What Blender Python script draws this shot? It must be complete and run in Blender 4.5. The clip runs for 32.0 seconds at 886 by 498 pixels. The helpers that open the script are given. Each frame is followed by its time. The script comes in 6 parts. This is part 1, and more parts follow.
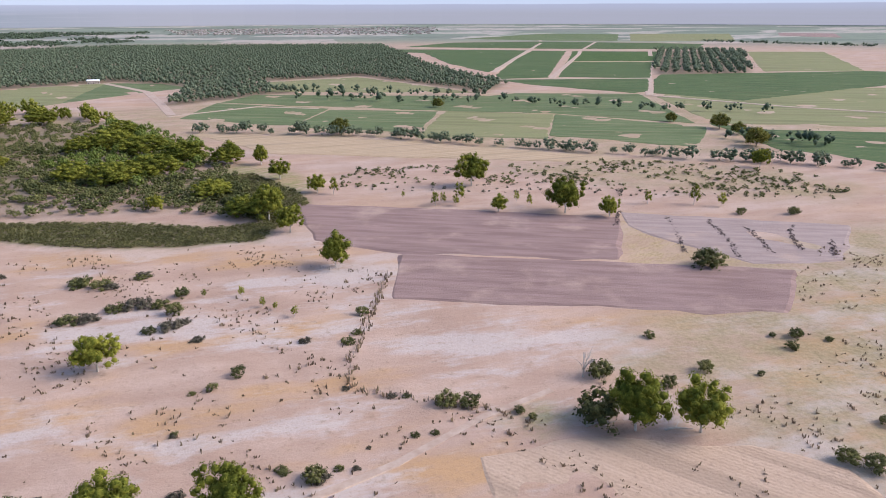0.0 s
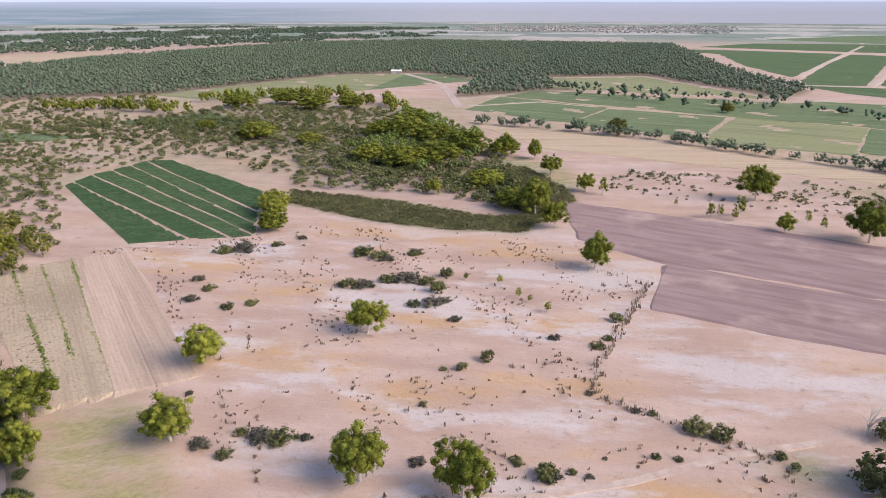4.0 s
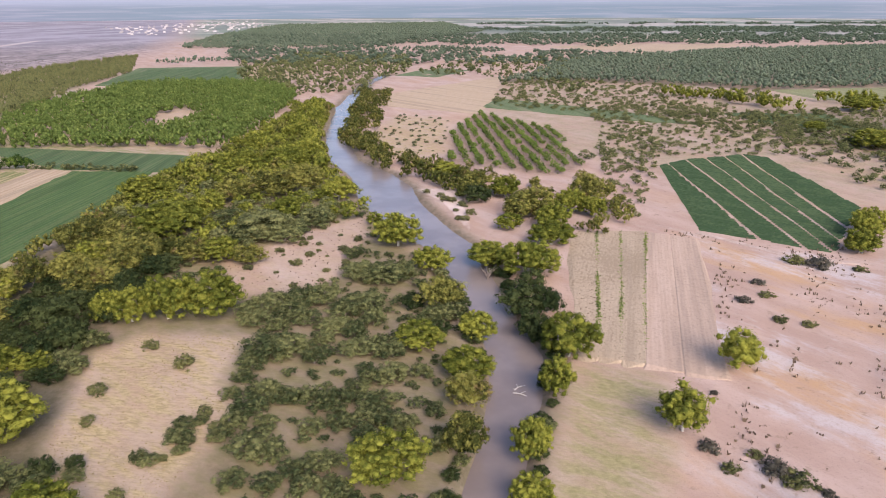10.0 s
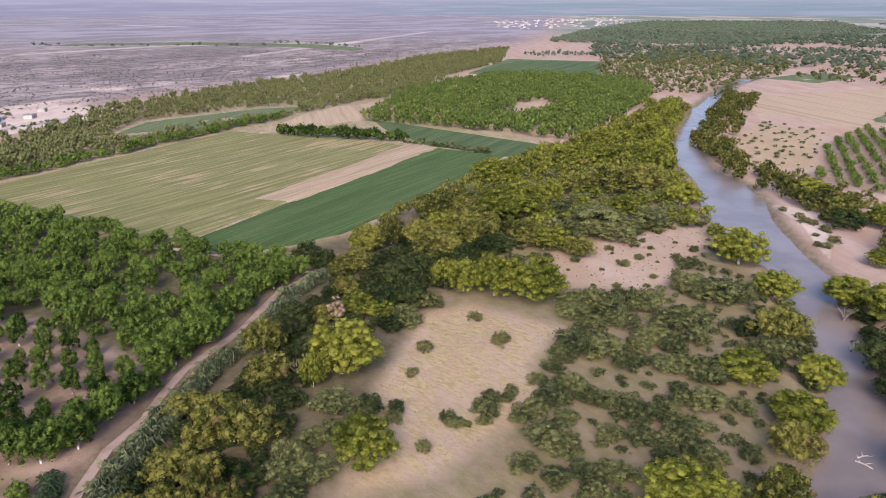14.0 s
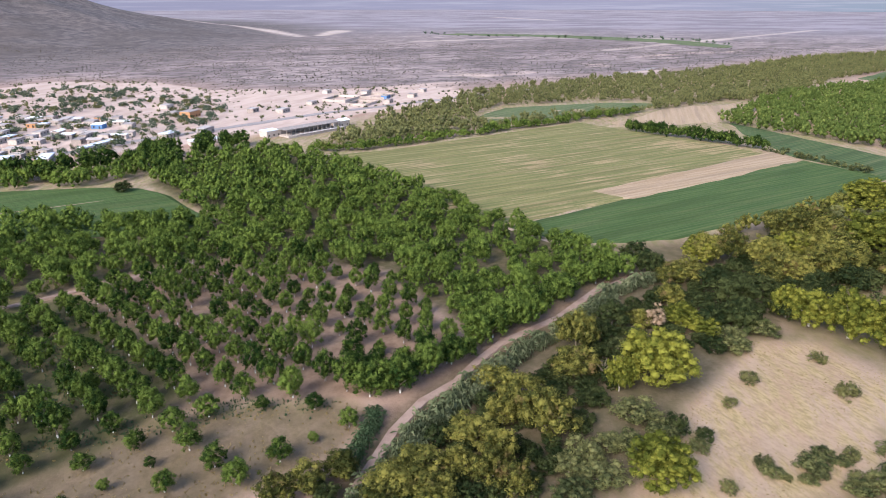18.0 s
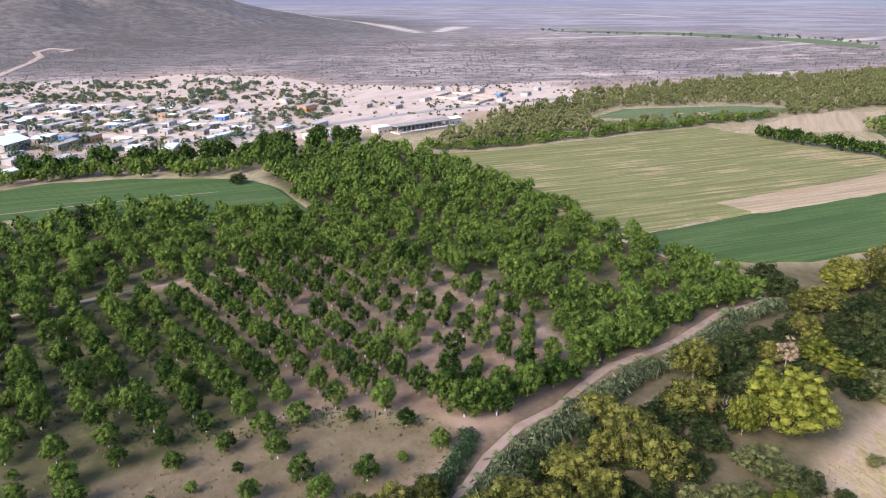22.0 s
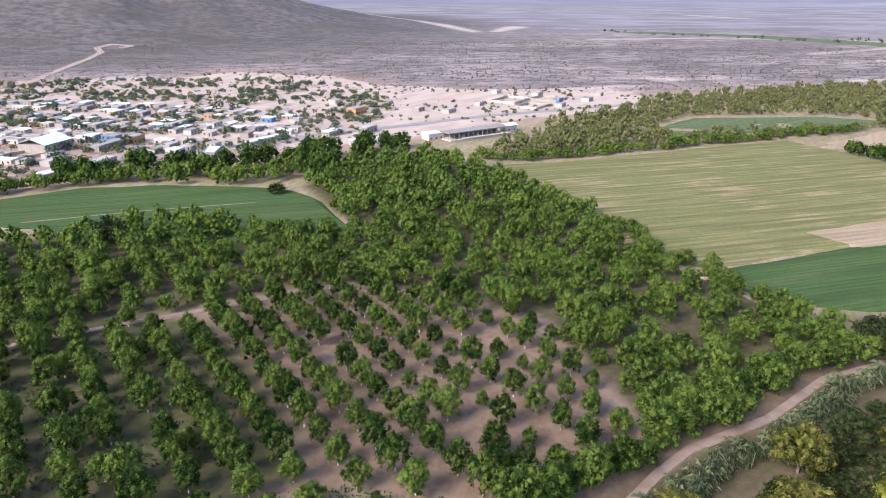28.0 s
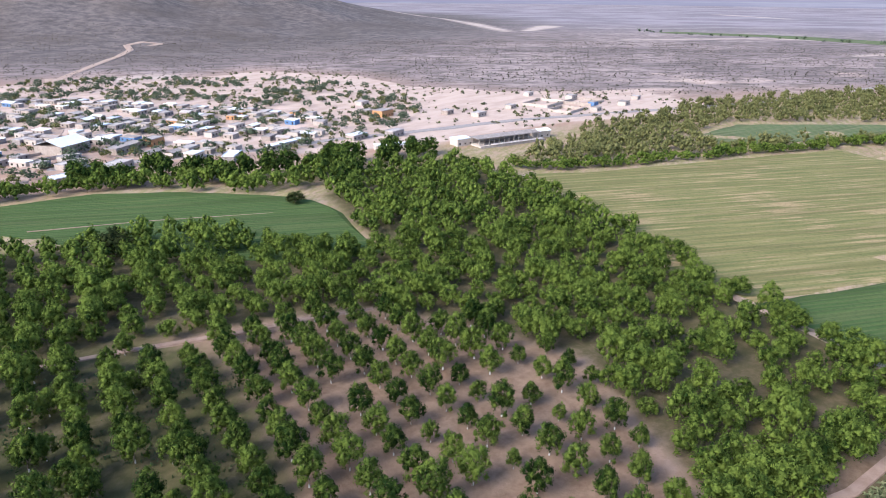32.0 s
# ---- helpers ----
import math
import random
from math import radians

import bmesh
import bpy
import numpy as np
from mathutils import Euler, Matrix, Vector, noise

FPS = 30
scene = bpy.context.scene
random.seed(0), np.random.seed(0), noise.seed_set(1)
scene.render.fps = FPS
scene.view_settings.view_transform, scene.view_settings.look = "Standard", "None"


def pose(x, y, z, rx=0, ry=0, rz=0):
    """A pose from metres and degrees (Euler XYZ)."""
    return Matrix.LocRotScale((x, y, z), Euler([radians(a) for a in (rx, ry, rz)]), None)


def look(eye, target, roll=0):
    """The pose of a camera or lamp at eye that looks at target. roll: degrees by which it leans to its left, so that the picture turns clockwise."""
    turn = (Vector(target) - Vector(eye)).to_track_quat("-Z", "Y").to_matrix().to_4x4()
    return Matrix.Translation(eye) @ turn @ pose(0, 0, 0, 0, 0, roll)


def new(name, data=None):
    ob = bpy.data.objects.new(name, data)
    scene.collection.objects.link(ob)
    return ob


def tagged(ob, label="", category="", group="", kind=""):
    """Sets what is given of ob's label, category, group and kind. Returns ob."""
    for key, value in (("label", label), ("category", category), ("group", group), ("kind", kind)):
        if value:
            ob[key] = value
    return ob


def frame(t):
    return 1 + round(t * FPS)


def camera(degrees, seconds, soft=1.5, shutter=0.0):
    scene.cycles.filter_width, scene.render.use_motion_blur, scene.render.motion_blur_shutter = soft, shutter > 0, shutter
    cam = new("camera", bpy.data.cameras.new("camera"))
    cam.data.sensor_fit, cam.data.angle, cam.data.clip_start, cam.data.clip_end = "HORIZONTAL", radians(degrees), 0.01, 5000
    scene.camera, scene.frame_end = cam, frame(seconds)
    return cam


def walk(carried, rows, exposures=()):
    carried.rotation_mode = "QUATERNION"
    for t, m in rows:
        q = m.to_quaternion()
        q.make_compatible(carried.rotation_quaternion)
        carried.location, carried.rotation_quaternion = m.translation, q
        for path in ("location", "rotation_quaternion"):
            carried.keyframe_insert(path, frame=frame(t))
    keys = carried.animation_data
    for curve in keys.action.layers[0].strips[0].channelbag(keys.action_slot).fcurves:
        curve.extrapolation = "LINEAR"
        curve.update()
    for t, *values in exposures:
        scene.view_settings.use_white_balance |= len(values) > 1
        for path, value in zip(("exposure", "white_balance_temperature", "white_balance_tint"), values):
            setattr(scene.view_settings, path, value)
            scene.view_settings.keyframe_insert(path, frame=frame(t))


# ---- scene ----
cam = camera(64.86, 32.0, 0.9)

# seconds, then the drone's place and its tilt, lean and heading
PATH = [
    (0.0, pose(-0.00, -0.00, 100.00, 70.954, 0.177, -0.061)),
    (0.5, pose(0.02, 0.09, 100.22, 70.907, 0.170, 0.456)),
    (1.0, pose(-0.02, 0.16, 100.38, 70.872, 0.157, 2.467)),
    (1.5, pose(-0.08, 0.17, 100.46, 70.851, 0.138, 4.961)),
    (2.0, pose(-0.18, 0.22, 100.47, 70.842, 0.119, 7.451)),
    (2.5, pose(-0.30, 0.36, 100.42, 70.845, 0.097, 10.325)),
    (3.0, pose(-0.42, 0.62, 100.29, 70.840, 0.072, 14.329)),
    (3.5, pose(-0.55, 0.89, 100.12, 70.828, 0.043, 18.354)),
    (5.5, pose(-1.01, 2.42, 99.20, 70.724, 0.033, 34.259)),
    (6.0, pose(-1.02, 2.82, 99.00, 70.701, 0.027, 38.268)),
    (6.5, pose(-1.18, 3.24, 98.75, 70.667, 0.060, 42.243)),
    (7.0, pose(-1.37, 3.69, 98.46, 70.633, 0.094, 46.199)),
    (7.5, pose(-1.66, 4.12, 98.20, 70.618, 0.114, 50.214)),
    (8.0, pose(-2.01, 4.39, 98.01, 70.606, 0.127, 54.177)),
    (8.5, pose(-2.37, 4.61, 97.86, 70.584, 0.130, 58.122)),
    (9.0, pose(-2.71, 4.88, 97.73, 70.555, 0.139, 61.997)),
    (9.5, pose(-3.00, 5.10, 97.68, 70.533, 0.168, 65.593)),
    (10.0, pose(-3.34, 5.30, 97.67, 70.512, 0.208, 69.108)),
    (10.5, pose(-3.70, 5.46, 97.61, 70.481, 0.229, 72.593)),
    (11.0, pose(-4.23, 5.56, 97.54, 70.464, 0.210, 76.147)),
    (11.5, pose(-4.96, 5.60, 97.42, 70.453, 0.169, 79.682)),
    (12.0, pose(-5.56, 5.65, 97.26, 70.420, 0.121, 83.226)),
    (12.5, pose(-5.98, 5.63, 97.10, 70.392, 0.092, 86.730)),
    (13.0, pose(-6.31, 5.60, 96.95, 70.373, 0.069, 90.257)),
    (13.5, pose(-6.65, 5.55, 96.81, 70.345, 0.052, 93.754)),
    (14.0, pose(-7.14, 5.50, 96.68, 70.303, 0.047, 97.259)),
    (14.5, pose(-7.75, 5.40, 96.57, 70.254, 0.058, 100.746)),
    (16.5, pose(-9.15, 5.00, 96.08, 70.070, -0.041, 114.894)),
    (17.0, pose(-9.58, 4.73, 95.91, 70.040, -0.047, 118.225)),
    (17.5, pose(-10.01, 4.45, 95.70, 69.997, -0.024, 121.792)),
    (18.0, pose(-10.43, 4.11, 95.51, 69.937, 0.017, 125.336)),
    (18.5, pose(-11.02, 3.69, 95.38, 69.863, 0.040, 128.831)),
    (19.0, pose(-11.76, 3.32, 95.30, 69.795, 0.042, 131.189)),
    (19.5, pose(-12.58, 2.84, 95.28, 69.762, 0.038, 131.375)),
    (20.0, pose(-13.51, 2.10, 95.31, 69.742, 0.021, 131.307)),
    (20.5, pose(-14.64, 1.05, 95.37, 69.725, 0.012, 131.345)),
    (21.0, pose(-16.05, -0.20, 95.40, 69.699, 0.024, 132.022)),
    (21.5, pose(-17.65, -1.61, 95.41, 69.694, 0.074, 133.443)),
    (22.0, pose(-19.39, -3.07, 95.39, 69.677, 0.140, 134.488)),
    (22.5, pose(-21.17, -4.59, 95.40, 69.666, 0.186, 134.548)),
    (23.0, pose(-23.00, -6.23, 95.40, 69.650, 0.199, 134.424)),
    (23.5, pose(-24.85, -8.02, 95.38, 69.645, 0.208, 134.757)),
    (24.0, pose(-26.80, -9.94, 95.30, 69.644, 0.232, 135.997)),
    (24.5, pose(-28.84, -11.82, 95.17, 69.643, 0.244, 137.284)),
    (25.0, pose(-30.87, -13.65, 95.08, 69.657, 0.217, 137.669)),
    (25.5, pose(-32.82, -15.49, 95.00, 69.655, 0.148, 137.934)),
    (27.5, pose(-40.32, -23.58, 95.03, 69.602, -0.211, 138.821)),
    (28.0, pose(-42.26, -25.65, 95.00, 69.590, -0.207, 139.067)),
    (28.5, pose(-44.18, -27.76, 94.96, 69.573, -0.199, 139.312)),
    (29.0, pose(-46.05, -29.89, 94.89, 69.548, -0.187, 139.554)),
    (29.5, pose(-47.94, -32.06, 94.85, 69.537, -0.185, 139.810)),
    (30.0, pose(-49.80, -34.24, 94.86, 69.522, -0.198, 140.095)),
    (30.5, pose(-51.63, -36.42, 94.87, 69.502, -0.220, 140.424)),
    (31.0, pose(-53.41, -38.67, 94.88, 69.482, -0.256, 140.757)),
    (31.5, pose(-55.19, -40.96, 94.86, 69.479, -0.301, 141.120)),
    (32.0, pose(-56.92, -43.26, 94.80, 69.471, -0.349, 141.469)),
]
walk(cam, PATH, [(0.0, 1.08, 5460, 12), (6.0, 1.24, 5590, 14), (10.0, 1.24, 5600, 17), (14.0, 1.13, 5520, 17), (18.0, 1.29, 5400, 12), (32.0, 1.36, 5320, 11)])

# ---------------------------------------------------------------- light
SUN_AZ, SUN_EL = 90.0, 36.0      # compass bearing from +y towards +x, height above the horizon
world = bpy.data.worlds.new("hazy_sky")
world.use_nodes = True
scene.world = world
wn, wl = world.node_tree.nodes, world.node_tree.links
sky = wn.new("ShaderNodeTexSky")
sky.sky_type = "NISHITA"
sky.sun_disc = False
sky.sun_elevation, sky.sun_rotation = radians(SUN_EL), radians(SUN_AZ)
sky.air_density, sky.dust_density, sky.ozone_density = 1.0, 3.0, 1.0
wl.new(sky.outputs[0], wn["Background"].inputs[0])
wn["Background"].inputs[1].default_value = 0.112
sun = new("sun", bpy.data.lights.new("sun", "SUN"))
sun.data.energy, sun.data.angle, sun.data.color = 1.95, radians(34), (1.0, 0.83, 0.62)
az, el = radians(SUN_AZ), radians(SUN_EL)
sun.matrix_world = look((0, 0, 300), (-math.sin(az) * math.cos(el) * 100, -math.cos(az) * math.cos(el) * 100, 300 - math.sin(el) * 100))


# ---------------------------------------------------------------- materials
class Nodes:
    """A short way to write node materials."""

    def __init__(self, name):
        self.mat = bpy.data.materials.new(name)
        self.mat.use_nodes = True
        self.tree = self.mat.node_tree
        self.n, self.l = self.tree.nodes, self.tree.links
        self.bsdf = self.n["Principled BSDF"]
        self.pos = self.n.new("ShaderNodeNewGeometry").outputs["Position"]

    def put(self, value, socket):
        if isinstance(value, bpy.types.NodeSocket):
            self.l.new(value, socket)
        elif isinstance(value, tuple) and len(value) == 3 and len(socket.default_value) == 4:
            socket.default_value = (*value, 1)
        else:
            socket.default_value = value

    def noise(self, scale, detail=4, rough=0.55, vec=None, out="Fac"):
        t = self.n.new("ShaderNodeTexNoise")
        t.inputs["Scale"].default_value, t.inputs["Detail"].default_value, t.inputs["Roughness"].default_value = scale, detail, rough
        self.put(vec or self.pos, t.inputs["Vector"])
        return t.outputs[out]

    def stretch(self, angle, sx, sy, sz=1.0):
        m = self.n.new("ShaderNodeMapping")
        m.vector_type = "TEXTURE"
        m.inputs["Rotation"].default_value = (0, 0, radians(angle))
        m.inputs["Scale"].default_value = (sx, sy, sz)
        self.put(self.pos, m.inputs["Vector"])
        return m.outputs[0]

    def wave(self, angle, period, distort=0.6, detail=2.0):
        m = self.stretch(angle, 1, 1, 1)
        w = self.n.new("ShaderNodeTexWave")
        w.bands_direction = "Y"
        w.inputs["Scale"].default_value = 0.314 / period
        w.inputs["Distortion"].default_value, w.inputs["Detail"].default_value = distort, detail
        w.inputs["Detail Scale"].default_value = 0.4
        self.put(m, w.inputs["Vector"])
        return w.outputs["Fac"]

    def ramp(self, fac, lo, hi, a=0.0, b=1.0):
        m = self.n.new("ShaderNodeMapRange")
        m.interpolation_type = "SMOOTHSTEP"
        for v, k in ((fac, 0), (lo, 1), (hi, 2), (a, 3), (b, 4)):
            self.put(v, m.inputs[k])
        return m.outputs[0]

    def math(self, op, a, b=0.0):
        m = self.n.new("ShaderNodeMath")
        m.operation = op
        self.put(a, m.inputs[0]), self.put(b, m.inputs[1])
        return m.outputs[0]

    def mix(self, fac, a, b):
        m = self.n.new("ShaderNodeMix")
        m.data_type = "RGBA"
        self.put(fac, m.inputs[0]), self.put(a, m.inputs[6]), self.put(b, m.inputs[7])
        return m.outputs[2]

    def attr(self, name):
        a = self.n.new("ShaderNodeAttribute")
        a.attribute_name = name
        s = self.n.new("ShaderNodeSeparateColor")
        self.l.new(a.outputs["Color"], s.inputs[0])
        return s.outputs[0], s.outputs[1], s.outputs[2]

    def bump(self, height, strength, distance):
        b = self.n.new("ShaderNodeBump")
        b.inputs["Strength"].default_value, b.inputs["Distance"].default_value = strength, distance
        self.put(height, b.inputs["Height"])
        self.l.new(b.outputs[0], self.bsdf.inputs["Normal"])

    def done(self, color, rough=0.9, metal=0.0, spec=0.2):
        self.put(color, self.bsdf.inputs["Base Color"])
        self.put(rough, self.bsdf.inputs["Roughness"])
        self.put(metal, self.bsdf.inputs["Metallic"])
        self.bsdf.inputs["Specular IOR Level"].default_value = spec
        return self.mat


def ground_material():
    m = Nodes("dry_ground")
    desert, straw, grass = m.attr("cover")
    soil, litter_shade, pale = m.attr("soil")
    hill, wash, farm = m.attr("relief")
    reach, olive, open_land = m.attr("extent")
    flow = m.stretch(14, 2.6, 1, 1)
    big, mid, fine, grit = m.noise(0.022, 5, 0.6, flow), m.noise(0.07, 5, 0.6, flow), m.noise(0.6, 5, 0.65), m.noise(3.0, 3)
    c = m.mix(m.ramp(mid, 0.35, 0.7), (0.34, 0.228, 0.170), (0.42, 0.300, 0.235))
    c = m.mix(m.math("MULTIPLY", open_land, m.ramp(big, 0.5, 0.62, 0, 0.9)), c, (0.40, 0.245, 0.125))
    c = m.mix(m.math("MULTIPLY", open_land, m.ramp(m.noise(0.03, 6, 0.7, flow), 0.49, 0.60, 0, 0.8)), c, (0.44, 0.37, 0.335))
    c = m.mix(m.ramp(fine, 0.5, 0.75, 0, 0.35), c, (0.29, 0.20, 0.155))
    c = m.mix(m.ramp(m.noise(0.25, 5, 0.7), 0.56, 0.7, 0, 0.5), c, (0.22, 0.155, 0.10))
    c = m.mix(m.ramp(m.noise(1.6, 4, 0.7), 0.52, 0.7, 0, 0.35), c, (0.20, 0.15, 0.10))
    c = m.mix(m.math("MULTIPLY", olive, m.ramp(m.noise(0.05, 6, 0.7), 0.35, 0.65, 0.2, 0.9)), c, m.mix(m.ramp(fine, 0.3, 0.7), (0.20, 0.165, 0.085), (0.32, 0.25, 0.15)))
    # straw-coloured grass in streaks
    streak = m.noise(0.25, 5, 0.65, m.stretch(35, 3.0, 1, 1))
    c = m.mix(m.math("MULTIPLY", straw, m.ramp(streak, 0.40, 0.64, 0.4, 1)), c, m.mix(m.ramp(m.noise(0.9, 6, 0.75, m.stretch(60, 2.5, 1, 1)), 0.34, 0.66), (0.25, 0.195, 0.085), (0.42, 0.315, 0.17)))
    c = m.mix(m.math("MULTIPLY", grass, m.ramp(streak, 0.38, 0.6, 0.25, 1)), c, m.mix(m.ramp(fine, 0.3, 0.7), (0.13, 0.14, 0.04), (0.25, 0.235, 0.09)))
    # far farmland: a patchwork of plots, paled and greyed to stand for haze
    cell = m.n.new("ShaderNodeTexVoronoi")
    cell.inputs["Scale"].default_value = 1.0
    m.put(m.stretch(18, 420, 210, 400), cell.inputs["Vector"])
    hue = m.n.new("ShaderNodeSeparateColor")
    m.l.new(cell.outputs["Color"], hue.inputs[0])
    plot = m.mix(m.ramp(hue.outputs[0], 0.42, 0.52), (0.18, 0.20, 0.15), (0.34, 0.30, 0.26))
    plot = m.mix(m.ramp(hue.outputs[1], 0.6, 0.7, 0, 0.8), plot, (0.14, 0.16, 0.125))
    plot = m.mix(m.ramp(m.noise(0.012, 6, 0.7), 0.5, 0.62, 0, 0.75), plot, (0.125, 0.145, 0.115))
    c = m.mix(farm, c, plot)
    # thorn-scrub plain: dark speckles over grey-mauve soil, with washes of pale sand
    speck = m.ramp(m.noise(0.045, 8, 0.82, m.stretch(-30, 1.5, 1, 1)), 0.45, 0.57)
    lay = m.noise(0.006, 7, 0.68, m.stretch(-40, 1.6, 1, 1))
    base = m.mix(m.ramp(lay, 0.42, 0.6), (0.215, 0.172, 0.162), (0.335, 0.268, 0.245))
    base = m.mix(m.ramp(m.noise(0.009, 8, 0.78, m.stretch(-35, 2, 1, 1)), 0.57, 0.66, 0, 0.8), base, (0.42, 0.335, 0.30))
    scrub = m.mix(m.math("MULTIPLY", speck, 0.75), base, (0.095, 0.080, 0.070))
    # far off, the scrub fades to paler grey-mauve, haze put into its colour
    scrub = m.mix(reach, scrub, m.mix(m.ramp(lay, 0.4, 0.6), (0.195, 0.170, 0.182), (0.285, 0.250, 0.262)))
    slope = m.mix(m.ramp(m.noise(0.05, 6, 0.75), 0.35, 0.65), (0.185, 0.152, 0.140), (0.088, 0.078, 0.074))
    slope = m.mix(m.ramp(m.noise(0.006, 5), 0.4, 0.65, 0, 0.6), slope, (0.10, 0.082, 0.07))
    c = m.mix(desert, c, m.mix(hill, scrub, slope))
    patch = m.ramp(m.math("ADD", pale, m.math("MULTIPLY", m.noise(0.011, 6, 0.65, m.stretch(-20, 1.8, 1, 1)), 1.0)), 0.98, 1.12)
    c = m.mix(patch, c, m.mix(m.ramp(mid, 0.3, 0.65), (0.42, 0.315, 0.255), (0.52, 0.405, 0.335)))
    c = m.mix(m.math("MULTIPLY", wash, m.ramp(m.noise(0.02, 5, 0.7), 0.3, 0.55, 0.5, 1)), c, (0.48, 0.39, 0.33))
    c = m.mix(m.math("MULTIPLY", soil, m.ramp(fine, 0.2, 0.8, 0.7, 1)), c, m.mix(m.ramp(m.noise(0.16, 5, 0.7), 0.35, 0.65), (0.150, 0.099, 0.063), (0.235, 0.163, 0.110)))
    # leaf litter, with the shade beneath crowns darkened into the same colour
    c = m.mix(m.math("MULTIPLY", litter_shade, m.ramp(m.noise(0.3, 5, 0.7), 0.35, 0.65, 0.7, 1)), c, m.mix(fine, (0.030, 0.040, 0.014), (0.092, 0.080, 0.036)))
    m.bump(m.math("ADD", fine, m.math("MULTIPLY", grit, 0.4)), 0.5, 0.5)
    return m.done(c, 0.95, spec=0.1)


def crop_material(name, a, b, bare, angle, period, gaps=0.62, streak=(40, 2.5), furrow=0.6):
    """Sown rows: two leaf tints in long streaks, with bare soil where the stand is thin."""
    m = Nodes(name)
    lines = m.wave(angle, period)
    s1 = m.noise(1.0, 4, 0.6, m.stretch(angle, streak[0], streak[1], 5))
    s2 = m.noise(0.02, 4)
    c = m.mix(m.ramp(s1, 0.3, 0.7), a, b)
    c = m.mix(m.ramp(m.math("ADD", m.math("MULTIPLY", s1, 0.5), m.math("MULTIPLY", s2, 0.5)), gaps, gaps + 0.08, 0, 0.85), c, bare)
    c = m.mix(m.ramp(lines, 0.05, 0.45, 0.5 * furrow, 0), c, bare)
    c = m.mix(m.ramp(m.noise(1.0, 3, 0.6, m.stretch(angle, 160, 9, 5)), 0.50, 0.62, 0, 0.55), c, tuple(0.62 * v for v in b))
    c = m.mix(m.ramp(m.noise(1.0, 3, 0.6, m.stretch(angle, 120, 5, 5)), 0.54, 0.64, 0, 0.35), c, bare)
    c = m.mix(m.ramp(m.noise(0.8, 3), 0.45, 0.8, 0, 0.4), c, tuple(0.55 * v for v in a))
    m.bump(m.math("ADD", m.math("MULTIPLY", lines, furrow), m.noise(1.2, 4)), 0.5, 0.5)
    return m.done(c, 0.85, spec=0.05)


def plough_material(name, a, b, angle):
    m = Nodes(name)
    lines = m.wave(angle, 1.6, 1.5)
    s1 = m.noise(1.0, 4, 0.6, m.stretch(angle, 30, 4, 5))
    c = m.mix(m.ramp(s1, 0.3, 0.7), a, b)
    c = m.mix(m.ramp(m.noise(0.035, 4), 0.52, 0.7, 0, 0.7), c, (0.40, 0.29, 0.23))
    c = m.mix(m.ramp(lines, 0, 0.5, 0.05, 0), c, tuple(v * 0.55 for v in a))
    m.bump(m.math("ADD", m.math("MULTIPLY", lines, 0.1), m.noise(1.5, 5, 0.7)), 0.6, 0.5)
    return m.done(c, 0.95, spec=0.1)


def leaf_material(name, a, b, dry=None, through_light=0.3):
    """Foliage: hue by tree, by clump and by leaf, with some light passing through."""
    m = Nodes(name)
    rnd = m.n.new("ShaderNodeObjectInfo").outputs["Random"]
    isl = m.n.new("ShaderNodeNewGeometry").outputs["Random Per Island"]
    k = m.math("ADD", m.math("MULTIPLY", rnd, 0.40), m.math("ADD", m.math("MULTIPLY", isl, 0.34), m.math("ADD", m.ramp(m.noise(0.10, 2), 0.3, 0.7, -0.12, 0.25), m.ramp(m.noise(0.6, 3), 0.34, 0.66, -0.2, 0.32))))
    c = m.mix(m.ramp(k, 0.1, 0.95), a, b)
    if dry:
        c = m.mix(m.ramp(m.noise(0.22, 2), 0.6, 0.72, 0, 0.8), c, dry)
    m.done(c, 0.85, spec=0.04)
    tr = m.n.new("ShaderNodeBsdfTranslucent")
    m.put(c, tr.inputs[0])
    sh = m.n.new("ShaderNodeMixShader")
    sh.inputs[0].default_value = through_light
    m.l.new(m.bsdf.outputs[0], sh.inputs[1]), m.l.new(tr.outputs[0], sh.inputs[2])
    m.l.new(sh.outputs[0], m.n["Material Output"].inputs[0])
    return m.mat


def plain_material(name, a, b, rough=0.85, scale=0.6, metal=0.0, by_object=0.0):
    m = Nodes(name)
    f = m.ramp(m.noise(scale, 5, 0.65), 0.3, 0.7)
    if by_object:
        f = m.math("ADD", m.math("MULTIPLY", f, 1 - by_object), m.math("MULTIPLY", m.n.new("ShaderNodeObjectInfo").outputs["Random"], by_object))
    m.bump(m.noise(scale * 8, 4), 0.3, 0.05)
    return m.done(m.mix(f, a, b), rough, metal)


def water_material():
    m = Nodes("river_water")
    m.bump(m.math("ADD", m.noise(0.5, 3, vec=m.stretch(20, 3, 1)), m.math("MULTIPLY", m.noise(2.5, 3), 0.4)), 0.06, 0.3)
    return m.done(m.mix(m.ramp(m.noise(0.04, 4), 0.35, 0.65), (0.16, 0.125, 0.108), (0.21, 0.165, 0.14)), 0.24, spec=0.32)


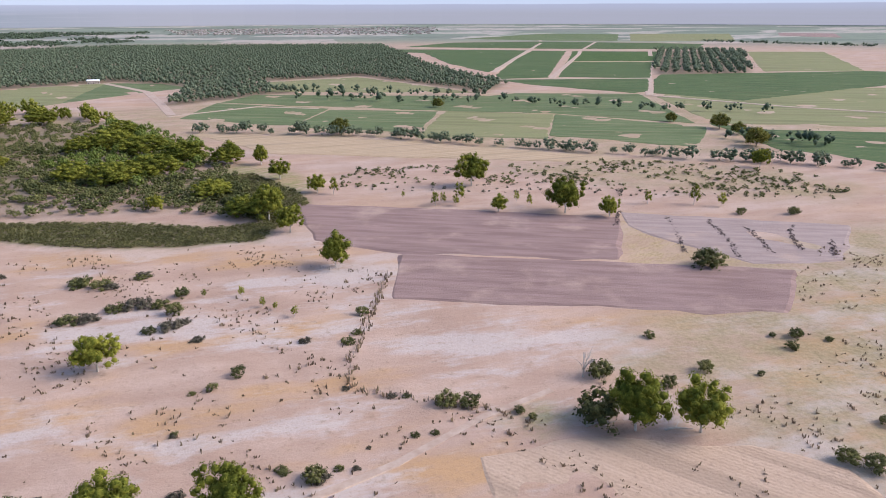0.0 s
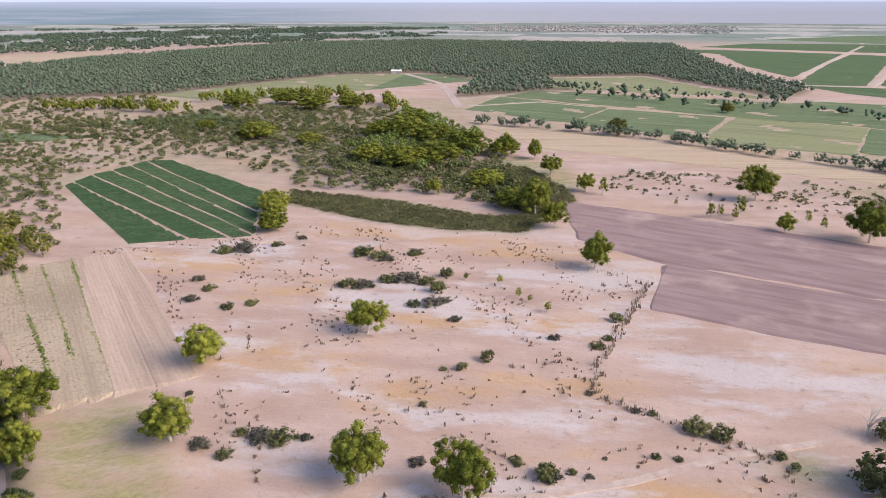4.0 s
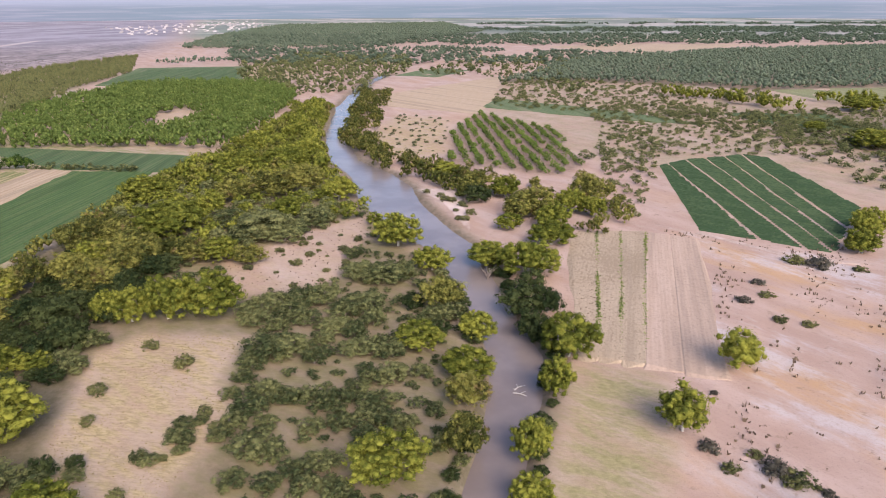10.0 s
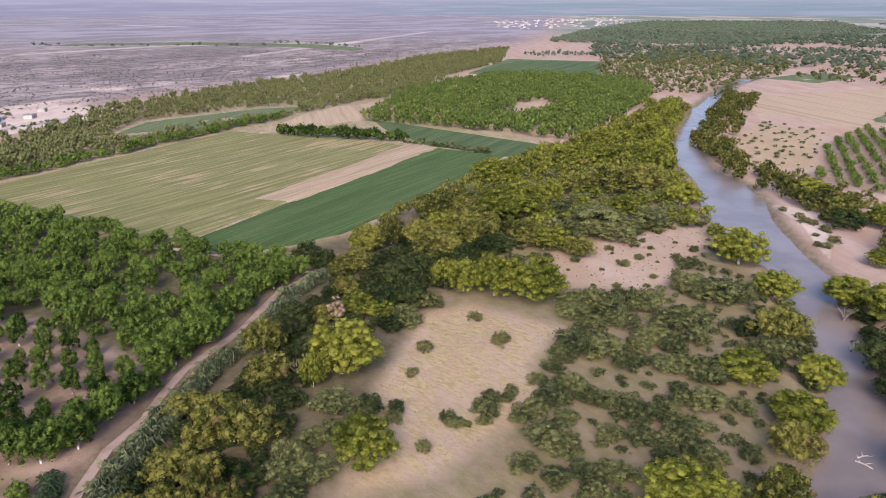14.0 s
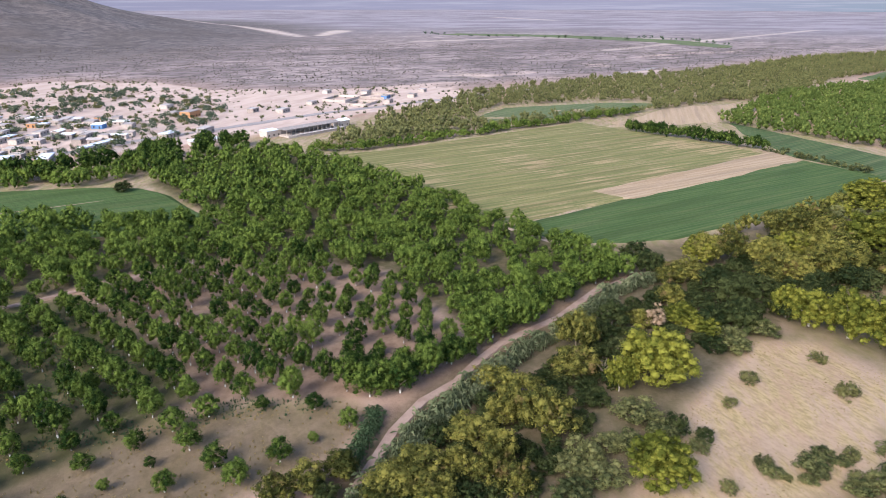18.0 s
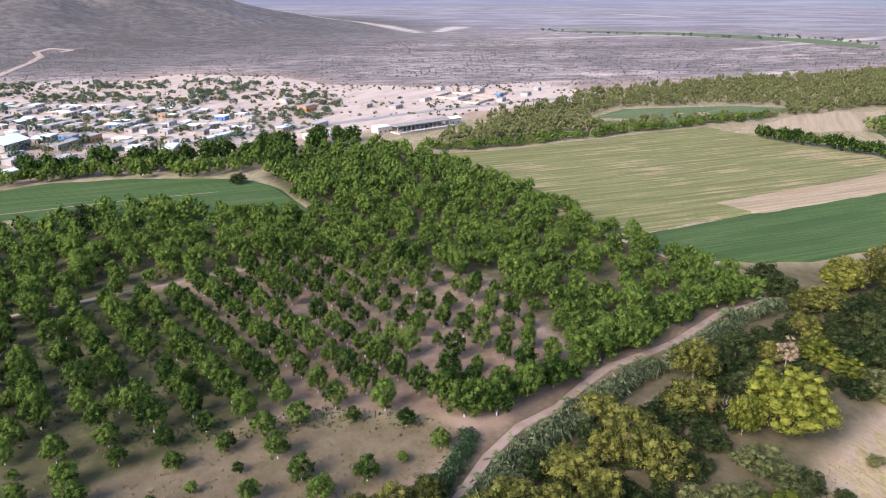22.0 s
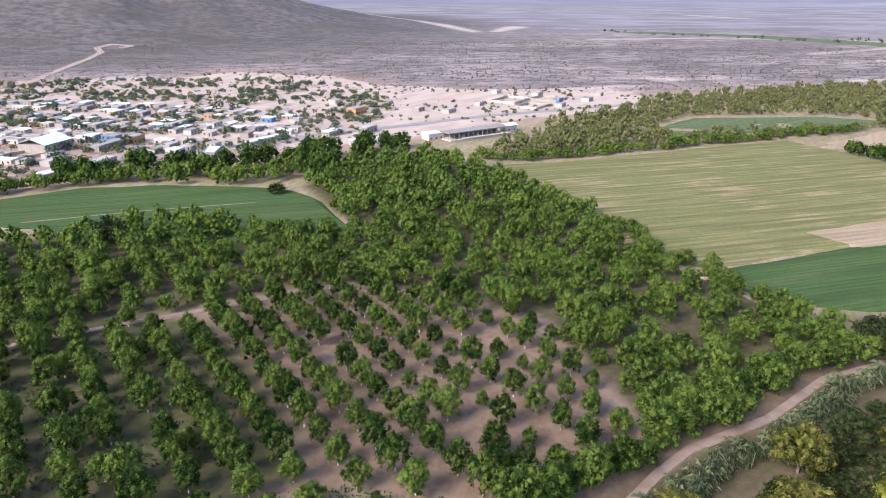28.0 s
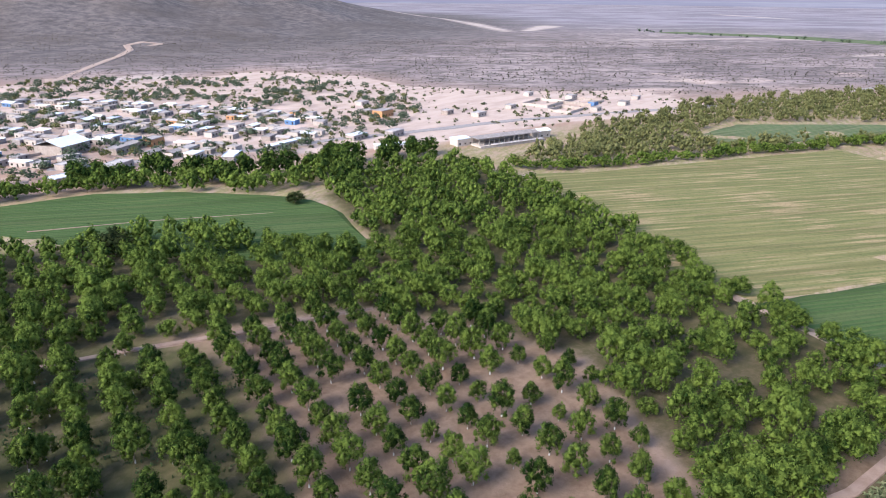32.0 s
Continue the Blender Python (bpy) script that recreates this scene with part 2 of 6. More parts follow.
GROUND = ground_material()
WATER = water_material()
PLOUGH = plough_material("ploughed_soil", (0.20, 0.13, 0.115), (0.27, 0.185, 0.165), -8)
STUBBLE = crop_material("stubble", (0.175, 0.185, 0.085), (0.215, 0.21, 0.10), (0.30, 0.24, 0.15), -8, 3, 0.62)
CROP_GREEN = crop_material("young_green_crop", (0.056, 0.094, 0.036), (0.084, 0.120, 0.048), (0.20, 0.17, 0.09), -20, 2.4, 0.70)
CROP_DARK = crop_material("deep_green_crop", (0.050, 0.088, 0.027), (0.080, 0.118, 0.038), (0.13, 0.14, 0.06), -25, 2.4, 0.70)
CROP_OLIVE = crop_material("ripening_grain", (0.130, 0.138, 0.050), (0.225, 0.205, 0.082), (0.35, 0.26, 0.145), -25, 5.0, 0.52, furrow=0.3)
CROP_PALE = crop_material("harvested_strip", (0.35, 0.25, 0.155), (0.41, 0.31, 0.205), (0.27, 0.19, 0.10), -25, 4.0, 0.7)
CROP_MILD = crop_material("meadow_crop", (0.082, 0.122, 0.052), (0.13, 0.155, 0.07), (0.26, 0.22, 0.13), -8, 3.0, 0.69)
FALLOW = crop_material("fallow_tan_field", (0.375, 0.275, 0.175), (0.42, 0.315, 0.215), (0.30, 0.225, 0.125), 20, 6.0, 0.58)
LEAF_COTTON = leaf_material("cottonwood_leaves", (0.080, 0.094, 0.014), (0.275, 0.270, 0.040))
LEAF_RIVER = leaf_material("riverside_leaves", (0.048, 0.056, 0.014), (0.250, 0.230, 0.050), (0.19, 0.13, 0.055))
LEAF_MESQ = leaf_material("mesquite_leaves", (0.050, 0.062, 0.024), (0.200, 0.198, 0.074))
LEAF_PECAN = leaf_material("pecan_leaves", (0.018, 0.038, 0.008), (0.156, 0.208, 0.037))
# grove leaves paled and greyed, taking the haze over far trees into the tint
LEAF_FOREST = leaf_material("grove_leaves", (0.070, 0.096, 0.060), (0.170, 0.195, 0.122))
LEAF_YGROVE = leaf_material("light_grove_leaves", (0.085, 0.120, 0.026), (0.225, 0.262, 0.062))
LEAF_BUSH = leaf_material("bush_leaves", (0.022, 0.034, 0.012), (0.080, 0.092, 0.030))
LEAF_PASTURE = leaf_material("pasture_bush_leaves", (0.062, 0.068, 0.028), (0.185, 0.176, 0.064))
LEAF_DRY = leaf_material("dry_weed_leaves", (0.145, 0.100, 0.068), (0.25, 0.185, 0.115))
LEAF_STRAW = leaf_material("straw_grass", (0.22, 0.165, 0.065), (0.36, 0.28, 0.13))
LEAF_REED = leaf_material("reed_leaves", (0.105, 0.125, 0.062), (0.250, 0.262, 0.140))
LEAF_SCRUB = leaf_material("thorn_scrub_leaves", (0.078, 0.070, 0.052), (0.150, 0.130, 0.092))
LEAF_MARSH = leaf_material("marsh_scrub_leaves", (0.085, 0.084, 0.034), (0.200, 0.182, 0.074))
LEAF_VINE = leaf_material("row_crop_leaves", (0.050, 0.085, 0.038), (0.085, 0.122, 0.056))
BARK = plain_material("bark", (0.16, 0.12, 0.09), (0.28, 0.23, 0.19), scale=1.5)
BARK_PALE = plain_material("pale_bark", (0.36, 0.31, 0.26), (0.48, 0.43, 0.38), scale=1.5)
LIME = plain_material("lime_washed_bark", (0.62, 0.60, 0.56), (0.75, 0.73, 0.70))
DIRT = plain_material("dirt_road", (0.33, 0.235, 0.18), (0.43, 0.33, 0.265), 0.95, 0.25)
BROWN_TRACK = plain_material("brown_track", (0.24, 0.165, 0.125), (0.33, 0.24, 0.19), 0.95, 0.25)
WALL_MIX = plain_material("rendered_wall", (0.26, 0.21, 0.18), (0.56, 0.49, 0.43), by_object=0.7)
WALL_ORANGE = plain_material("orange_wall", (0.42, 0.22, 0.10), (0.50, 0.27, 0.13))
WALL_BLUE = plain_material("blue_wall", (0.10, 0.18, 0.35), (0.14, 0.24, 0.42))
ROOF_MIX = plain_material("flat_roof", (0.22, 0.185, 0.165), (0.52, 0.47, 0.44), by_object=0.6)
ROOF_WHITE = plain_material("white_metal_roof", (0.72, 0.74, 0.76), (0.80, 0.82, 0.84), 0.45)
GREY_BLOCK = plain_material("grey_block_wall", (0.24, 0.21, 0.20), (0.34, 0.30, 0.28))
DARK_GAP = plain_material("dark_opening", (0.02, 0.018, 0.016), (0.035, 0.03, 0.027), 0.6)
POST = plain_material("grey_wood", (0.14, 0.115, 0.095), (0.24, 0.20, 0.17), scale=3)


# ---------------------------------------------------------------- plan helpers
def inside(X, Y, poly, soft=4.0):
    """1 within the outline, 0 outside, with a soft edge."""
    P = np.array(poly, float)
    odd, best = np.zeros(X.shape, bool), np.full(X.shape, 1e9)
    for (x0, y0), (x1, y1) in zip(P, np.roll(P, -1, 0)):
        with np.errstate(divide="ignore", invalid="ignore"):
            odd ^= ((y0 > Y) != (y1 > Y)) & (X < (x1 - x0) * (Y - y0) / (y1 - y0 + 1e-12) + x0)
        k = np.clip(((X - x0) * (x1 - x0) + (Y - y0) * (y1 - y0)) / ((x1 - x0) ** 2 + (y1 - y0) ** 2 + 1e-9), 0, 1)
        best = np.minimum(best, np.hypot(X - x0 - k * (x1 - x0), Y - y0 - k * (y1 - y0)))
    return np.clip(0.5 + np.where(odd, best, -best) / (2 * soft), 0, 1)


def along(X, Y, line):
    """Distance to a polyline of (x, y, half width), less the half width there."""
    best = np.full(X.shape, 1e9)
    for (x0, y0, w0), (x1, y1, w1) in zip(line, line[1:]):
        k = np.clip(((X - x0) * (x1 - x0) + (Y - y0) * (y1 - y0)) / ((x1 - x0) ** 2 + (y1 - y0) ** 2), 0, 1)
        best = np.minimum(best, np.hypot(X - x0 - k * (x1 - x0), Y - y0 - k * (y1 - y0)) - (w0 + k * (w1 - w0)))
    return best


def smooth(a, b, v):
    k = np.clip((v - a) / (b - a), 0, 1)
    return k * k * (3 - 2 * k)


# the river's middle line, with half its width
RIVER = [(-40, 5, 5), (-75, 28, 5), (-102, 50, 5), (-117, 60, 5), (-130, 69, 5.2), (-147, 80, 6.5), (-166, 90, 7), (-188, 95, 6), (-222, 102, 6.5), (-262, 108, 8.5),
         (-298, 106, 10), (-340, 105, 14), (-372, 109, 15), (-400, 112, 11), (-452, 106, 8), (-552, 123, 7), (-692, 163, 6.5), (-780, 195, 6), (-910, 245, 5.5), (-1000, 300, 5)]
# the irrigation ditch beside the orchard track
DITCH = [(-30, -64, 2), (-75, -68, 2), (-105, -76, 2), (-119, -80, 2.2), (-138, -80, 2.4), (-158, -80, 2.4), (-190, -74, 2.2), (-221, -73, 2), (-263, -59, 2)]
HILL = (-480, -2350)


def swell(X, Y, s, seed=0.0):
    return np.sin(X / s + seed) * np.sin(Y / s * 1.3 + seed * 2.1) + 0.5 * np.sin(X / s * 2.3 + Y / s * 1.7 + seed)


def ground_z(X, Y):
    X, Y = np.asarray(X, float), np.asarray(Y, float)
    r = np.hypot(X, Y)
    z = 0.25 * swell(X, Y, 19) + 0.1 * swell(X, Y, 6, 2)
    z = z * smooth(60, 120, r) - 2.6 * smooth(3.5, -2.0, along(X, Y, RIVER)) - 1.0 * smooth(2.0, -1.0, along(X, Y, DITCH))
    d = np.hypot((X - HILL[0]) / 1.05, Y - HILL[1])
    a = np.arctan2(Y - HILL[1], X - HILL[0])
    ridge = 1 + 0.10 * np.sin(a * 9 + 1) + 0.06 * np.sin(a * 23 + d / 90) + 0.04 * swell(X, Y, 60, 1)
    z = z + 410 * np.clip(1 - d / 1250, 0, 1) ** 2.1 * ridge
    return z


def gz(x, y):
    return float(ground_z(np.array([x]), np.array([y]))[0])


def mesh_from(name, V, F, N=None, mats=(), index=None, smooth_shade=False):
    """A mesh from arrays; N: its normals by vertex, where the leaves of a puff share the puff's roundness."""
    if isinstance(N, list):
        N, mats = None, N
    V, F = np.ascontiguousarray(V, np.float32), np.ascontiguousarray(F, np.int32)
    me = bpy.data.meshes.new(name)
    me.vertices.add(len(V)), me.loops.add(F.size), me.polygons.add(len(F))
    me.vertices.foreach_set("co", V.ravel())
    me.loops.foreach_set("vertex_index", F.ravel())
    me.polygons.foreach_set("loop_start", np.arange(0, F.size, F.shape[1], dtype=np.int32))
    for m in mats:
        me.materials.append(m)
    if index is not None:
        me.polygons.foreach_set("material_index", np.ascontiguousarray(index, np.int32))
    me.polygons.foreach_set("use_smooth", np.full(len(F), smooth_shade))
    me.update(calc_edges=True)
    if N is not None:
        me.attributes.new("custom_normal", "FLOAT_VECTOR", "POINT").data.foreach_set("vector", np.ascontiguousarray(N, np.float32).ravel())
    return me


# ---------------------------------------------------------------- plan of the land
ORCHARD = [(-144, -217), (-98, -228), (-50, -240), (-20, -215), (-30, -172), (-57, -154), (-70, -143), (-84, -138), (-104, -124), (-120, -104), (-152, -92), (-164, -97), (-191, -150), (-183, -180), (-163, -212)]
DENSE = [(-15, -345), (-78, -337), (-148, -314), (-197, -249), (-216, -334), (-246, -358), (-313, -358), (-306, -265), (-281, -184), (-264, -138), (-253, -108), (-246, -80), (-201, -86), (-166, -92),
         (-192, -150), (-184, -180), (-164, -213), (-142, -222), (-98, -233), (-50, -245), (-10, -262)]
YOUNG = [(-25, -168), (-57, -151), (-84, -135), (-104, -121), (-119, -102), (-119, -94), (-104, -90), (-73, -98), (-20, -105)]
WOOD = [(-60, -70), (-100, -82), (-121, -82), (-140, -74), (-190, -68), (-225, -66), (-262, -52), (-262, -95), (-300, -62), (-400, -20), (-480, 30), (-560, 70), (-700, 120), (-690, 150), (-560, 112), (-450, 92),
        (-360, 82), (-290, 90), (-230, 92), (-180, 80), (-140, 66), (-110, 48), (-70, 15), (-50, -20)]
MEADOW = [(-213, -28), (-222, -12), (-207, 18), (-182, 8), (-170, 12), (-150, 2), (-130, -12), (-122, -30), (-140, -32), (-165, -33)]
SANDY = [(-278, 15), (-312, 58), (-320, 86), (-288, 78), (-242, 53), (-240, 14)]
GROVE = [(-190, 905), (-300, 765), (-340, 960), (-470, 1040), (-575, 950), (-640, 650), (-725, 590), (-800, 500), (-830, 400), (-1100, 680), (-1200, 1060), (-1150, 1720), (-900, 2000), (-170, 2040), (-20, 1300), (88, 990), (54, 890), (-127, 1120), (-273, 1037)]
YGROVE = [(-583, -135), (-727, -136), (-859, -99), (-975, -30), (-940, 90), (-880, 135), (-775, 130), (-600, 72), (-510, 36), (-545, -29)]
SQUARE_GROVE = [(524, 1778), (715, 1721), (487, 1129), (336, 1134)]
THICKET = [(-232, 335), (-300, 440), (-380, 420), (-520, 500), (-470, 640), (-330, 640), (-250, 600), (-150, 470), (-80, 345), (-140, 350)]
SCRUBLAND = [(-330, 250), (-380, 300), (-350, 390), (-390, 440), (-560, 520), (-620, 430), (-540, 350), (-470, 330), (-400, 250)]
MARSH = [(-214, 303), (-159, 293), (-120, 293), (-83, 301), (-73, 368), (-84, 392), (-122, 440), (-150, 426), (-122, 366), (-89, 331), (-113, 321), (-146, 328), (-192, 331), (-230, 329)]
DUSK_MEADOW = [(-180, 395), (-137, 470), (-95, 440), (-72, 395), (-121, 360)]
PASTURE = [(-160, 130), (-250, 200), (-200, 270), (-60, 300), (60, 220), (180, 300), (230, 200), (120, 120), (60, 100), (-60, 95)]
DESERT = [(60, -930), (-150, -905), (-242, -901), (-288, -820), (-425, -865), (-490, -736), (-482, -640), (-535, -540), (-600, -460), (-700, -410), (-830, -345), (-960, -270), (-1270, -205), (-1520, -80), (-1750, -20), (-2600, 60), (-4900, 200), (-4900, -4900), (1500, -4900), (900, -2000), (300, -1150)]
VILLAGE = [(-60, -430), (-120, -430), (-190, -440), (-260, -420), (-330, -440), (-420, -520), (-460, -640), (-400, -760), (-260, -860), (-120, -900), (60, -800), (60, -520)]
PALE = [(-250, -420), (-330, -400), (-460, -390), (-560, -370), (-640, -360), (-640, -480), (-535, -560), (-482, -640), (-490, -736), (-425, -850), (-300, -830), (-200, -880), (-60, -900), (-60, -620)]
PALE_EDGE = [(-560, -350), (-760, -330), (-1000, -270), (-1300, -220), (-1500, -300), (-1300, -420), (-1000, -480), (-860, -570), (-700, -640), (-600, -720), (-520, -700), (-560, -520)]


WASHES = [[(-1420, -2165, 14), (-1480, -1850, 10), (-1400, -1600, 22), (-1250, -1300, 12)], [(-1500, -1400, 30), (-1300, -1280, 10)], [(-1244, -949, 8), (-1500, -824, 10), (-1680, -538, 8)],
          [(-2794, -1679, 16), (-2600, -1300, 12)], 
          [(-300, -860, 26), (-240, -870, 22)], [(-1510, -483, 14), (-1700, -430, 20)], [(-2300, -330, 6), (-1250, -515, 5)]]


def ground():
    """One sheet to the horizon, finest where the land lies near and in view."""
    ang = np.radians(np.concatenate([np.arange(-40, 182, 0.42), np.arange(182, 320, 4.0)]) + 90)
    rad = np.concatenate([[0, 25, 50, 70], 85 * 1.0145 ** np.arange(0, 282)])
    rad = rad[rad < 4880]
    A, R = np.meshgrid(ang, rad)
    X, Y = R * np.cos(A), R * np.sin(A)
    Z = ground_z(X, Y)
    na, nr = len(ang), len(rad)
    i, j = np.meshgrid(np.arange(nr - 1), np.arange(na), indexing="ij")
    a, b = i * na + j, i * na + (j + 1) % na
    F = np.stack([a, b, b + na, a + na], -1).reshape(-1, 4)
    me = mesh_from("ground", np.stack([X, Y, Z], -1).reshape(-1, 3), F[:, ::-1], [GROUND], smooth_shade=True)
    x, y = X.ravel(), Y.ravel()
    riv = along(x, y, RIVER)
    wood = inside(x, y, WOOD, 6) * (1 - inside(x, y, MEADOW, 3)) * (1 - inside(x, y, SANDY, 3))
    bank = smooth(10, 2, riv) * (x > -1000)
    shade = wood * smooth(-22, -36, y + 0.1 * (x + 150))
    desert = inside(x, y, DESERT, 60)
    rest = smooth(2300, 3300, np.hypot(x, y))
    block = inside(x, y, [(0, -290), (-60, -255), (-100, -236), (-112, -222), (-114, -200), (-108, -160), (-98, -136), (-70, -132), (0, -150)], 4)
    straw = np.maximum.reduce([0.75 * inside(x, y, [(-156, 104), (-140, 122), (-97, 90), (-92, 62), (-106, 66)], 5), 0.9 * inside(x, y, [(-438, 124), (-531, 147), (-624, 198), (-575, 229), (-444, 175)], 8), 1.0 * inside(x, y, MEADOW, 5), 0.4 * inside(x, y, SANDY, 3), 0.7 * wood * (1 - shade), 0.85 * inside(x, y, YOUNG, 3), 0.6 * inside(x, y, YGROVE, 6), 0.5 * rest * (1 - desert),
                               0.7 * inside(x, y, [(92, 348), (140, 330), (128, 270), (74, 268)], 4)])
    grass = np.maximum.reduce([0.55 * inside(x, y, [(-156, 104), (-140, 122), (-97, 90), (-92, 62), (-106, 66)], 5), 0.4 * wood, 0.8 * inside(x, y, DUSK_MEADOW, 5), 1.0 * inside(x, y, MARSH, 3),
                               0.75 * inside(x, y, [(-60, -155), (-106, -125), (-118, -104), (-110, -104), (-98, -120), (-60, -146)], 3), 0.95 * block, 0.45 * rest * (1 - desert), 0.75 * inside(x, y, [(-246, -80), (-290, -58), (-400, -18), (-500, 35), (-580, -60), (-650, -150), (-900, -110), (-1400, -60), (-1400, -140), (-905, -300), (-500, -380), (-330, -390), (-260, -380), (-60, -425), (0, -425), (0, -340), (-200, -250)], 14), 0.6 * inside(x, y, [(24, 148), (35, 158), (25, 164), (12, 156)], 4)])
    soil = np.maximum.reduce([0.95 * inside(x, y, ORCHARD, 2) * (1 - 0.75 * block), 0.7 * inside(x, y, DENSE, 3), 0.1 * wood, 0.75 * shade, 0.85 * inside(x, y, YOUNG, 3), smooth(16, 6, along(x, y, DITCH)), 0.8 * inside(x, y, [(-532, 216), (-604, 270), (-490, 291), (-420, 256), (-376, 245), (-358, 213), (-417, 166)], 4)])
    # where leaf litter lies and where tree shade is painted on the ground
    litter_shade = np.maximum.reduce([0.95 * inside(x, y, DENSE, 3), 0.7 * inside(x, y, GROVE, 8), 0.6 * inside(x, y, SQUARE_GROVE, 8), 0.5 * wood, 0.8 * shade, 0.75 * bank, 0.8 * smooth(9, 3, along(x, y, DITCH)), 0.35 * inside(x, y, THICKET, 8),
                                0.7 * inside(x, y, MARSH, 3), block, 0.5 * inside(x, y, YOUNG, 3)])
    pale = np.maximum.reduce([inside(x, y, PALE, 25), 0.46 * inside(x, y, PALE_EDGE, 40), 0.5 * inside(x, y, SANDY, 3), 0.7 * inside(x, y, [(-286, 128), (-272, 120), (-330, 128), (-364, 122), (-352, 148)], 3), 0.5 * inside(x, y, VILLAGE, 30)])
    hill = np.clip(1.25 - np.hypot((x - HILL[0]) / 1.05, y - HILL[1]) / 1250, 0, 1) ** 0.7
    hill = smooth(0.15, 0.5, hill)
    wash = np.maximum.reduce([smooth(14, -8, along(x, y, ln)) for ln in WASHES])
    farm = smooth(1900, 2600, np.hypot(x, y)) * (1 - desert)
    # weight of the painted haze tint, growing with distance
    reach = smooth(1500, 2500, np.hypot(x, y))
    olive = np.maximum.reduce([0.85 * inside(x, y, [(-250, 330), (-420, 250), (-620, 270), (-900, 430), (-830, 480), (-640, 640), (-300, 760), (-190, 900), (250, 860), (400, 560), (150, 470), (-60, 500), (-200, 560)], 25), inside(x, y, [(90, 125), (50, 185), (100, 265), (190, 320), (300, 330), (300, 120)], 14), 0.9 * inside(x, y, [(30, 458), (124, 478), (220, 452), (250, 401), (215, 365), (149, 380), (76, 420)], 12)])
    for name, cols in (("extent", (reach, olive, 0.25 + 0.75 * inside(x, y, PASTURE, 20))), ("relief", (hill, wash, farm)), ("cover", (desert, straw, grass)), ("soil", (soil, litter_shade, pale))):
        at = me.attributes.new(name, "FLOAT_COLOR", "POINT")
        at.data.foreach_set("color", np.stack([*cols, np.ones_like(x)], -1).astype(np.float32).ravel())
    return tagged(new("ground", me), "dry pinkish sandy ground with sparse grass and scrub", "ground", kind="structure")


ground()


def water():
    L, R = [], []
    pts = [Vector(p[:2]) for p in RIVER]
    for k, p in enumerate(RIVER):
        d = (pts[min(k + 1, len(pts) - 1)] - pts[max(k - 1, 0)]).normalized()
        n = Vector((-d.y, d.x)) * (p[2] + 4)
        L.append((*(pts[k] + n), -1.1)), R.append((*(pts[k] - n), -1.1))
    n = len(L)
    me = bpy.data.meshes.new("river")
    me.from_pydata(L + R, [], [(k, k + 1, n + k + 1, n + k) for k in range(n - 1)])
    me.materials.append(WATER)
    tagged(new("water", me), "brown murky river water reflecting the pale sky", "river", kind="structure")


water()


# ---------------------------------------------------------------- fields and tracks
def field(name, poly, mat, label, height=0.25, category="field", ragged=0.8):
    """A field: its sown sheet stands a hand's width or two above the soil, with an uneven edge that slopes down to it all round."""
    g = random.Random(int(abs(poly[0][0]) * 7 + abs(poly[0][1])))
    area = sum(x0 * y1 - x1 * y0 for (x0, y0), (x1, y1) in zip(poly, poly[1:] + poly[:1]))
    if area < 0:
        poly = poly[::-1]
    ring, low = [], []
    for (x0, y0), (x1, y1) in zip(poly, poly[1:] + poly[:1]):
        d = math.hypot(x1 - x0, y1 - y0)
        n = max(1, min(30, int(d / 9)))
        ux, uy = (x1 - x0) / d, (y1 - y0) / d
        for k in range(n):
            e = g.uniform(-ragged, ragged) * (1 + d / 300) if k else 0
            x, y = x0 + (x1 - x0) * k / n + uy * e, y0 + (y1 - y0) * k / n - ux * e
            ring.append((x, y)), low.append((x + uy * 3.5, y - ux * 3.5))
    bm = bmesh.new()
    top = [bm.verts.new((x, y, height)) for x, y in ring]
    foot = [bm.verts.new((x, y, -0.6)) for x, y in low]
    bm.faces.new(top)
    for k in range(len(top)):
        bm.faces.new((top[k - 1], foot[k - 1], foot[k], top[k]))
    bmesh.ops.recalc_face_normals(bm, faces=bm.faces)
    bmesh.ops.triangulate(bm, faces=bm.faces)
    me = bpy.data.meshes.new(name)
    bm.to_mesh(me), bm.free()
    me.materials.append(mat)
    return tagged(new(name, me), label, category, kind="structure")


def track(name, line, width, label, mat=None, height=0.32):
    """A dirt track along a line."""
    pts = [Vector(p) for p in line]
    V, F = [], []
    for k, p in enumerate(pts):
        d = (pts[min(k + 1, len(pts) - 1)] - pts[max(k - 1, 0)]).normalized()
        n = Vector((-d.y, d.x)) * width / 2
        V += [(p.x + n.x, p.y + n.y, gz(*p) + height), (p.x - n.x, p.y - n.y, gz(*p) + height), (p.x + n.x * 1.3, p.y + n.y * 1.3, gz(*p) - 0.5), (p.x - n.x * 1.3, p.y - n.y * 1.3, gz(*p) - 0.5)]
    for k in range(len(pts) - 1):
        a, b = 4 * k, 4 * k + 4
        F += [(a, a + 1, b + 1, b), (a + 2, a, b, b + 2), (a + 1, a + 3, b + 3, b + 1)]
    me = bpy.data.meshes.new(name)
    me.from_pydata(V, [], F)
    me.materials.append(mat or DIRT)
    return tagged(new(name, me), label, "dirt road", kind="structure")


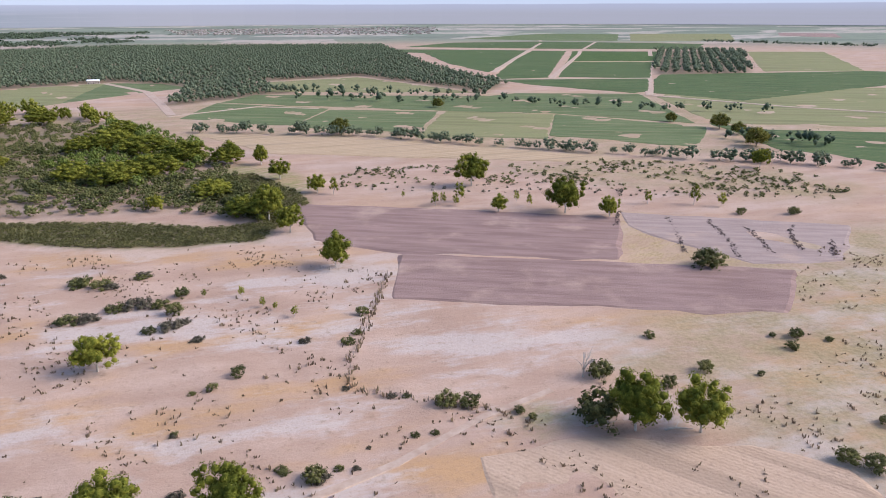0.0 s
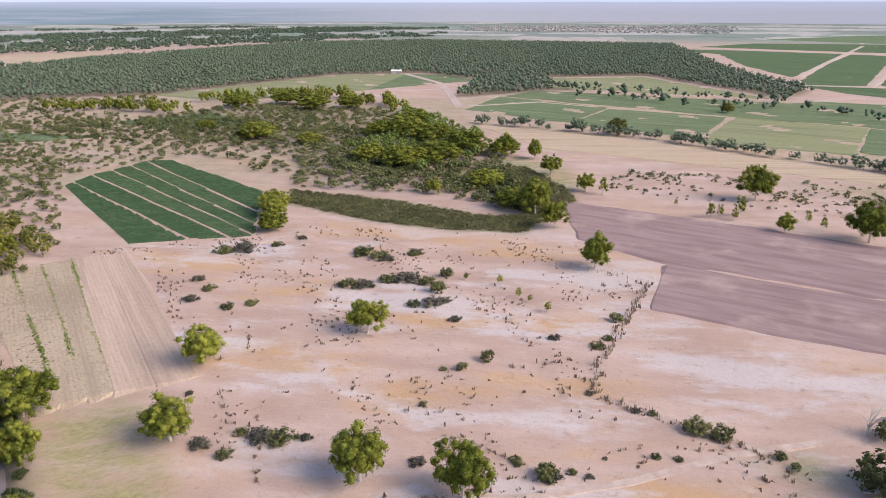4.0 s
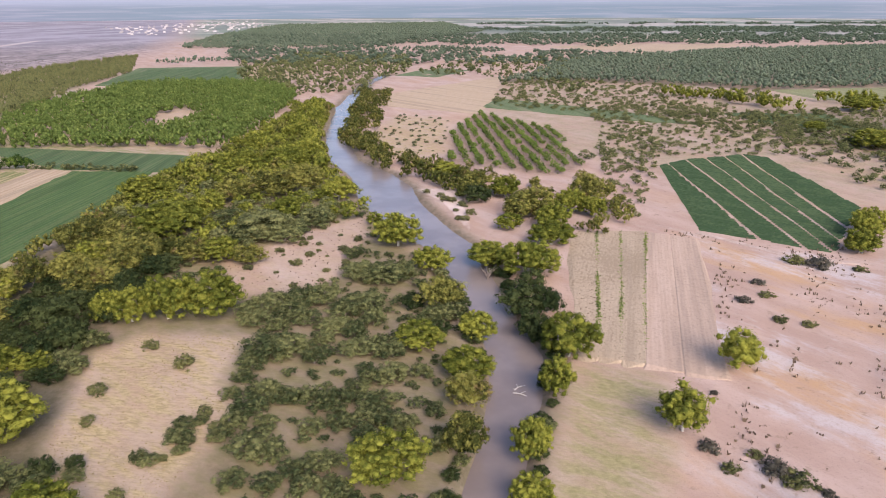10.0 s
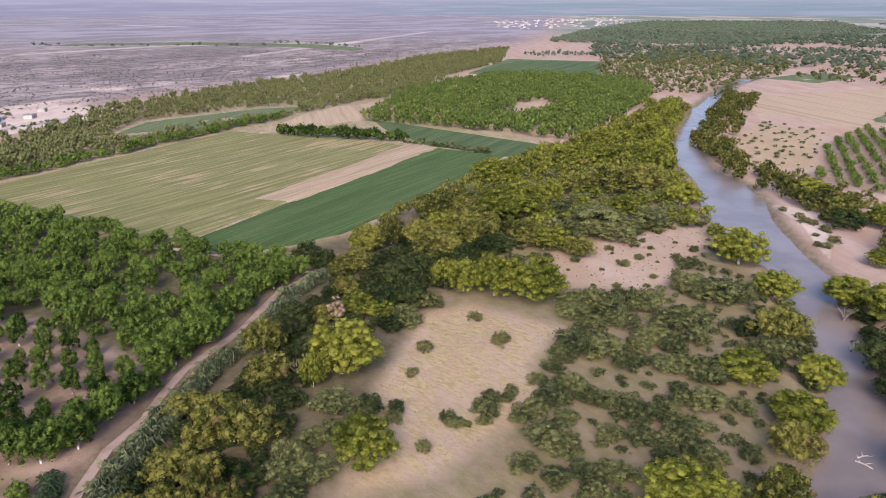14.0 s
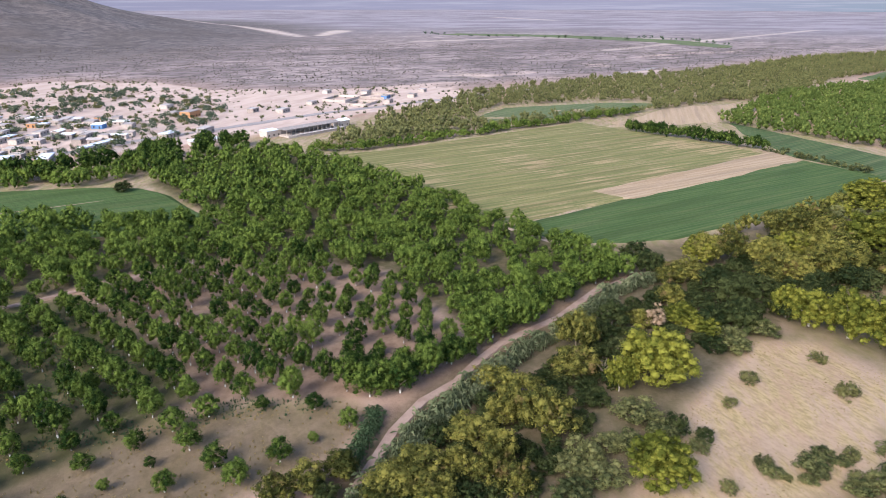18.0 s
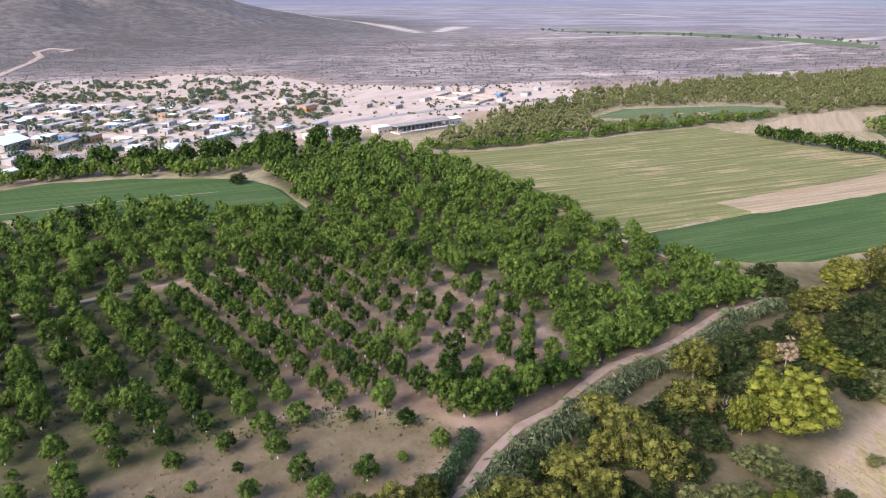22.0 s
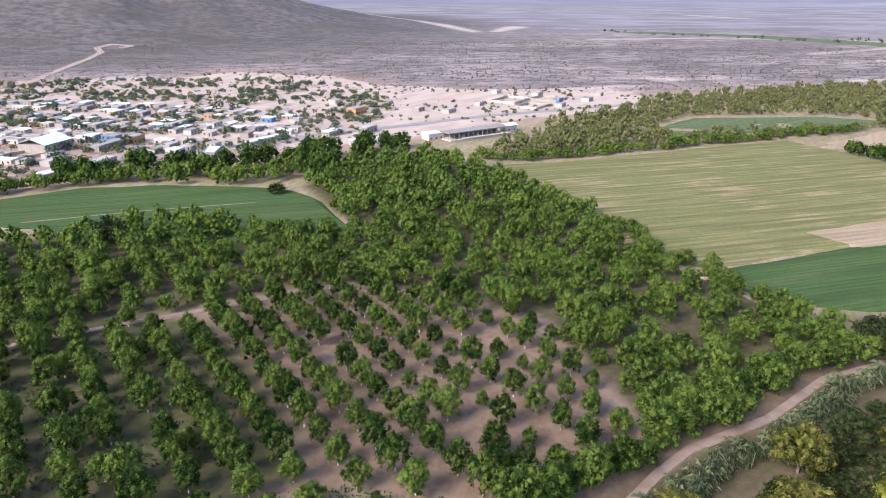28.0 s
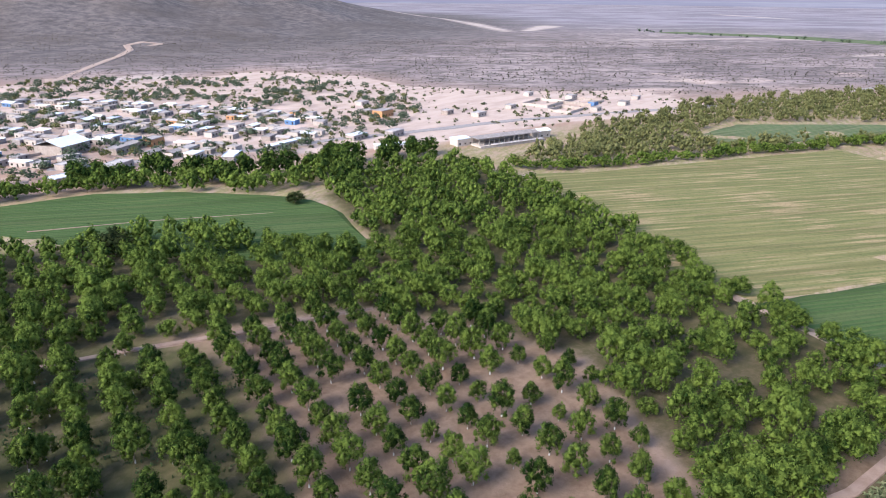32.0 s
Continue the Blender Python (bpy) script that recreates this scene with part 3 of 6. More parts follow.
field("ploughed_field", [(-78, 364), (5, 352), (88, 337), (73, 275), (-17, 286), (-58, 303)], PLOUGH, "ploughed purple-brown field beside the dry pasture", 0.42)
field("ploughed_field", [(-17, 282), (73, 271), (141, 261), (118, 221), (-18, 235)], PLOUGH, "ploughed purple-brown field with faint furrow lines", 0.42)
field("fallow_field", [(-212, 589), (-75, 567), (73, 506), (161, 469), (69, 476), (-125, 505)], FALLOW, "long pale fallow strip in front of a hedge", 0.45)
field("green_field", [(-253, 679), (-253, 794), (-121, 744), (-138, 628)], CROP_MILD, "green meadow field behind a tree hedge")
field("green_field", [(-134, 626), (-117, 736), (-5, 720), (-23, 594)], CROP_MILD, "green meadow field behind a tree hedge")
field("stubble_field", [(-20, 572), (4, 724), (110, 698), (83, 564)], STUBBLE, "yellowish mown field behind a tree hedge")
field("green_field", [(90, 578), (113, 698), (233, 618), (192, 526)], CROP_MILD, "patchy green field behind a tree hedge")
field("green_field", [(245, 640), (279, 602), (373, 586), (420, 600), (330, 440), (251, 514)], CROP_GREEN, "deep green crop field behind a tree hedge")
field("green_field", [(-230, 870), (-250, 800), (-5, 728), (105, 706), (230, 640), (240, 870), (90, 880), (54, 850)], CROP_MILD, "long green fields with rows of small trees")
field("stubble_field", [(-250, 1030), (-225, 910), (-130, 900), (40, 890), (-130, 1100)], STUBBLE, "dry yellowish field in front of a dense grove")
field("stubble_field", [(250, 640), (420, 610), (700, 900), (570, 930), (255, 860)], STUBBLE, "pale green mown fields in strips")
for poly, mat, label in (
        ([(87, 1142), (155, 1500), (224, 1790), (300, 1765), (232, 1440), (160, 1090), (88, 1064)], CROP_GREEN, "green irrigated field between dirt roads"),
        ([(178, 1092), (248, 1428), (415, 1424), (312, 1076)], CROP_GREEN, "green irrigated field between dirt roads"),
        ([(252, 1436), (318, 1760), (515, 1735), (422, 1430)], CROP_DARK, "deep green irrigated field between dirt roads"),
        ([(86, 1054), (120, 985), (236, 880), (262, 905), (306, 1062)], CROP_GREEN, "green irrigated field below a square grove"),
        ([(-208, 1869), (-4, 1857), (214, 1800), (76, 1180), (10, 1389), (-40, 1700)], CROP_GREEN, "wide green field at the edge of a dense grove"),
        ([(-100, 1990), (280, 1880), (640, 1830), (758, 2106), (314, 2283), (29, 2227)], CROP_GREEN, "wide green irrigated fields in the plain"),
        ([(74, 2520), (325, 2364), (560, 2330), (700, 2900), (430, 3000)], CROP_MILD, "far green irrigated fields in the plain"),
        ([(600, 2310), (932, 2318), (1150, 2926), (760, 2950)], STUBBLE, "far grey-green stubble field in the plain"),
        ([(312, 1050), (262, 880), (340, 800), (560, 940), (850, 1100), (700, 1180), (345, 1128)], CROP_GREEN, "large green field beside a square grove"),
        ([(530, 1180), (700, 1190), (900, 1709), (725, 1719)], STUBBLE, "pale strips of mown fields in the plain"),
        ([(1249, 2700), (1377, 2508), (1560, 2900), (1383, 3000)], PLOUGH, "far red-brown ploughed field"),
        ([(240, 1404), (238, 1420), (412, 1414), (410, 1398)], FALLOW, "narrow tan strip between green fields")):
    field("plain_field", poly, mat, label, 0.5 if mat is FALLOW else 0.35)
track("track", [(163, 1073), (230, 1330), (308, 1633), (340, 1780), (471, 2234)], 8, "pale dirt road across green fields", height=0.6)
track("track", [(-208, 1940), (1, 1880), (290, 1800), (535, 1770), (650, 1760)], 9, "long pale dirt road along green fields", height=0.6)
track("track", [(84, 1058), (190, 1066), (305, 1068)], 6, "pale dirt road across green fields", height=0.6)
track("track", [(252, 849), (368, 745), (442, 701), (560, 640)], 6, "pale dirt road along mown fields", height=0.6)
field("stubble_field", [(-575, 945), (-640, 655), (-560, 640), (-470, 700), (-430, 800), (-480, 1020)], STUBBLE, "dry yellow field in front of a grove")
field("green_field", [(-480, 1020), (-430, 800), (-380, 900), (-340, 955), (-400, 1010)], CROP_MILD, "green field beside a white house")
field("green_field", [(-480, 560), (-520, 480), (-440, 470), (-400, 520)], CROP_GREEN, "small green field among thickets")
for poly, mat, label in (
        ([(-326, -302), (-357, -283), (-435, -258), (-522, -228), (-500, -111), (-474, -69), (-338, -116), (-265, -143), (-267, -173), (-310, -262)], CROP_OLIVE, "wide ripening grain field in olive and straw streaks"),
        ([(-263, -139), (-338, -112), (-478, -58), (-458, -13), (-367, -38), (-290, -76), (-257, -108)], CROP_DARK, "deep green crop field beside the grain"),
        ([(-338, -134), (-410, -108), (-492, -80), (-480, -60), (-400, -86), (-336, -112)], CROP_PALE, "harvested straw-coloured strip between two crops"),
        ([(-590, -128), (-548, -62), (-488, 29), (-446, 20), (-464, -21), (-492, -68), (-545, -105)], CROP_GREEN, "narrow green field beside a light grove"),
        ([(-1018, -82), (-1209, -23), (-1208, 105), (-977, 88), (-942, 13)], CROP_GREEN, "green field beyond the light grove"),
        ([(-1000, 100), (-1104, 112), (-1206, 230), (-977, 165)], FALLOW, "bare tan field near the river"),
        ([(-536, -206), (-667, -180), (-660, -150), (-588, -140)], FALLOW, "small bare tan field between hedges"),
        ([(-768, 225), (-905, 435), (-700, 330), (-601, 265), (-684, 200)], FALLOW, "bare tan field beside the river"),
        ([(-90, -406), (-129, -402), (-163, -380), (-199, -343), (-206, -330), (-207, -316), (-194, -252), (-166, -262), (-120, -306), (-84, -360), (-20, -330), (10, -380)], CROP_DARK, "dark green crop field before the village trees"),
        ([(-690, 330), (-560, 400), (-470, 420), (-520, 370), (-640, 290)], CROP_MILD, "thin green field behind an orchard"),
        ([(-1500, -1060), (-1570, -820), (-1535, -540), (-1430, -350), (-1500, -355), (-1600, -470), (-1640, -600), (-1660, -810), (-1575, -1060)], CROP_MILD, "green irrigated strip in the desert plain")):
    field("crop_field", poly, mat, label, 0.5 if mat is CROP_PALE else 0.42)
track("track", [(-270, 700), (-320, 800), (-379, 909), (-480, 1015)], 9, "pale dirt road leading to a white house")
track("track", [(-270, 690), (-200, 760), (-130, 745)], 5, "pale dirt farm track between fields")
track("track", [(83, 1176), (150, 1500), (300, 2200), (359, 2738)], 9, "straight pale dirt road between green fields")
track("track", [(249, 853), (325, 1130), (420, 1450), (510, 1780)], 9, "straight pale dirt road beside a square grove")
track("track", [(-290, -55), (-263, -66), (-221, -80), (-193, -81), (-168, -87), (-155, -87), (-143, -85.5), (-130, -87), (-116, -85), (-107, -82), (-92, -77), (-60, -72), (-20, -70)], 2.4, "winding dirt track beside an orchard and ditch", BROWN_TRACK)
track("track", [(-45, -243), (-96, -231), (-128, -221), (-144, -218), (-164, -212)], 2.0, "narrow pale dirt path between orchard blocks", BROWN_TRACK)
track("track", [(-92, -359), (-136, -344), (-173, -327), (-198, -316)], 0.7, "thin dirt path through a green crop field", BROWN_TRACK, height=0.56)
track("track", [(-270, -180), (-262, -140), (-254, -106), (-248, -78)], 3.5, "pale dirt farm track along a crop field")


# ---------------------------------------------------------------- plants
T = (1 + 5 ** 0.5) / 2
ICO_V = np.array([(-1, T, 0), (1, T, 0), (-1, -T, 0), (1, -T, 0), (0, -1, T), (0, 1, T), (0, -1, -T), (0, 1, -T), (T, 0, -1), (T, 0, 1), (-T, 0, -1), (-T, 0, 1)]) / (1 + T * T) ** 0.5
ICO_F = np.array([(0, 11, 5), (0, 5, 1), (0, 1, 7), (0, 7, 10), (0, 10, 11), (1, 5, 9), (5, 11, 4), (11, 10, 2), (10, 7, 6), (7, 1, 8), (3, 9, 4), (3, 4, 2), (3, 2, 6), (3, 6, 8), (3, 8, 9), (4, 9, 5), (2, 4, 11), (6, 2, 10), (8, 6, 7), (9, 8, 1)])


OCT_V = np.array([(1, 0, 0), (-1, 0, 0), (0, 1, 0), (0, -1, 0), (0, 0, 1), (0, 0, -1)], float)
OCT_F = np.array([(0, 2, 4), (2, 1, 4), (1, 3, 4), (3, 0, 4), (2, 0, 5), (1, 2, 5), (3, 1, 5), (0, 3, 5)])


def crown(seed, radius, low, top, lobes, cards, leaf, lobe_size=0.42, fine=False, pointed=0.0, inner=0.62):
    """Foliage as arrays (places, faces, normals): rounded puffs of twigs over a core, each puff covered with small leaf sprays. It spans the height from low to top."""
    g = np.random.default_rng(seed)
    mid, half = (low + top) / 2, (top - low) / 2
    bv, bf = (ICO_V, ICO_F) if fine else (OCT_V, OCT_F)
    # puffs spread evenly over an egg, more of them on its upper side
    k = np.arange(lobes)
    z = 1 - (k + 0.5) / lobes * 1.72
    a = k * 2.39996 + g.normal(0, 0.28, lobes) + g.uniform(0, 6.28)
    z = np.clip(z + g.normal(0, 0.07, lobes), -0.85, 0.98)
    w = np.sqrt(1 - z * z)
    d = np.stack([np.cos(a) * w, np.sin(a) * w, z], 1)
    d[:, :2] *= (1 - pointed * np.clip(z, 0, 1))[:, None]
    sway = 1 + 0.12 * np.sin(2 * a + g.uniform(0, 6.28)) + 0.09 * np.sin(3 * a + 4 * z + g.uniform(0, 6.28))
    reach = (g.uniform(inner, 1.08, lobes) * sway)[:, None]
    ls = g.uniform(0.6, 1.45, lobes) * lobe_size
    C = d * reach * (1 - ls[:, None] * 0.6) * np.array([radius, radius, half]) + np.array([0, 0, mid])
    LR = ls[:, None] * np.array([radius, radius, min(half * 1.1, radius)])
    V = [np.array([0, 0, mid - half * 0.25]) + bv * np.array([radius, radius, half]) * (0.62 - lobe_size) * g.uniform(0.85, 1.0, (len(bv), 1))]
    F, N, n = [bf], [bv * 1.0], len(bv)
    for c, r in zip(C, LR):
        V.append(c + bv * r * g.uniform(0.5, 0.84, (len(bv), 1)))
        F.append(bf + n), N.append(bv + np.array([0, 0, 0.1]))
        n += len(bv)
    w = ls ** 2 / (ls ** 2).sum()
    pick = g.choice(lobes, int(cards * 1.6), p=w)
    e = g.normal(size=(len(pick), 3)) + np.array([0, 0, 0.3])
    e /= np.linalg.norm(e, axis=1)[:, None]
    P = C[pick] + e * LR[pick] * g.uniform(0.66, 1.2, (len(pick), 1))
    q = (((P[:, None] - C[None]) / LR[None]) ** 2).sum(-1)
    q[np.arange(len(pick)), pick] = 9
    keep = np.where(q.min(1) > 0.42)[0][:cards]
    P, e = P[keep], e[keep]
    nrm = e + g.normal(size=e.shape) * 0.34 + np.array([0, 0, 0.12])
    nrm /= np.linalg.norm(nrm, axis=1)[:, None]
    t = np.cross(nrm, g.normal(size=e.shape))
    t /= np.linalg.norm(t, axis=1)[:, None]
    b = np.cross(nrm, t)
    s = leaf * g.uniform(0.6, 1.35, (len(P), 1))
    Q = np.stack([P - t * s * 0.6 + b * s * 0.5, P - t * s * 0.6 - b * s * 0.5, P + t * s], 1).reshape(-1, 3)
    F.append(n + np.arange(3 * len(P)).reshape(-1, 3))
    N.append(np.repeat(e * 0.72 + nrm * 0.28, 3, 0))
    N = np.concatenate(N)
    V = np.concatenate(V + [Q])
    V[:, :2] *= radius / np.percentile(np.hypot(V[:, 0], V[:, 1]), 97)
    V[:, 2] = low + (V[:, 2] - low) * (top - low) / (np.percentile(V[:, 2], 99.6) - low)
    return V, np.concatenate(F), N / np.linalg.norm(N, axis=1)[:, None]


def tube(pts, r0, r1, sides=6):
    """A tapered stem through the points, as arrays."""
    P = [Vector(p) for p in pts]
    V, F = [], []
    for k, p in enumerate(P):
        d = (P[min(k + 1, len(P) - 1)] - P[max(k - 1, 0)]).normalized()
        u = d.orthogonal().normalized()
        v = d.cross(u)
        r = r0 + (r1 - r0) * k / (len(P) - 1)
        V += [tuple(p + (u * math.cos(a) + v * math.sin(a)) * r) for a in np.arange(sides) * 2 * math.pi / sides]
    for k in range(len(P) - 1):
        for s in range(sides):
            a, b = k * sides + s, k * sides + (s + 1) % sides
            F += [(a, b, b + sides), (a, b + sides, a + sides)]
    return np.array(V), np.array(F)


def merge(pieces):
    V, F, n = [], [], 0
    for v, f in pieces:
        V.append(v), F.append(f + n)
        n += len(v)
    return np.concatenate(V), np.concatenate(F)


def trunk(seed, height, r, limbs, spread):
    g = random.Random(seed)
    lean = (g.uniform(-0.5, 0.5), g.uniform(-0.5, 0.5))
    out = [tube([(0, 0, -0.6), (0.1, 0, height * 0.2), (lean[0] * 0.6, lean[1] * 0.6, height * 0.5), (lean[0], lean[1], height * 0.8)], r, r * 0.45, 7)]
    for k in range(limbs):
        a = 2 * math.pi * (k + g.uniform(-0.3, 0.3)) / limbs
        z0 = height * g.uniform(0.25, 0.5)
        x, y = math.cos(a) * spread, math.sin(a) * spread
        out.append(tube([(0, 0, z0), (x * 0.45, y * 0.45, z0 + height * 0.18), (x, y, z0 + height * g.uniform(0.3, 0.42))], r * 0.5, r * 0.15, 5))
    return merge(out)


def part(name, me, parent, label=""):
    ob = new(name, me)
    ob.parent = parent
    return tagged(ob, label) if label else ob


def tree_kind(name, seed, radius, low, top, lobes, cards, leaf, leaf_mat, bark_mat, limbs=4, lobe_size=0.42, r=None, foot=None, fine=False, pointed=0.0, inner=0.62):
    """The meshes of one kind of tree, of unit scale 1: crown, trunk and, for orchard trees, a lime-washed foot."""
    c = mesh_from("crown", *crown(seed, radius, low, top, lobes, cards, leaf, lobe_size, fine, pointed, inner), [leaf_mat], smooth_shade=True)
    r = r or radius * 0.055
    t = mesh_from("trunk", *trunk(seed, (low + top) / 2 * 1.15, r, limbs, radius * 0.5), [bark_mat])
    f = mesh_from("foot", *tube([(0, 0, -0.3), (0, 0, 0.3), (0, 0, 0.6)], r * 1.15, r * 1.1, 8), [LIME]) if foot else None
    return dict(name=name, crown=c, trunk=t, foot=f, radius=radius, top=top)


def plant(kind, x, y, radius, label, category="tree", group="", tall=1.0, height=None):
    """One tree at a place, with its crown's radius, and its height where that is known, in metres."""
    s = radius / kind["radius"]
    ob = new(kind["name"])
    ob.empty_display_size = 0.5
    z = height / kind["top"] if height else s * tall
    ob.matrix_basis = Matrix.LocRotScale((x, y, gz(x, y)), Euler((0, 0, random.uniform(0, 6.283))), (s, s, z))
    part("trunk", kind["trunk"], ob), part("crown", kind["crown"], ob)
    if kind["foot"]:
        part("limed_foot", kind["foot"], ob, "white lime-washed trunk foot")
    return tagged(ob, label, category, group)


def bush(name, me, unit, x, y, radius, label, tall=1.0, category="bush", group=""):
    s = radius / unit
    ob = new(name, me)
    ob.matrix_basis = Matrix.LocRotScale((x, y, gz(x, y)), Euler((0, 0, random.uniform(0, 6.283))), (s, s, s * tall))
    return tagged(ob, label, category, group)


def scatter(poly, step, seed, jitter=0.35, avoid=()):
    """Places on a shaken grid within an outline, clear of the outlines in avoid."""
    g = np.random.default_rng(seed)
    P = np.array(poly, float)
    X, Y = np.meshgrid(np.arange(P[:, 0].min(), P[:, 0].max(), step), np.arange(P[:, 1].min(), P[:, 1].max(), step))
    X, Y = X.ravel() + g.uniform(-jitter, jitter, X.size) * step, Y.ravel() + g.uniform(-jitter, jitter, X.size) * step
    ok = inside(X, Y, poly, 0.1) > 0.5
    for a in avoid:
        ok &= inside(X, Y, a, 0.1) < 0.5
    return np.stack([X[ok], Y[ok]], 1)


def rows(poly, angle, across, along_step, off=(0.0, 0.0), jitter=0.4, seed=0, miss=0.03):
    """Places on a planted lattice within an outline."""
    g = np.random.default_rng(seed)
    u = np.array([math.cos(radians(angle)), math.sin(radians(angle))])
    v = np.array([-u[1], u[0]])
    P = np.array(poly, float)
    a, b = P @ u, P @ v
    A, B = np.meshgrid(np.arange(math.floor((a.min() - off[0]) / along_step), (a.max() - off[0]) / along_step + 1) * along_step + off[0],
                       np.arange(math.floor((b.min() - off[1]) / across), (b.max() - off[1]) / across + 1) * across + off[1])
    A, B = A.ravel() + g.normal(0, jitter, A.size), B.ravel() + g.normal(0, jitter, A.size)
    X, Y = A * u[0] + B * v[0], A * u[1] + B * v[1]
    ok = (inside(X, Y, poly, 0.1) > 0.5) & (g.uniform(size=X.size) > miss)
    return np.stack([X[ok], Y[ok]], 1)


def grove(name, places, shapes, sizes, mats, label, category, seed=1, tall=(0.85, 1.15)):
    """Many plants too many to count, joined in one mesh. shapes: arrays of foliage of radius 1."""
    g = np.random.default_rng(seed)
    V, F, N, n = [], [], [], 0
    P = np.array(places, float)
    for (x, y), z in zip(P, ground_z(P[:, 0], P[:, 1])):
        v, f, *nn = shapes[g.integers(len(shapes))]
        s, a, h = g.uniform(*sizes), g.uniform(0, 6.283), g.uniform(*tall)
        c, d = math.cos(a), math.sin(a)
        V.append(np.stack([(v[:, 0] * c - v[:, 1] * d) * s + x, (v[:, 0] * d + v[:, 1] * c) * s + y, v[:, 2] * s * h + z], 1)), F.append(f + n)
        if nn:
            m = nn[0]
            N.append(np.stack([m[:, 0] * c - m[:, 1] * d, m[:, 0] * d + m[:, 1] * c, m[:, 2]], 1))
        n += len(v)
    return tagged(new(name, mesh_from(name, np.concatenate(V), np.concatenate(F), np.concatenate(N) if N else None, mats, smooth_shade=True)), label, category, kind="stuff")


def belt(line, step, width, seed):
    """Places along a hedge or bank."""
    g = np.random.default_rng(seed)
    out = []
    for (x0, y0), (x1, y1) in zip(line, line[1:]):
        d = math.hypot(x1 - x0, y1 - y0)
        for k in range(max(1, int(d / step))):
            t, w = (k + g.uniform(0, 1)) * step / d, g.uniform(-width, width)
            out.append((x0 + (x1 - x0) * t - (y1 - y0) / d * w, y0 + (y1 - y0) * t + (x1 - x0) / d * w))
    return out


COTTON = [tree_kind("cottonwood_tree", 10 + k, 6.0, 0.4, 9.6, 150, 6000, 0.25, LEAF_COTTON, BARK_PALE, 5, 0.15, fine=True) for k in range(4)]
OPEN_COTTON = [tree_kind("cottonwood_tree", 14 + k, 6.0, 1.0, 10.0, 76, 4000, 0.27, LEAF_COTTON, BARK_PALE, 6, 0.19, fine=True, inner=0.45) for k in range(4)]
RIVERS = [tree_kind("riverside_tree", 20 + k, 6.0, 0.2, 9.0, 70, 2900, 0.33, LEAF_RIVER, BARK, 5, 0.21) for k in range(4)]
DARKS = [tree_kind("thicket_tree", 24 + k, 5.0, 0.1, 6.4, 44, 1500, 0.33, LEAF_BUSH, BARK, 4, 0.25) for k in range(3)]
MESQ = [tree_kind("mesquite_tree", 30 + k, 5.0, 0.0, 5.0, 44, 1900, 0.28, LEAF_MESQ, BARK, 4, 0.24) for k in range(4)]
PECAN = [tree_kind("pecan_tree", 40 + k, 3.3, 0.4, 7.6, 38, 1500, 0.27, LEAF_PECAN, BARK, 4, 0.25, 0.16, True, pointed=0.2) for k in range(5)]
SAPLING = [tree_kind("poplar_sapling", 50 + k, 1.6, 0.5, 5.0, 14, 260, 0.2, LEAF_COTTON, BARK_PALE, 3, 0.40, 0.09) for k in range(2)]
BUSH = [mesh_from("bush", *crown(60 + k, 2.0, -0.3, 2.4, 26, 700, 0.18, 0.28), [LEAF_PASTURE], smooth_shade=True) for k in range(3)]
LOWBUSH = [mesh_from("low_bush", *crown(65 + k, 2.0, -0.3, 1.3, 24, 600, 0.17, 0.28), [LEAF_SCRUB if k else LEAF_PASTURE], smooth_shade=True) for k in range(3)]
FAR_PECAN = [crown(70 + k, 1.0, 0.0, 1.9, 9, 60, 0.16, 0.40) for k in range(4)]
FAR_TREE = [crown(74 + k, 1.0, 0.0, 1.6, 4, 10, 0.2, 0.5) for k in range(5)]
MID_TREE = [crown(78 + k, 1.0, 0.0, 1.55, 15, 130, 0.13, 0.33) for k in range(4)]
TINY = [crown(82 + k, 1.0, -0.1, 0.9, 2, 8, 0.35, 0.6) for k in range(3)]
THORN = [crown(110 + k, 1.0, -0.1, 1.1, 1, 5, 0.5, 0.7) for k in range(4)]
SHRUB = [crown(86 + k, 1.0, -0.15, 1.05, 6, 20, 0.24, 0.44) for k in range(4)]
GROVE_NEAR = [crown(90 + k, 1.0, 0.05, 1.9, 30, 1000, 0.085, 0.26, pointed=0.15) for k in range(5)]
GROVE_FAR = [crown(95 + k, 1.0, 0.05, 1.9, 14, 150, 0.135, 0.35, pointed=0.2) for k in range(5)]


PASTURE_COTTONWOODS = [(64, 149, 7.2), (48, 150, 7.7), (-44, 268, 7.0), (-72, 314, 6.7), (-87, 335, 9.2), (17, 404, 10.1), (-72, 389, 5.5), (-101, 424, 6.7), (-123, 466, 6.2), (-144, 470, 8.8), (63, 346, 10.2), (84, 338, 5.4), (29, 350, 5.0), (-150, 351, 4.7), (209, 452, 6.0)]
PASTURE_COTTONWOODS_NEAR = [(-136, 144, 7.1), (-117, 110, 7.1), (-67, 114, 7.3), (-44, 118, 6.9), (-206, 277, 7.0), (-194, 262, 6.4), (-101, 181, 6.8)]
PASTURE_SAPLINGS = [(-4, 360, 2.7), (0, 363, 2.1), (9, 368, 3.4), (-62, 385, 3.2), (40, 368, 1.9), (46, 360, 2.1), (110, 362, 2.7), (135, 362, 3.7), (148, 358, 2.7), (-74, 237, 1.4), (-88, 237, 1.1), (-64, 227, 1.3), (-59, 225, 1.1), (-51, 219, 1.5), (-22, 378, 1.3), (7, 360, 2.1)]
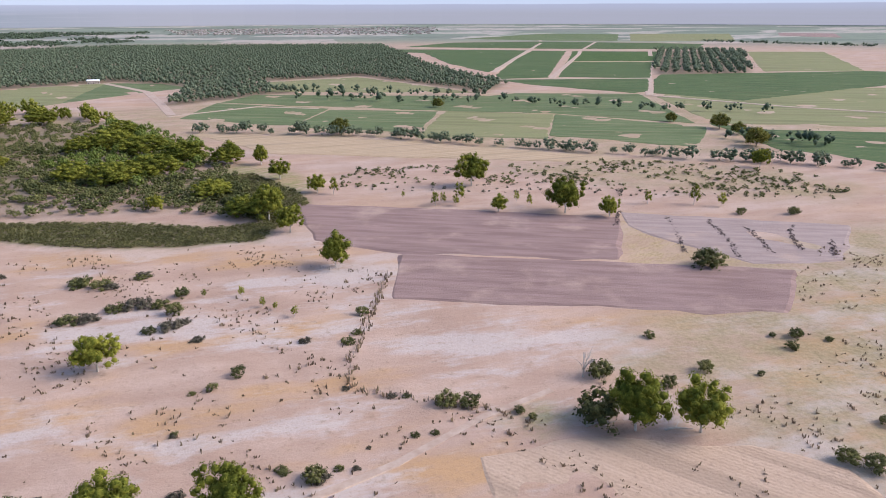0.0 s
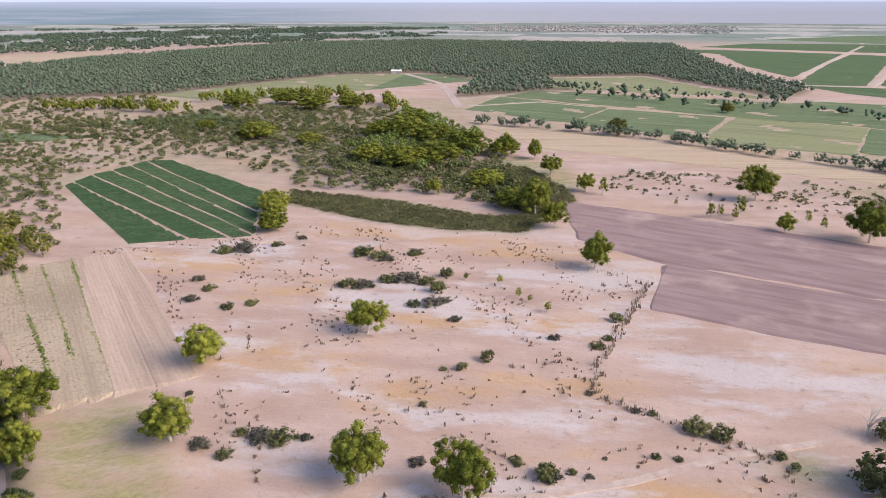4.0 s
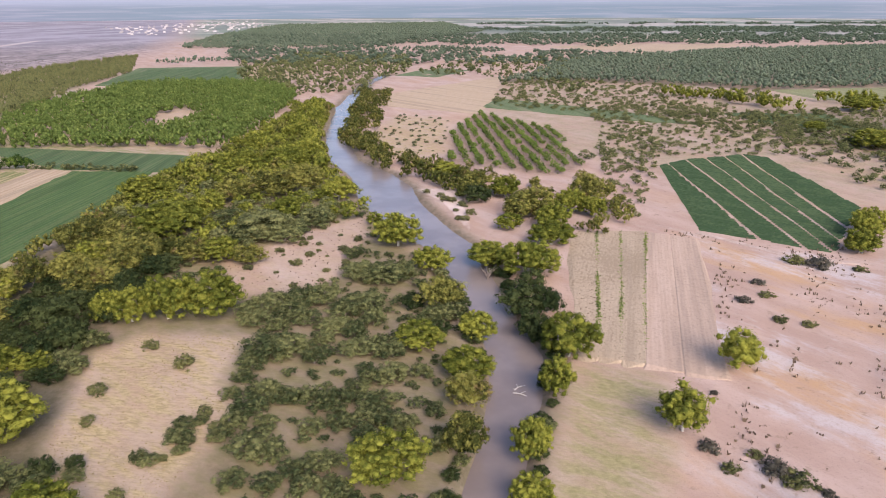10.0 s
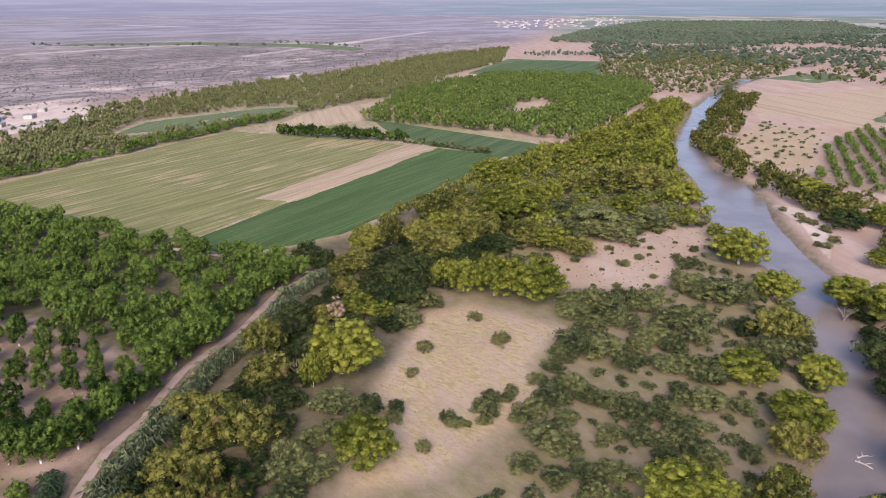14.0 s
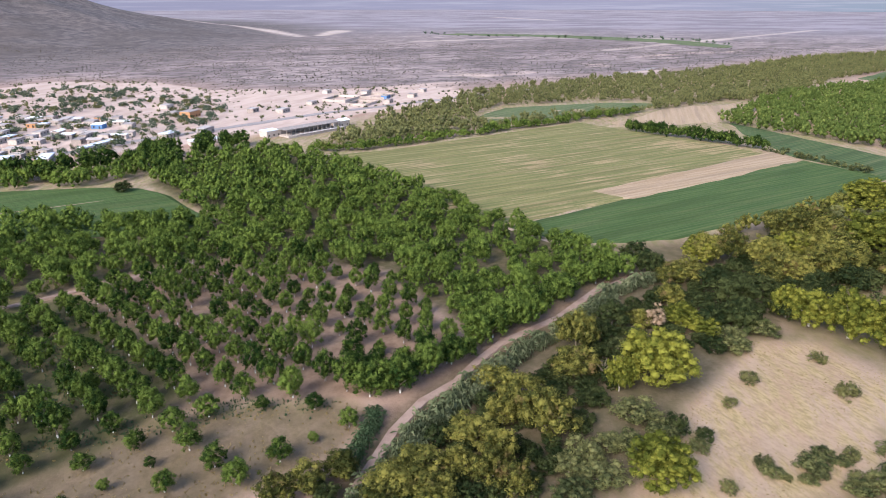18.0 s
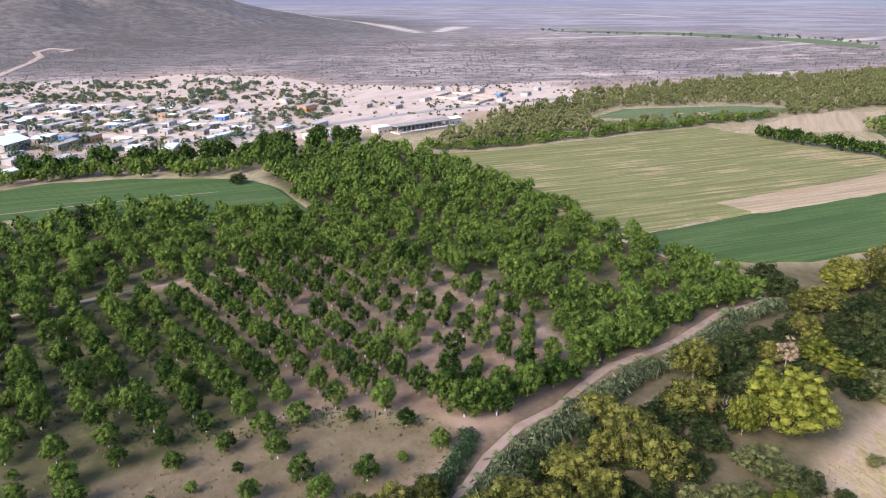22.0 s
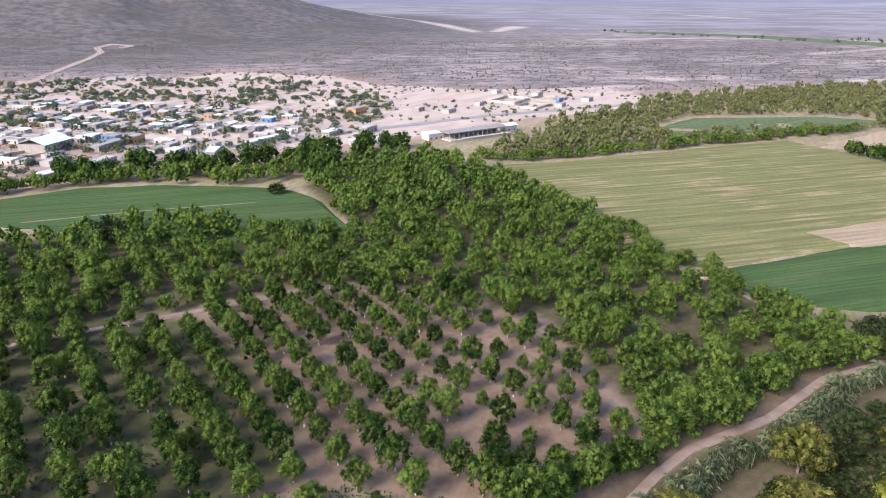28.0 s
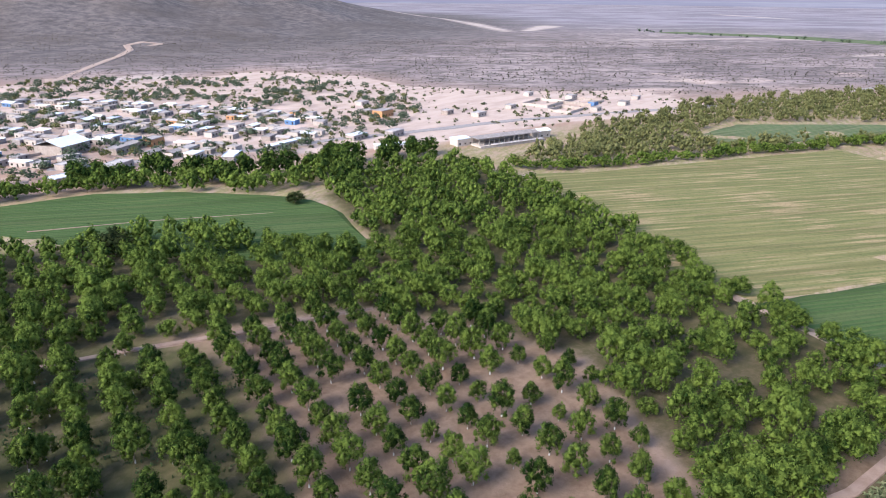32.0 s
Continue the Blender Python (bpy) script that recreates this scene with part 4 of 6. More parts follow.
PASTURE_BUSHES = [(40, 155, 7.1), (45, 177, 4.3), (63, 172, 2.7), (-59, 178, 2.5), (-64, 170, 1.8), (1, 162, 3.5), (7, 162, 3.1), (-28, 221, 2.5), (-96, 237, 3.1), (-93, 221, 3.5), (113, 202, 2.7), (106, 203, 1.3), (108, 194, 2.2), (91, 177, 1.2), (94, 137, 3.1), (99, 134, 3.5), (112, 152, 2.0), (20, 159, 1.7), (23, 156, 1.4), (-29, 131, 3.1), (153, 344, 2.9), (179, 342, 3.5), (122, 199, 1.4), (76, 180, 2.8), (108, 267, 6.9), (66, 202, 2.0)]
PASTURE_BUSHES_LOW = [(-127, 214, 4.3), (-121, 216, 4.3), (-115, 224, 4.0), (-108, 227, 5.5), (-100, 227, 4.0), (-96, 206, 2.8), (-90, 209, 4.2), (-87, 213, 2.9), (-139, 247, 4.3), (-130, 246, 4.8), (-118, 256, 3.9), (-69, 168, 1.3), (-67, 148, 1.2), (-14, 166, 1.7), (-10, 166, 1.4), (-24, 135, 1.4), (-20, 135, 1.2), (-37, 134, 1.7), (-2, 149, 1.3), (-7, 148, 1.4), (-18, 143, 0.8), (-27, 170, 1.4), (-30, 199, 2.7), (-28, 206, 2.0), (-44, 200, 2.3), (-78, 200, 2.7)]
PASTURE_BUSHES_WEST = [(-97, 119, 4.1), (-92, 120, 4.1), (-87, 123, 2.1), (-103, 119, 2.1), (-58, 125, 2.3), (-36, 133, 1.5), (-28, 131, 2.8), (-101, 110, 2.4), (-109, 111, 3.0), (-128, 129, 1.5), (-183, 197, 2.9), (-173, 191, 3.0), (-189, 233, 5.9), (-195, 227, 4.6), (-139, 249, 4.7), (-126, 245, 3.5), (-118, 255, 3.3), (-179, 243, 3.0), (-174, 255, 2.7), (-67, 149, 1.2), (-172, 180, 3.4), (-156, 180, 2.8), (-150, 186, 2.7)]
# riverside wood: x, y, crown radius, height
COTTONWOODS = [(-320, -3, 14.8, 13.2), (-282, 15, 8.0, 8.9), (-228, 9, 10.4, 14.6), (-230, -5, 8.1, 13.8), (-232, -16, 6.8, 10.8), (-235, -23, 5.1, 10.2), (-272, 87, 9.8, 13.3), (-241, 91, 7.2, 8.7), (-181, 84, 6.0, 7.9), (-181, 65, 7.2, 7.0), (-160, 72, 7.2, 7.0), (-127, 39, 8.7, 9.2), (-174, -43, 10.0, 13.3), (-163, -49, 3.6, 9.2), (-134, -28, 7.2, 9.4), (-210, -48, 6.0, 4.8), (-208, -40, 4.8, 4.6), (-270, -60, 7.4, 9.7), (-292, -32, 6.4, 10.0), (-324, -7, 9.9, 8.4)]
COTTONWOODS_NORTH = [(-387, -15, 12.3, 10.8), (-343, 15, 8.3, 12.3), (-427, 37, 12.7, 14.1), (-489, 51, 12.5, 10.1), (-328, 49, 8.2, 10.5), (-353, 80, 8.8, 12.0), (-433, 65, 13.7, 11.2), (-448, 82, 10.7, 14.8), (-525, 90, 12.4, 13.2)]
EAST_BANK_COTTONWOODS = [(-160, 104, 8.7, 13.0), (-143, 90, 5.3, 10.7), (-122, 72, 5.1, 9.8), (-107, 64, 4.6, 7.6), (-276, 141, 6.4, 7.6), (-328, 164, 8.9, 11.1)]
EAST_BANK_TREES = [(-222, 123, 11.5, 13.4), (-239, 114, 9.0, 9.0), (-249, 148, 9.5, 10.7), (-294, 163, 12.2, 13.8), (-271, 161, 9.0, 11.1), (-302, 198, 10.2, 15.6), (-288, 152, 8.0, 11.2), (-289, 181, 8.3, 11.7), (-278, 187, 6.8, 10.5), (-352, 156, 9.3, 10.1), (-378, 150, 9.7, 9.0)]
EAST_BANK_DARK = [(-193, 106, 9.2, 9.0), (-175, 101, 6.0, 9.0), (-189, 113, 5.6, 9.3), (-324, 147, 8.7, 6.2), (-208, 117, 6.0, 8.0)]
OLIVE_TREES_SOUTH = [(-178, -68, 4.9, 10.3), (-164, -62, 5.7, 7.1), (-142, -65, 5.9, 8.1), (-136, -56, 5.9, 10.0), (-134, -66, 3.9, 6.9), (-123, -68, 5.0, 5.5), (-112, -64, 3.6, 5.9), (-113, -57, 3.6, 7.1), (-120, -59, 3.6, 7.6), (-106, -70, 5.2, 4.3), (-98, -71, 5.0, 4.0), (-102, -63, 4.4, 4.5), (-113, -51, 3.4, 7.0), (-147, -77, 4.3, 5.2), (-201, -58, 3.8, 5.0), (-242, -62, 4.9, 5.7), (-248, -57, 5.9, 5.8), (-222, -56, 3.6, 6.6), (-270, -31, 6.0, 8.0), (-276, -28, 5.1, 5.8), (-279, -19, 7.0, 9.7), (-288, -13, 6.3, 8.5), (-291, -4, 6.0, 6.0), (-259, -34, 4.9, 6.5)]
OLIVE_TREES_NORTH = [(-315, -39, 7.7, 11.3), (-294, -31, 7.2, 8.2), (-278, -51, 5.8, 10.6), (-328, -29, 8.0, 10.6), (-315, -23, 7.7, 9.9), (-277, -38, 6.8, 9.8), (-270, -58, 6.7, 9.6), (-285, -15, 8.2, 8.4), (-269, -26, 5.6, 7.6), (-370, 48, 10.4, 7.0), (-377, 66, 10.6, 10.0), (-369, 29, 8.9, 9.0), (-285, 5, 7.0, 7.1), (-274, 26, 5.7, 6.1), (-205, 81, 6.5, 9.8), (-146, 66, 4.7, 8.1), (-128, 58, 4.4, 8.9), (-292, -17, 9.4, 6.1)]
DARK_TREES = [(-197, -65, 5.9, 8.3), (-186, -66, 4.9, 6.6), (-153, -31, 3.2, 5.4), (-154, -25, 2.5, 3.6), (-247, -71, 6.1, 8.6), (-253, -79, 6.3, 8.5), (-243, -47, 6.6, 8.7), (-224, -45, 5.3, 4.4), (-248, -35, 6.6, 7.4), (-220, -34, 6.8, 7.9), (-199, -35, 4.0, 3.3), (-265, -19, 5.7, 6.0), (-273, -9, 7.6, 5.2), (-234, -22, 5.2, 7.7), (-275, -5, 6.8, 5.6), (-265, -19, 5.5, 6.6), (-233, -38, 7.8, 11.4), (-218, -32, 6.4, 9.1), (-213, -40, 5.4, 7.4), (-210, 73, 4.7, 5.3), (-188, 74, 4.3, 3.7)]
MESQUITE_NORTH = [(-305, 35, 12.8, 8.0), (-296, 43, 8.1, 7.2), (-265, 66, 4.4, 4.5), (-234, 71, 8.0, 7.5), (-238, 65, 6.1, 6.5), (-243, 62, 6.1, 6.4), (-235, 78, 5.2, 7.2), (-222, 20, 4.4, 4.8), (-225, 27, 6.3, 6.0), (-215, 21, 5.2, 4.3), (-224, 38, 6.4, 7.1), (-225, 45, 6.5, 6.2), (-216, 33, 5.3, 5.3), (-210, 36, 5.2, 5.1), (-208, 27, 3.4, 4.1), (-212, 50, 6.3, 4.9), (-213, 58, 6.4, 5.0), (-202, 57, 4.4, 5.7), (-201, 44, 5.1, 4.1), (-195, 49, 4.2, 5.6), (-194, 39, 3.3, 3.9), (-192, 22, 7.0, 4.8), (-191, 28, 6.3, 5.3), (-187, 17, 4.6, 3.6)]
MESQUITE_MIDDLE = [(-183, 34, 3.9, 5.9), (-184, 46, 4.8, 4.6), (-182, 52, 4.8, 4.8), (-178, 56, 4.0, 5.0), (-165, 52, 4.5, 5.1), (-167, 46, 3.7, 4.8), (-180, 14, 3.3, 2.4), (-170, 19, 4.3, 4.8), (-165, 23, 3.5, 4.2), (-173, 10, 2.8, 2.5), (-163, 27, 3.5, 4.2), (-164, 14, 4.8, 3.2), (-158, 10, 3.3, 4.0), (-156, 17, 3.0, 2.8), (-154, 6, 2.9, 3.3), (-150, 27, 3.3, 3.1), (-158, 34, 4.2, 5.2), (-162, 41, 3.6, 2.7), (-154, 44, 4.9, 4.1), (-149, 41, 4.1, 3.5), (-150, 34, 4.0, 3.4), (-145, 45, 4.0, 3.6), (-143, 49, 3.0, 3.4)]
MESQUITE_SOUTH = [(-142, 38, 3.6, 2.7), (-146, 12, 4.9, 3.6), (-142, 16, 3.7, 4.4), (-157, -3, 3.5, 3.4), (-163, -2, 2.6, 2.5), (-163, 2, 2.0, 1.8), (-135, 27, 3.7, 3.8), (-134, 21, 4.1, 3.7), (-129, 22, 3.5, 2.6), (-136, 7, 3.5, 2.4), (-150, -10, 2.4, 1.8), (-145, 57, 2.8, 3.2), (-164, 60, 3.1, 4.4), (-131, 53, 2.6, 4.2), (-125, 27, 3.5, 1.6), (-114, 46, 2.0, 2.9), (-132, 14, 3.4, 2.1), (-152, -3, 1.9, 1.6), (-198, 76, 4.5, 5.1), (-196, 81, 4.5, 6.1)]
MESQUITE_WEST = [(-184, -58, 4.0, 3.4), (-153, -41, 5.2, 2.9), (-150, -33, 4.4, 4.2), (-131, -44, 4.2, 5.7), (-139, -42, 3.7, 3.5), (-126, -45, 4.1, 4.1), (-127, -38, 4.6, 3.4), (-119, -41, 4.4, 3.2), (-142, -38, 3.7, 3.5), (-150, -25, 2.5, 2.6), (-218, -26, 4.2, 5.3), (-208, -33, 4.1, 5.2), (-204, -30, 4.0, 4.2), (-328, 22, 8.0, 7.8), (-300, 28, 8.6, 6.3), (-316, 38, 9.0, 5.4), (-302, 48, 7.4, 5.8), (-316, 61, 9.0, 6.8)]
CLEARING_BUSHES = [(-172, -24, 2.1, 4.0), (-210, -10, 2.7, 2.7), (-194, -1, 3.5, 4.0), (-152, -12, 2.4, 1.5), (-166, 3, 2.4, 1.6), (-155, -2, 2.9, 1.0), (-139, -16, 2.3, 4.0), (-150, -7, 1.5, 1.5), (-157, 6, 2.9, 2.3), (-187, -23, 2.9, 3.0)]


THICKET_COTTONWOODS = [(-224, 414, 12.8, 13.4), (-196, 406, 14.2, 14.6), (-182, 429, 16.5, 13.7), (-178, 474, 16.0, 15.2), (-214, 496, 16.9, 13.2), (-247, 517, 17.7, 13.1), (-263, 508, 13.3, 9.4), (-147, 470, 11.8, 12.1), (-264, 576, 14.8, 13.7), (-368, 643, 16.8, 12.5), (-398, 618, 19.1, 9.0), (-447, 644, 17.3, 12.9), (-348, 459, 14.8, 13.7), (-298, 455, 10.3, 8.2), (-416, 478, 9.1, 8.3), (-213, 289, 8.3, 11.0), (-195, 262, 7.0, 8.1), (-477, 603, 16.6, 11.2), (-129, 380, 11.3, 10.2), (-101, 343, 10.2, 10.5)]


def plant_all(kinds, places, label, tall=(0.9, 1.1), category="tree", group="", least=0.0):
    for x, y, r, *h in places:
        plant(random.choice(kinds), x, y, r, label, category, group, random.uniform(*tall), max(h[0], least * r) if h else None)


plant_all(OPEN_COTTON, PASTURE_COTTONWOODS, "yellow-green cottonwood tree on dry pasture ground", (1.1, 1.3), group="pasture cottonwoods")
plant_all(OPEN_COTTON, PASTURE_COTTONWOODS_NEAR, "bright yellow-green cottonwood tree on bare sandy pasture", (1.0, 1.2), group="pasture cottonwoods")
plant_all(SAPLING, PASTURE_SAPLINGS, "slim young yellow-green poplar on dry ground", category="sapling", group="young poplars")
plant_all(COTTON, [(x, y, 1.06 * r, 1.08 * h) for x, y, r, h in COTTONWOODS + COTTONWOODS_NORTH], "large round yellow-green cottonwood in the riverside wood", group="river cottonwoods", least=1.05)
plant_all(COTTON, THICKET_COTTONWOODS, "rounded bright green cottonwood in a grey-green thicket", group="thicket cottonwoods", least=0.9)
plant_all(COTTON, EAST_BANK_COTTONWOODS, "bright yellow-green cottonwood leaning over the river bank", group="river bank trees", least=1.1)
plant_all(RIVERS[:2] + COTTON[:2], EAST_BANK_TREES, "dense olive-green riverside tree on the river bank", group="river bank trees", least=1.0)
plant_all(DARKS, EAST_BANK_DARK, "dark green leafy tree hanging over the river", group="river bank trees", least=1.0)
plant_all(RIVERS, [(x, y, 1.25 * r, 1.2 * h) for x, y, r, h in OLIVE_TREES_SOUTH + OLIVE_TREES_NORTH], "feathery olive-yellow woodland tree near the irrigation ditch", group="woodland trees", least=1.15)
plant_all(DARKS, DARK_TREES, "dark green bushy tree in the riverside wood", group="woodland trees", least=1.05)
plant_all(MESQ, [(x, y, 1.15 * r, h) for x, y, r, h in MESQUITE_NORTH + MESQUITE_MIDDLE + MESQUITE_SOUTH + MESQUITE_WEST], "low flat-domed grey-green mesquite tree on dry soil", category="mesquite", group="mesquite thicket", least=0.8)
for x, y, r in PASTURE_BUSHES:
    bush("bush", random.choice(BUSH), 2.0, x, y, r, "dark green rounded bush on sandy pasture", group="pasture bushes")
for x, y, r in PASTURE_BUSHES_LOW + PASTURE_BUSHES_WEST:
    bush("low_bush", random.choice(LOWBUSH), 2.0, x, y, r, "low brownish-green thorn bush on sandy pasture", group="pasture bushes")

# small growth of the riverside wood, between the large trees
taken = np.array([p[:3] for p in COTTONWOODS + COTTONWOODS_NORTH + EAST_BANK_COTTONWOODS + EAST_BANK_TREES + EAST_BANK_DARK + OLIVE_TREES_SOUTH + OLIVE_TREES_NORTH + DARK_TREES + MESQUITE_NORTH + MESQUITE_MIDDLE + MESQUITE_SOUTH + MESQUITE_WEST], float)
SOUTH_WOOD = [(-70, -84), (-100, -80), (-121, -80), (-140, -73), (-190, -67), (-226, -64), (-262, -52), (-330, -40), (-330, 0), (-300, 10), (-240, -24), (-215, -34), (-185, -45), (-165, -50), (-140, -48), (-118, -46), (-100, -55), (-70, -66)]


def free(p, gap):
    return (np.hypot(*(taken[:, :2] - p).T) - gap * taken[:, 2]).min() > 0 and along(p[:1], p[1:], RIVER)[0] > 2.5 and along(p[:1], p[1:], DITCH)[0] > 3


for x, y in [p for p in scatter(SOUTH_WOOD, 4.8, 3, 0.48) if free(p, 0.66)]:
    plant(random.choice(DARKS), x, y, random.uniform(2.2, 3.8), "dark olive undergrowth tree in the riverside wood", "tree", "woodland trees", random.uniform(0.7, 1.0))
low_growth = [p for p in scatter([(-330, 10), (-330, 92), (-240, 96), (-180, 80), (-140, 62), (-110, 42), (-100, 20), (-118, -10), (-140, 8), (-182, 12), (-207, 22), (-240, -15)], 5.6, 4, 0.48, [MEADOW, SANDY]) if free(p, 1.0)]
grove("mesquite_growth", low_growth, GROVE_FAR, (1.3, 3.0), [LEAF_MESQ], "small grey-green mesquite bushes in the riverside wood", "undergrowth", 80, (0.4, 0.6))
back_growth = [p for p in scatter([(-300, -20), (-300, 88), (-410, 92), (-430, 60), (-430, -5), (-380, -30), (-330, -42)], 7.0, 79, 0.48, [SANDY]) if free(p, 0.75)]
grove("mesquite_growth", back_growth[0::2], GROVE_FAR, (3.2, 5.6), [LEAF_MESQ], "olive-green mesquite trees in the riverside wood", "wood", 81, (0.5, 0.75))
grove("mesquite_growth", back_growth[1::2], GROVE_FAR, (3.2, 5.6), [LEAF_COTTON], "yellow-green trees in the riverside wood", "wood", 82, (0.6, 0.85))
# shrubs that edge the water
for side in (1, -1):
    line = [(RIVER[k][0] + side * (RIVER[k][2] + 3.5) * n[0], RIVER[k][1] + side * (RIVER[k][2] + 3.5) * n[1]) for k, n in ((k, Vector((RIVER[k][1] - RIVER[k + 1][1], RIVER[k + 1][0] - RIVER[k][0])).normalized()) for k in range(2, 10))]
    for x, y in belt(line, 5.5, 1.8, 5 + side):
        if along(np.array([x]), np.array([y]), RIVER)[0] > 1.5:
            plant(random.choice(DARKS + MESQ[:1]), x, y, random.uniform(1.8, 3.4), "dark green shrub at the water's edge", "shrub", "river bank shrubs", random.uniform(0.7, 1.0))
fill = [p for p in scatter(WOOD, 7.4, 3, 0.48, [MEADOW, SANDY]) if p[0] <= -400 and along(p[:1], p[1:], RIVER)[0] > 5 and np.hypot(*(taken[:, :2] - p).T).min() > 5]
grove("riverside_wood", fill[0::2], GROVE_FAR, (4.5, 8.0), [LEAF_COTTON], "dense yellow-green riverside wood along the river", "wood", 2, (0.7, 1.0))
grove("riverside_wood", fill[1::2], GROVE_FAR, (3.4, 6.0), [LEAF_RIVER], "olive-green riverside wood along the river", "wood", 74)
grove("riverside_wood", belt([(-330, 140), (-360, 155), (-400, 140), (-470, 125), (-560, 145), (-690, 190), (-790, 225)], 3, 15, 4), MID_TREE, (4, 6.5), [LEAF_RIVER], "belt of olive trees along the river bank", "wood", 3)
grove("riverside_wood", belt([(-285, 155), (-300, 170), (-350, 175), (-400, 165)], 4, 14, 5) + belt([(-262, 155), (-258, 185), (-300, 215), (-350, 225)], 5, 8, 6), MID_TREE, (2.4, 4.6), [LEAF_RIVER], "thicket of olive trees between river and orchard", "wood", 4)
floor_cover = scatter(SOUTH_WOOD, 4.6, 61, 0.5)
grove("undergrowth", np.concatenate([floor_cover[0::3], floor_cover[1::3]]), SHRUB, (0.9, 2.0), [LEAF_BUSH], "dark green undergrowth on the floor of the riverside wood", "undergrowth", 61, (0.6, 1.0))
grove("undergrowth", floor_cover[2::3], SHRUB, (0.8, 1.7), [LEAF_MESQ], "grey-green undergrowth on the floor of the riverside wood", "undergrowth", 62, (0.6, 1.0))

# pecan orchard in rows
lattice = rows(ORCHARD, 83, 9.55, 8.6, (-136.4, 3.2), 0.35, 7, 0.05)
order = np.argsort(np.hypot(lattice[:, 0] + 120, lattice[:, 1] + 120))
for x, y in lattice[order[:225]]:
    bare = float(smooth(-122, -140, x) * smooth(-172, -150, y))
    r = random.uniform(3.05, 4.0) - bare * random.choice((0.2, 0.5, 0.9, 1.5))
    plant(random.choice(PECAN), x, y, r, "leafy green pecan tree in an orchard row", "pecan tree", "pecan orchard", random.uniform(1.05, 1.25))
dense = rows(DENSE, 83, 8.3, 7.6, (-136.4, 3.2), 1.2, 8, 0.09)
order_d = np.argsort(np.hypot(dense[:, 0] + 110, dense[:, 1] + 90))
grove("pecan_grove", list(dense[order_d[:330]]) + list(lattice[order[225:]]) + belt([(-121, -99), (-149, -92), (-162, -92), (-193, -86), (-221, -85), (-250, -74)], 6, 1.5, 98), GROVE_NEAR, (3.1, 5.0), [LEAF_PECAN], "dense dark green pecan grove with closed crowns", "grove", 5, (0.85, 1.2))
grove("pecan_grove", dense[order_d[330:]], GROVE_FAR, (3.7, 5.5), [LEAF_PECAN], "dense dark green pecan grove reaching to the village", "grove", 6, (0.8, 1.2))
for x, y, r in [(-124, -99, 4.5), (-130, -94, 5), (-136, -97, 4.5), (-143, -94, 4.6), (-150, -92, 4.4), (-127, -106, 4), (-164, -93, 5), (-170, -91, 5), (-176, -93, 4.8), (-184, -91, 4.5), (-192, -90, 4.5), (-172, -100, 4.6), (-206, -90, 4), (-226, -83, 4), (-238, -82, 4)]:
    plant(random.choice(PECAN), x, y, r, "bushy green pecan tree beside the ditch track", "pecan tree", "pecan orchard", 0.95)
for x, y in rows(YOUNG, 83, 9.55, 9.0, (-136.4, 3.2), 0.9, 9, 0.12):
    if y + 0.95 * x < -222 and x > -100:
        r = random.uniform(2.4, 3.6)
    else:
        r = random.choice((1.4, 2.0, 2.6, 3.2))
    plant(random.choice(PECAN), x, y, r, "young pecan tree with lime-washed trunk on dry soil", "pecan tree", "young pecan trees", random.uniform(0.8, 1.0))
between = rows([(-20, -232), (-60, -246), (-104, -232), (-110, -200), (-100, -150), (-70, -146), (-30, -172)], 83, 19.1, 17.2, (-132.1, 8.0), 1.5, 15, 0.1)
for x, y in between:
    plant(random.choice(PECAN), x, y, random.uniform(2.6, 3.6), "leafy green pecan tree between orchard rows", "pecan tree", "pecan orchard", random.uniform(1.0, 1.2))
for x, y, r in ((-90, -86, 4.6), (-97, -83.5, 4.2), (-84, -89, 4.4), (-101, -72, 3.8), (-92, -69, 4.4)):
    plant(random.choice(RIVERS), x, y, r, "bushy yellow-green tree at the corner of the young orchard", "tree", "woodland trees")
# second orchard, far side of the river
far_rows = rows([(-532, 216), (-604, 270), (-490, 291), (-420, 256), (-376, 245), (-358, 213), (-417, 166)], -16.5, 8.8, 6.6, (0, 0), 0.4, 10, 0.08)
grove("far_orchard", far_rows, MID_TREE, (2.3, 3.5), [LEAF_PECAN], "orchard of round green trees in straight rows", "orchard", 6)

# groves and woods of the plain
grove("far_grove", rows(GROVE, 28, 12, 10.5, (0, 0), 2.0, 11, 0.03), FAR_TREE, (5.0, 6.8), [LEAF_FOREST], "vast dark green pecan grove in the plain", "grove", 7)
light = rows(YGROVE, 12, 9.5, 8, (0, 0), 1.5, 12, 0.05)
light = light[inside(light[:, 0], light[:, 1], [(-640, -22), (-735, 6), (-685, 36), (-598, -9)], 1) < 0.5]
grove("light_grove", light, FAR_PECAN, (4.4, 5.8), [LEAF_YGROVE], "light green planted grove with a bare clearing", "grove", 8)
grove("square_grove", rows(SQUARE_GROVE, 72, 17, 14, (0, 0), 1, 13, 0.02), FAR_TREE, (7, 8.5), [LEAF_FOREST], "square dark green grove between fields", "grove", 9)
grove("thicket", scatter(THICKET, 8, 14, 0.5), MID_TREE, (1.4, 4.6), [LEAF_MESQ], "thicket of grey-green shrubs and small trees", "thicket", 10, (0.5, 1.0))
grove("thicket", scatter([(-268, 456), (-217, 409), (-182, 394), (-160, 430), (-160, 499), (-216, 570), (-300, 650), (-308, 629), (-254, 509)], 10, 15, 0.45), GROVE_FAR, (2.4, 4.6), [LEAF_YGROVE], "dense stand of bright green trees in a thicket", "wood", 11)
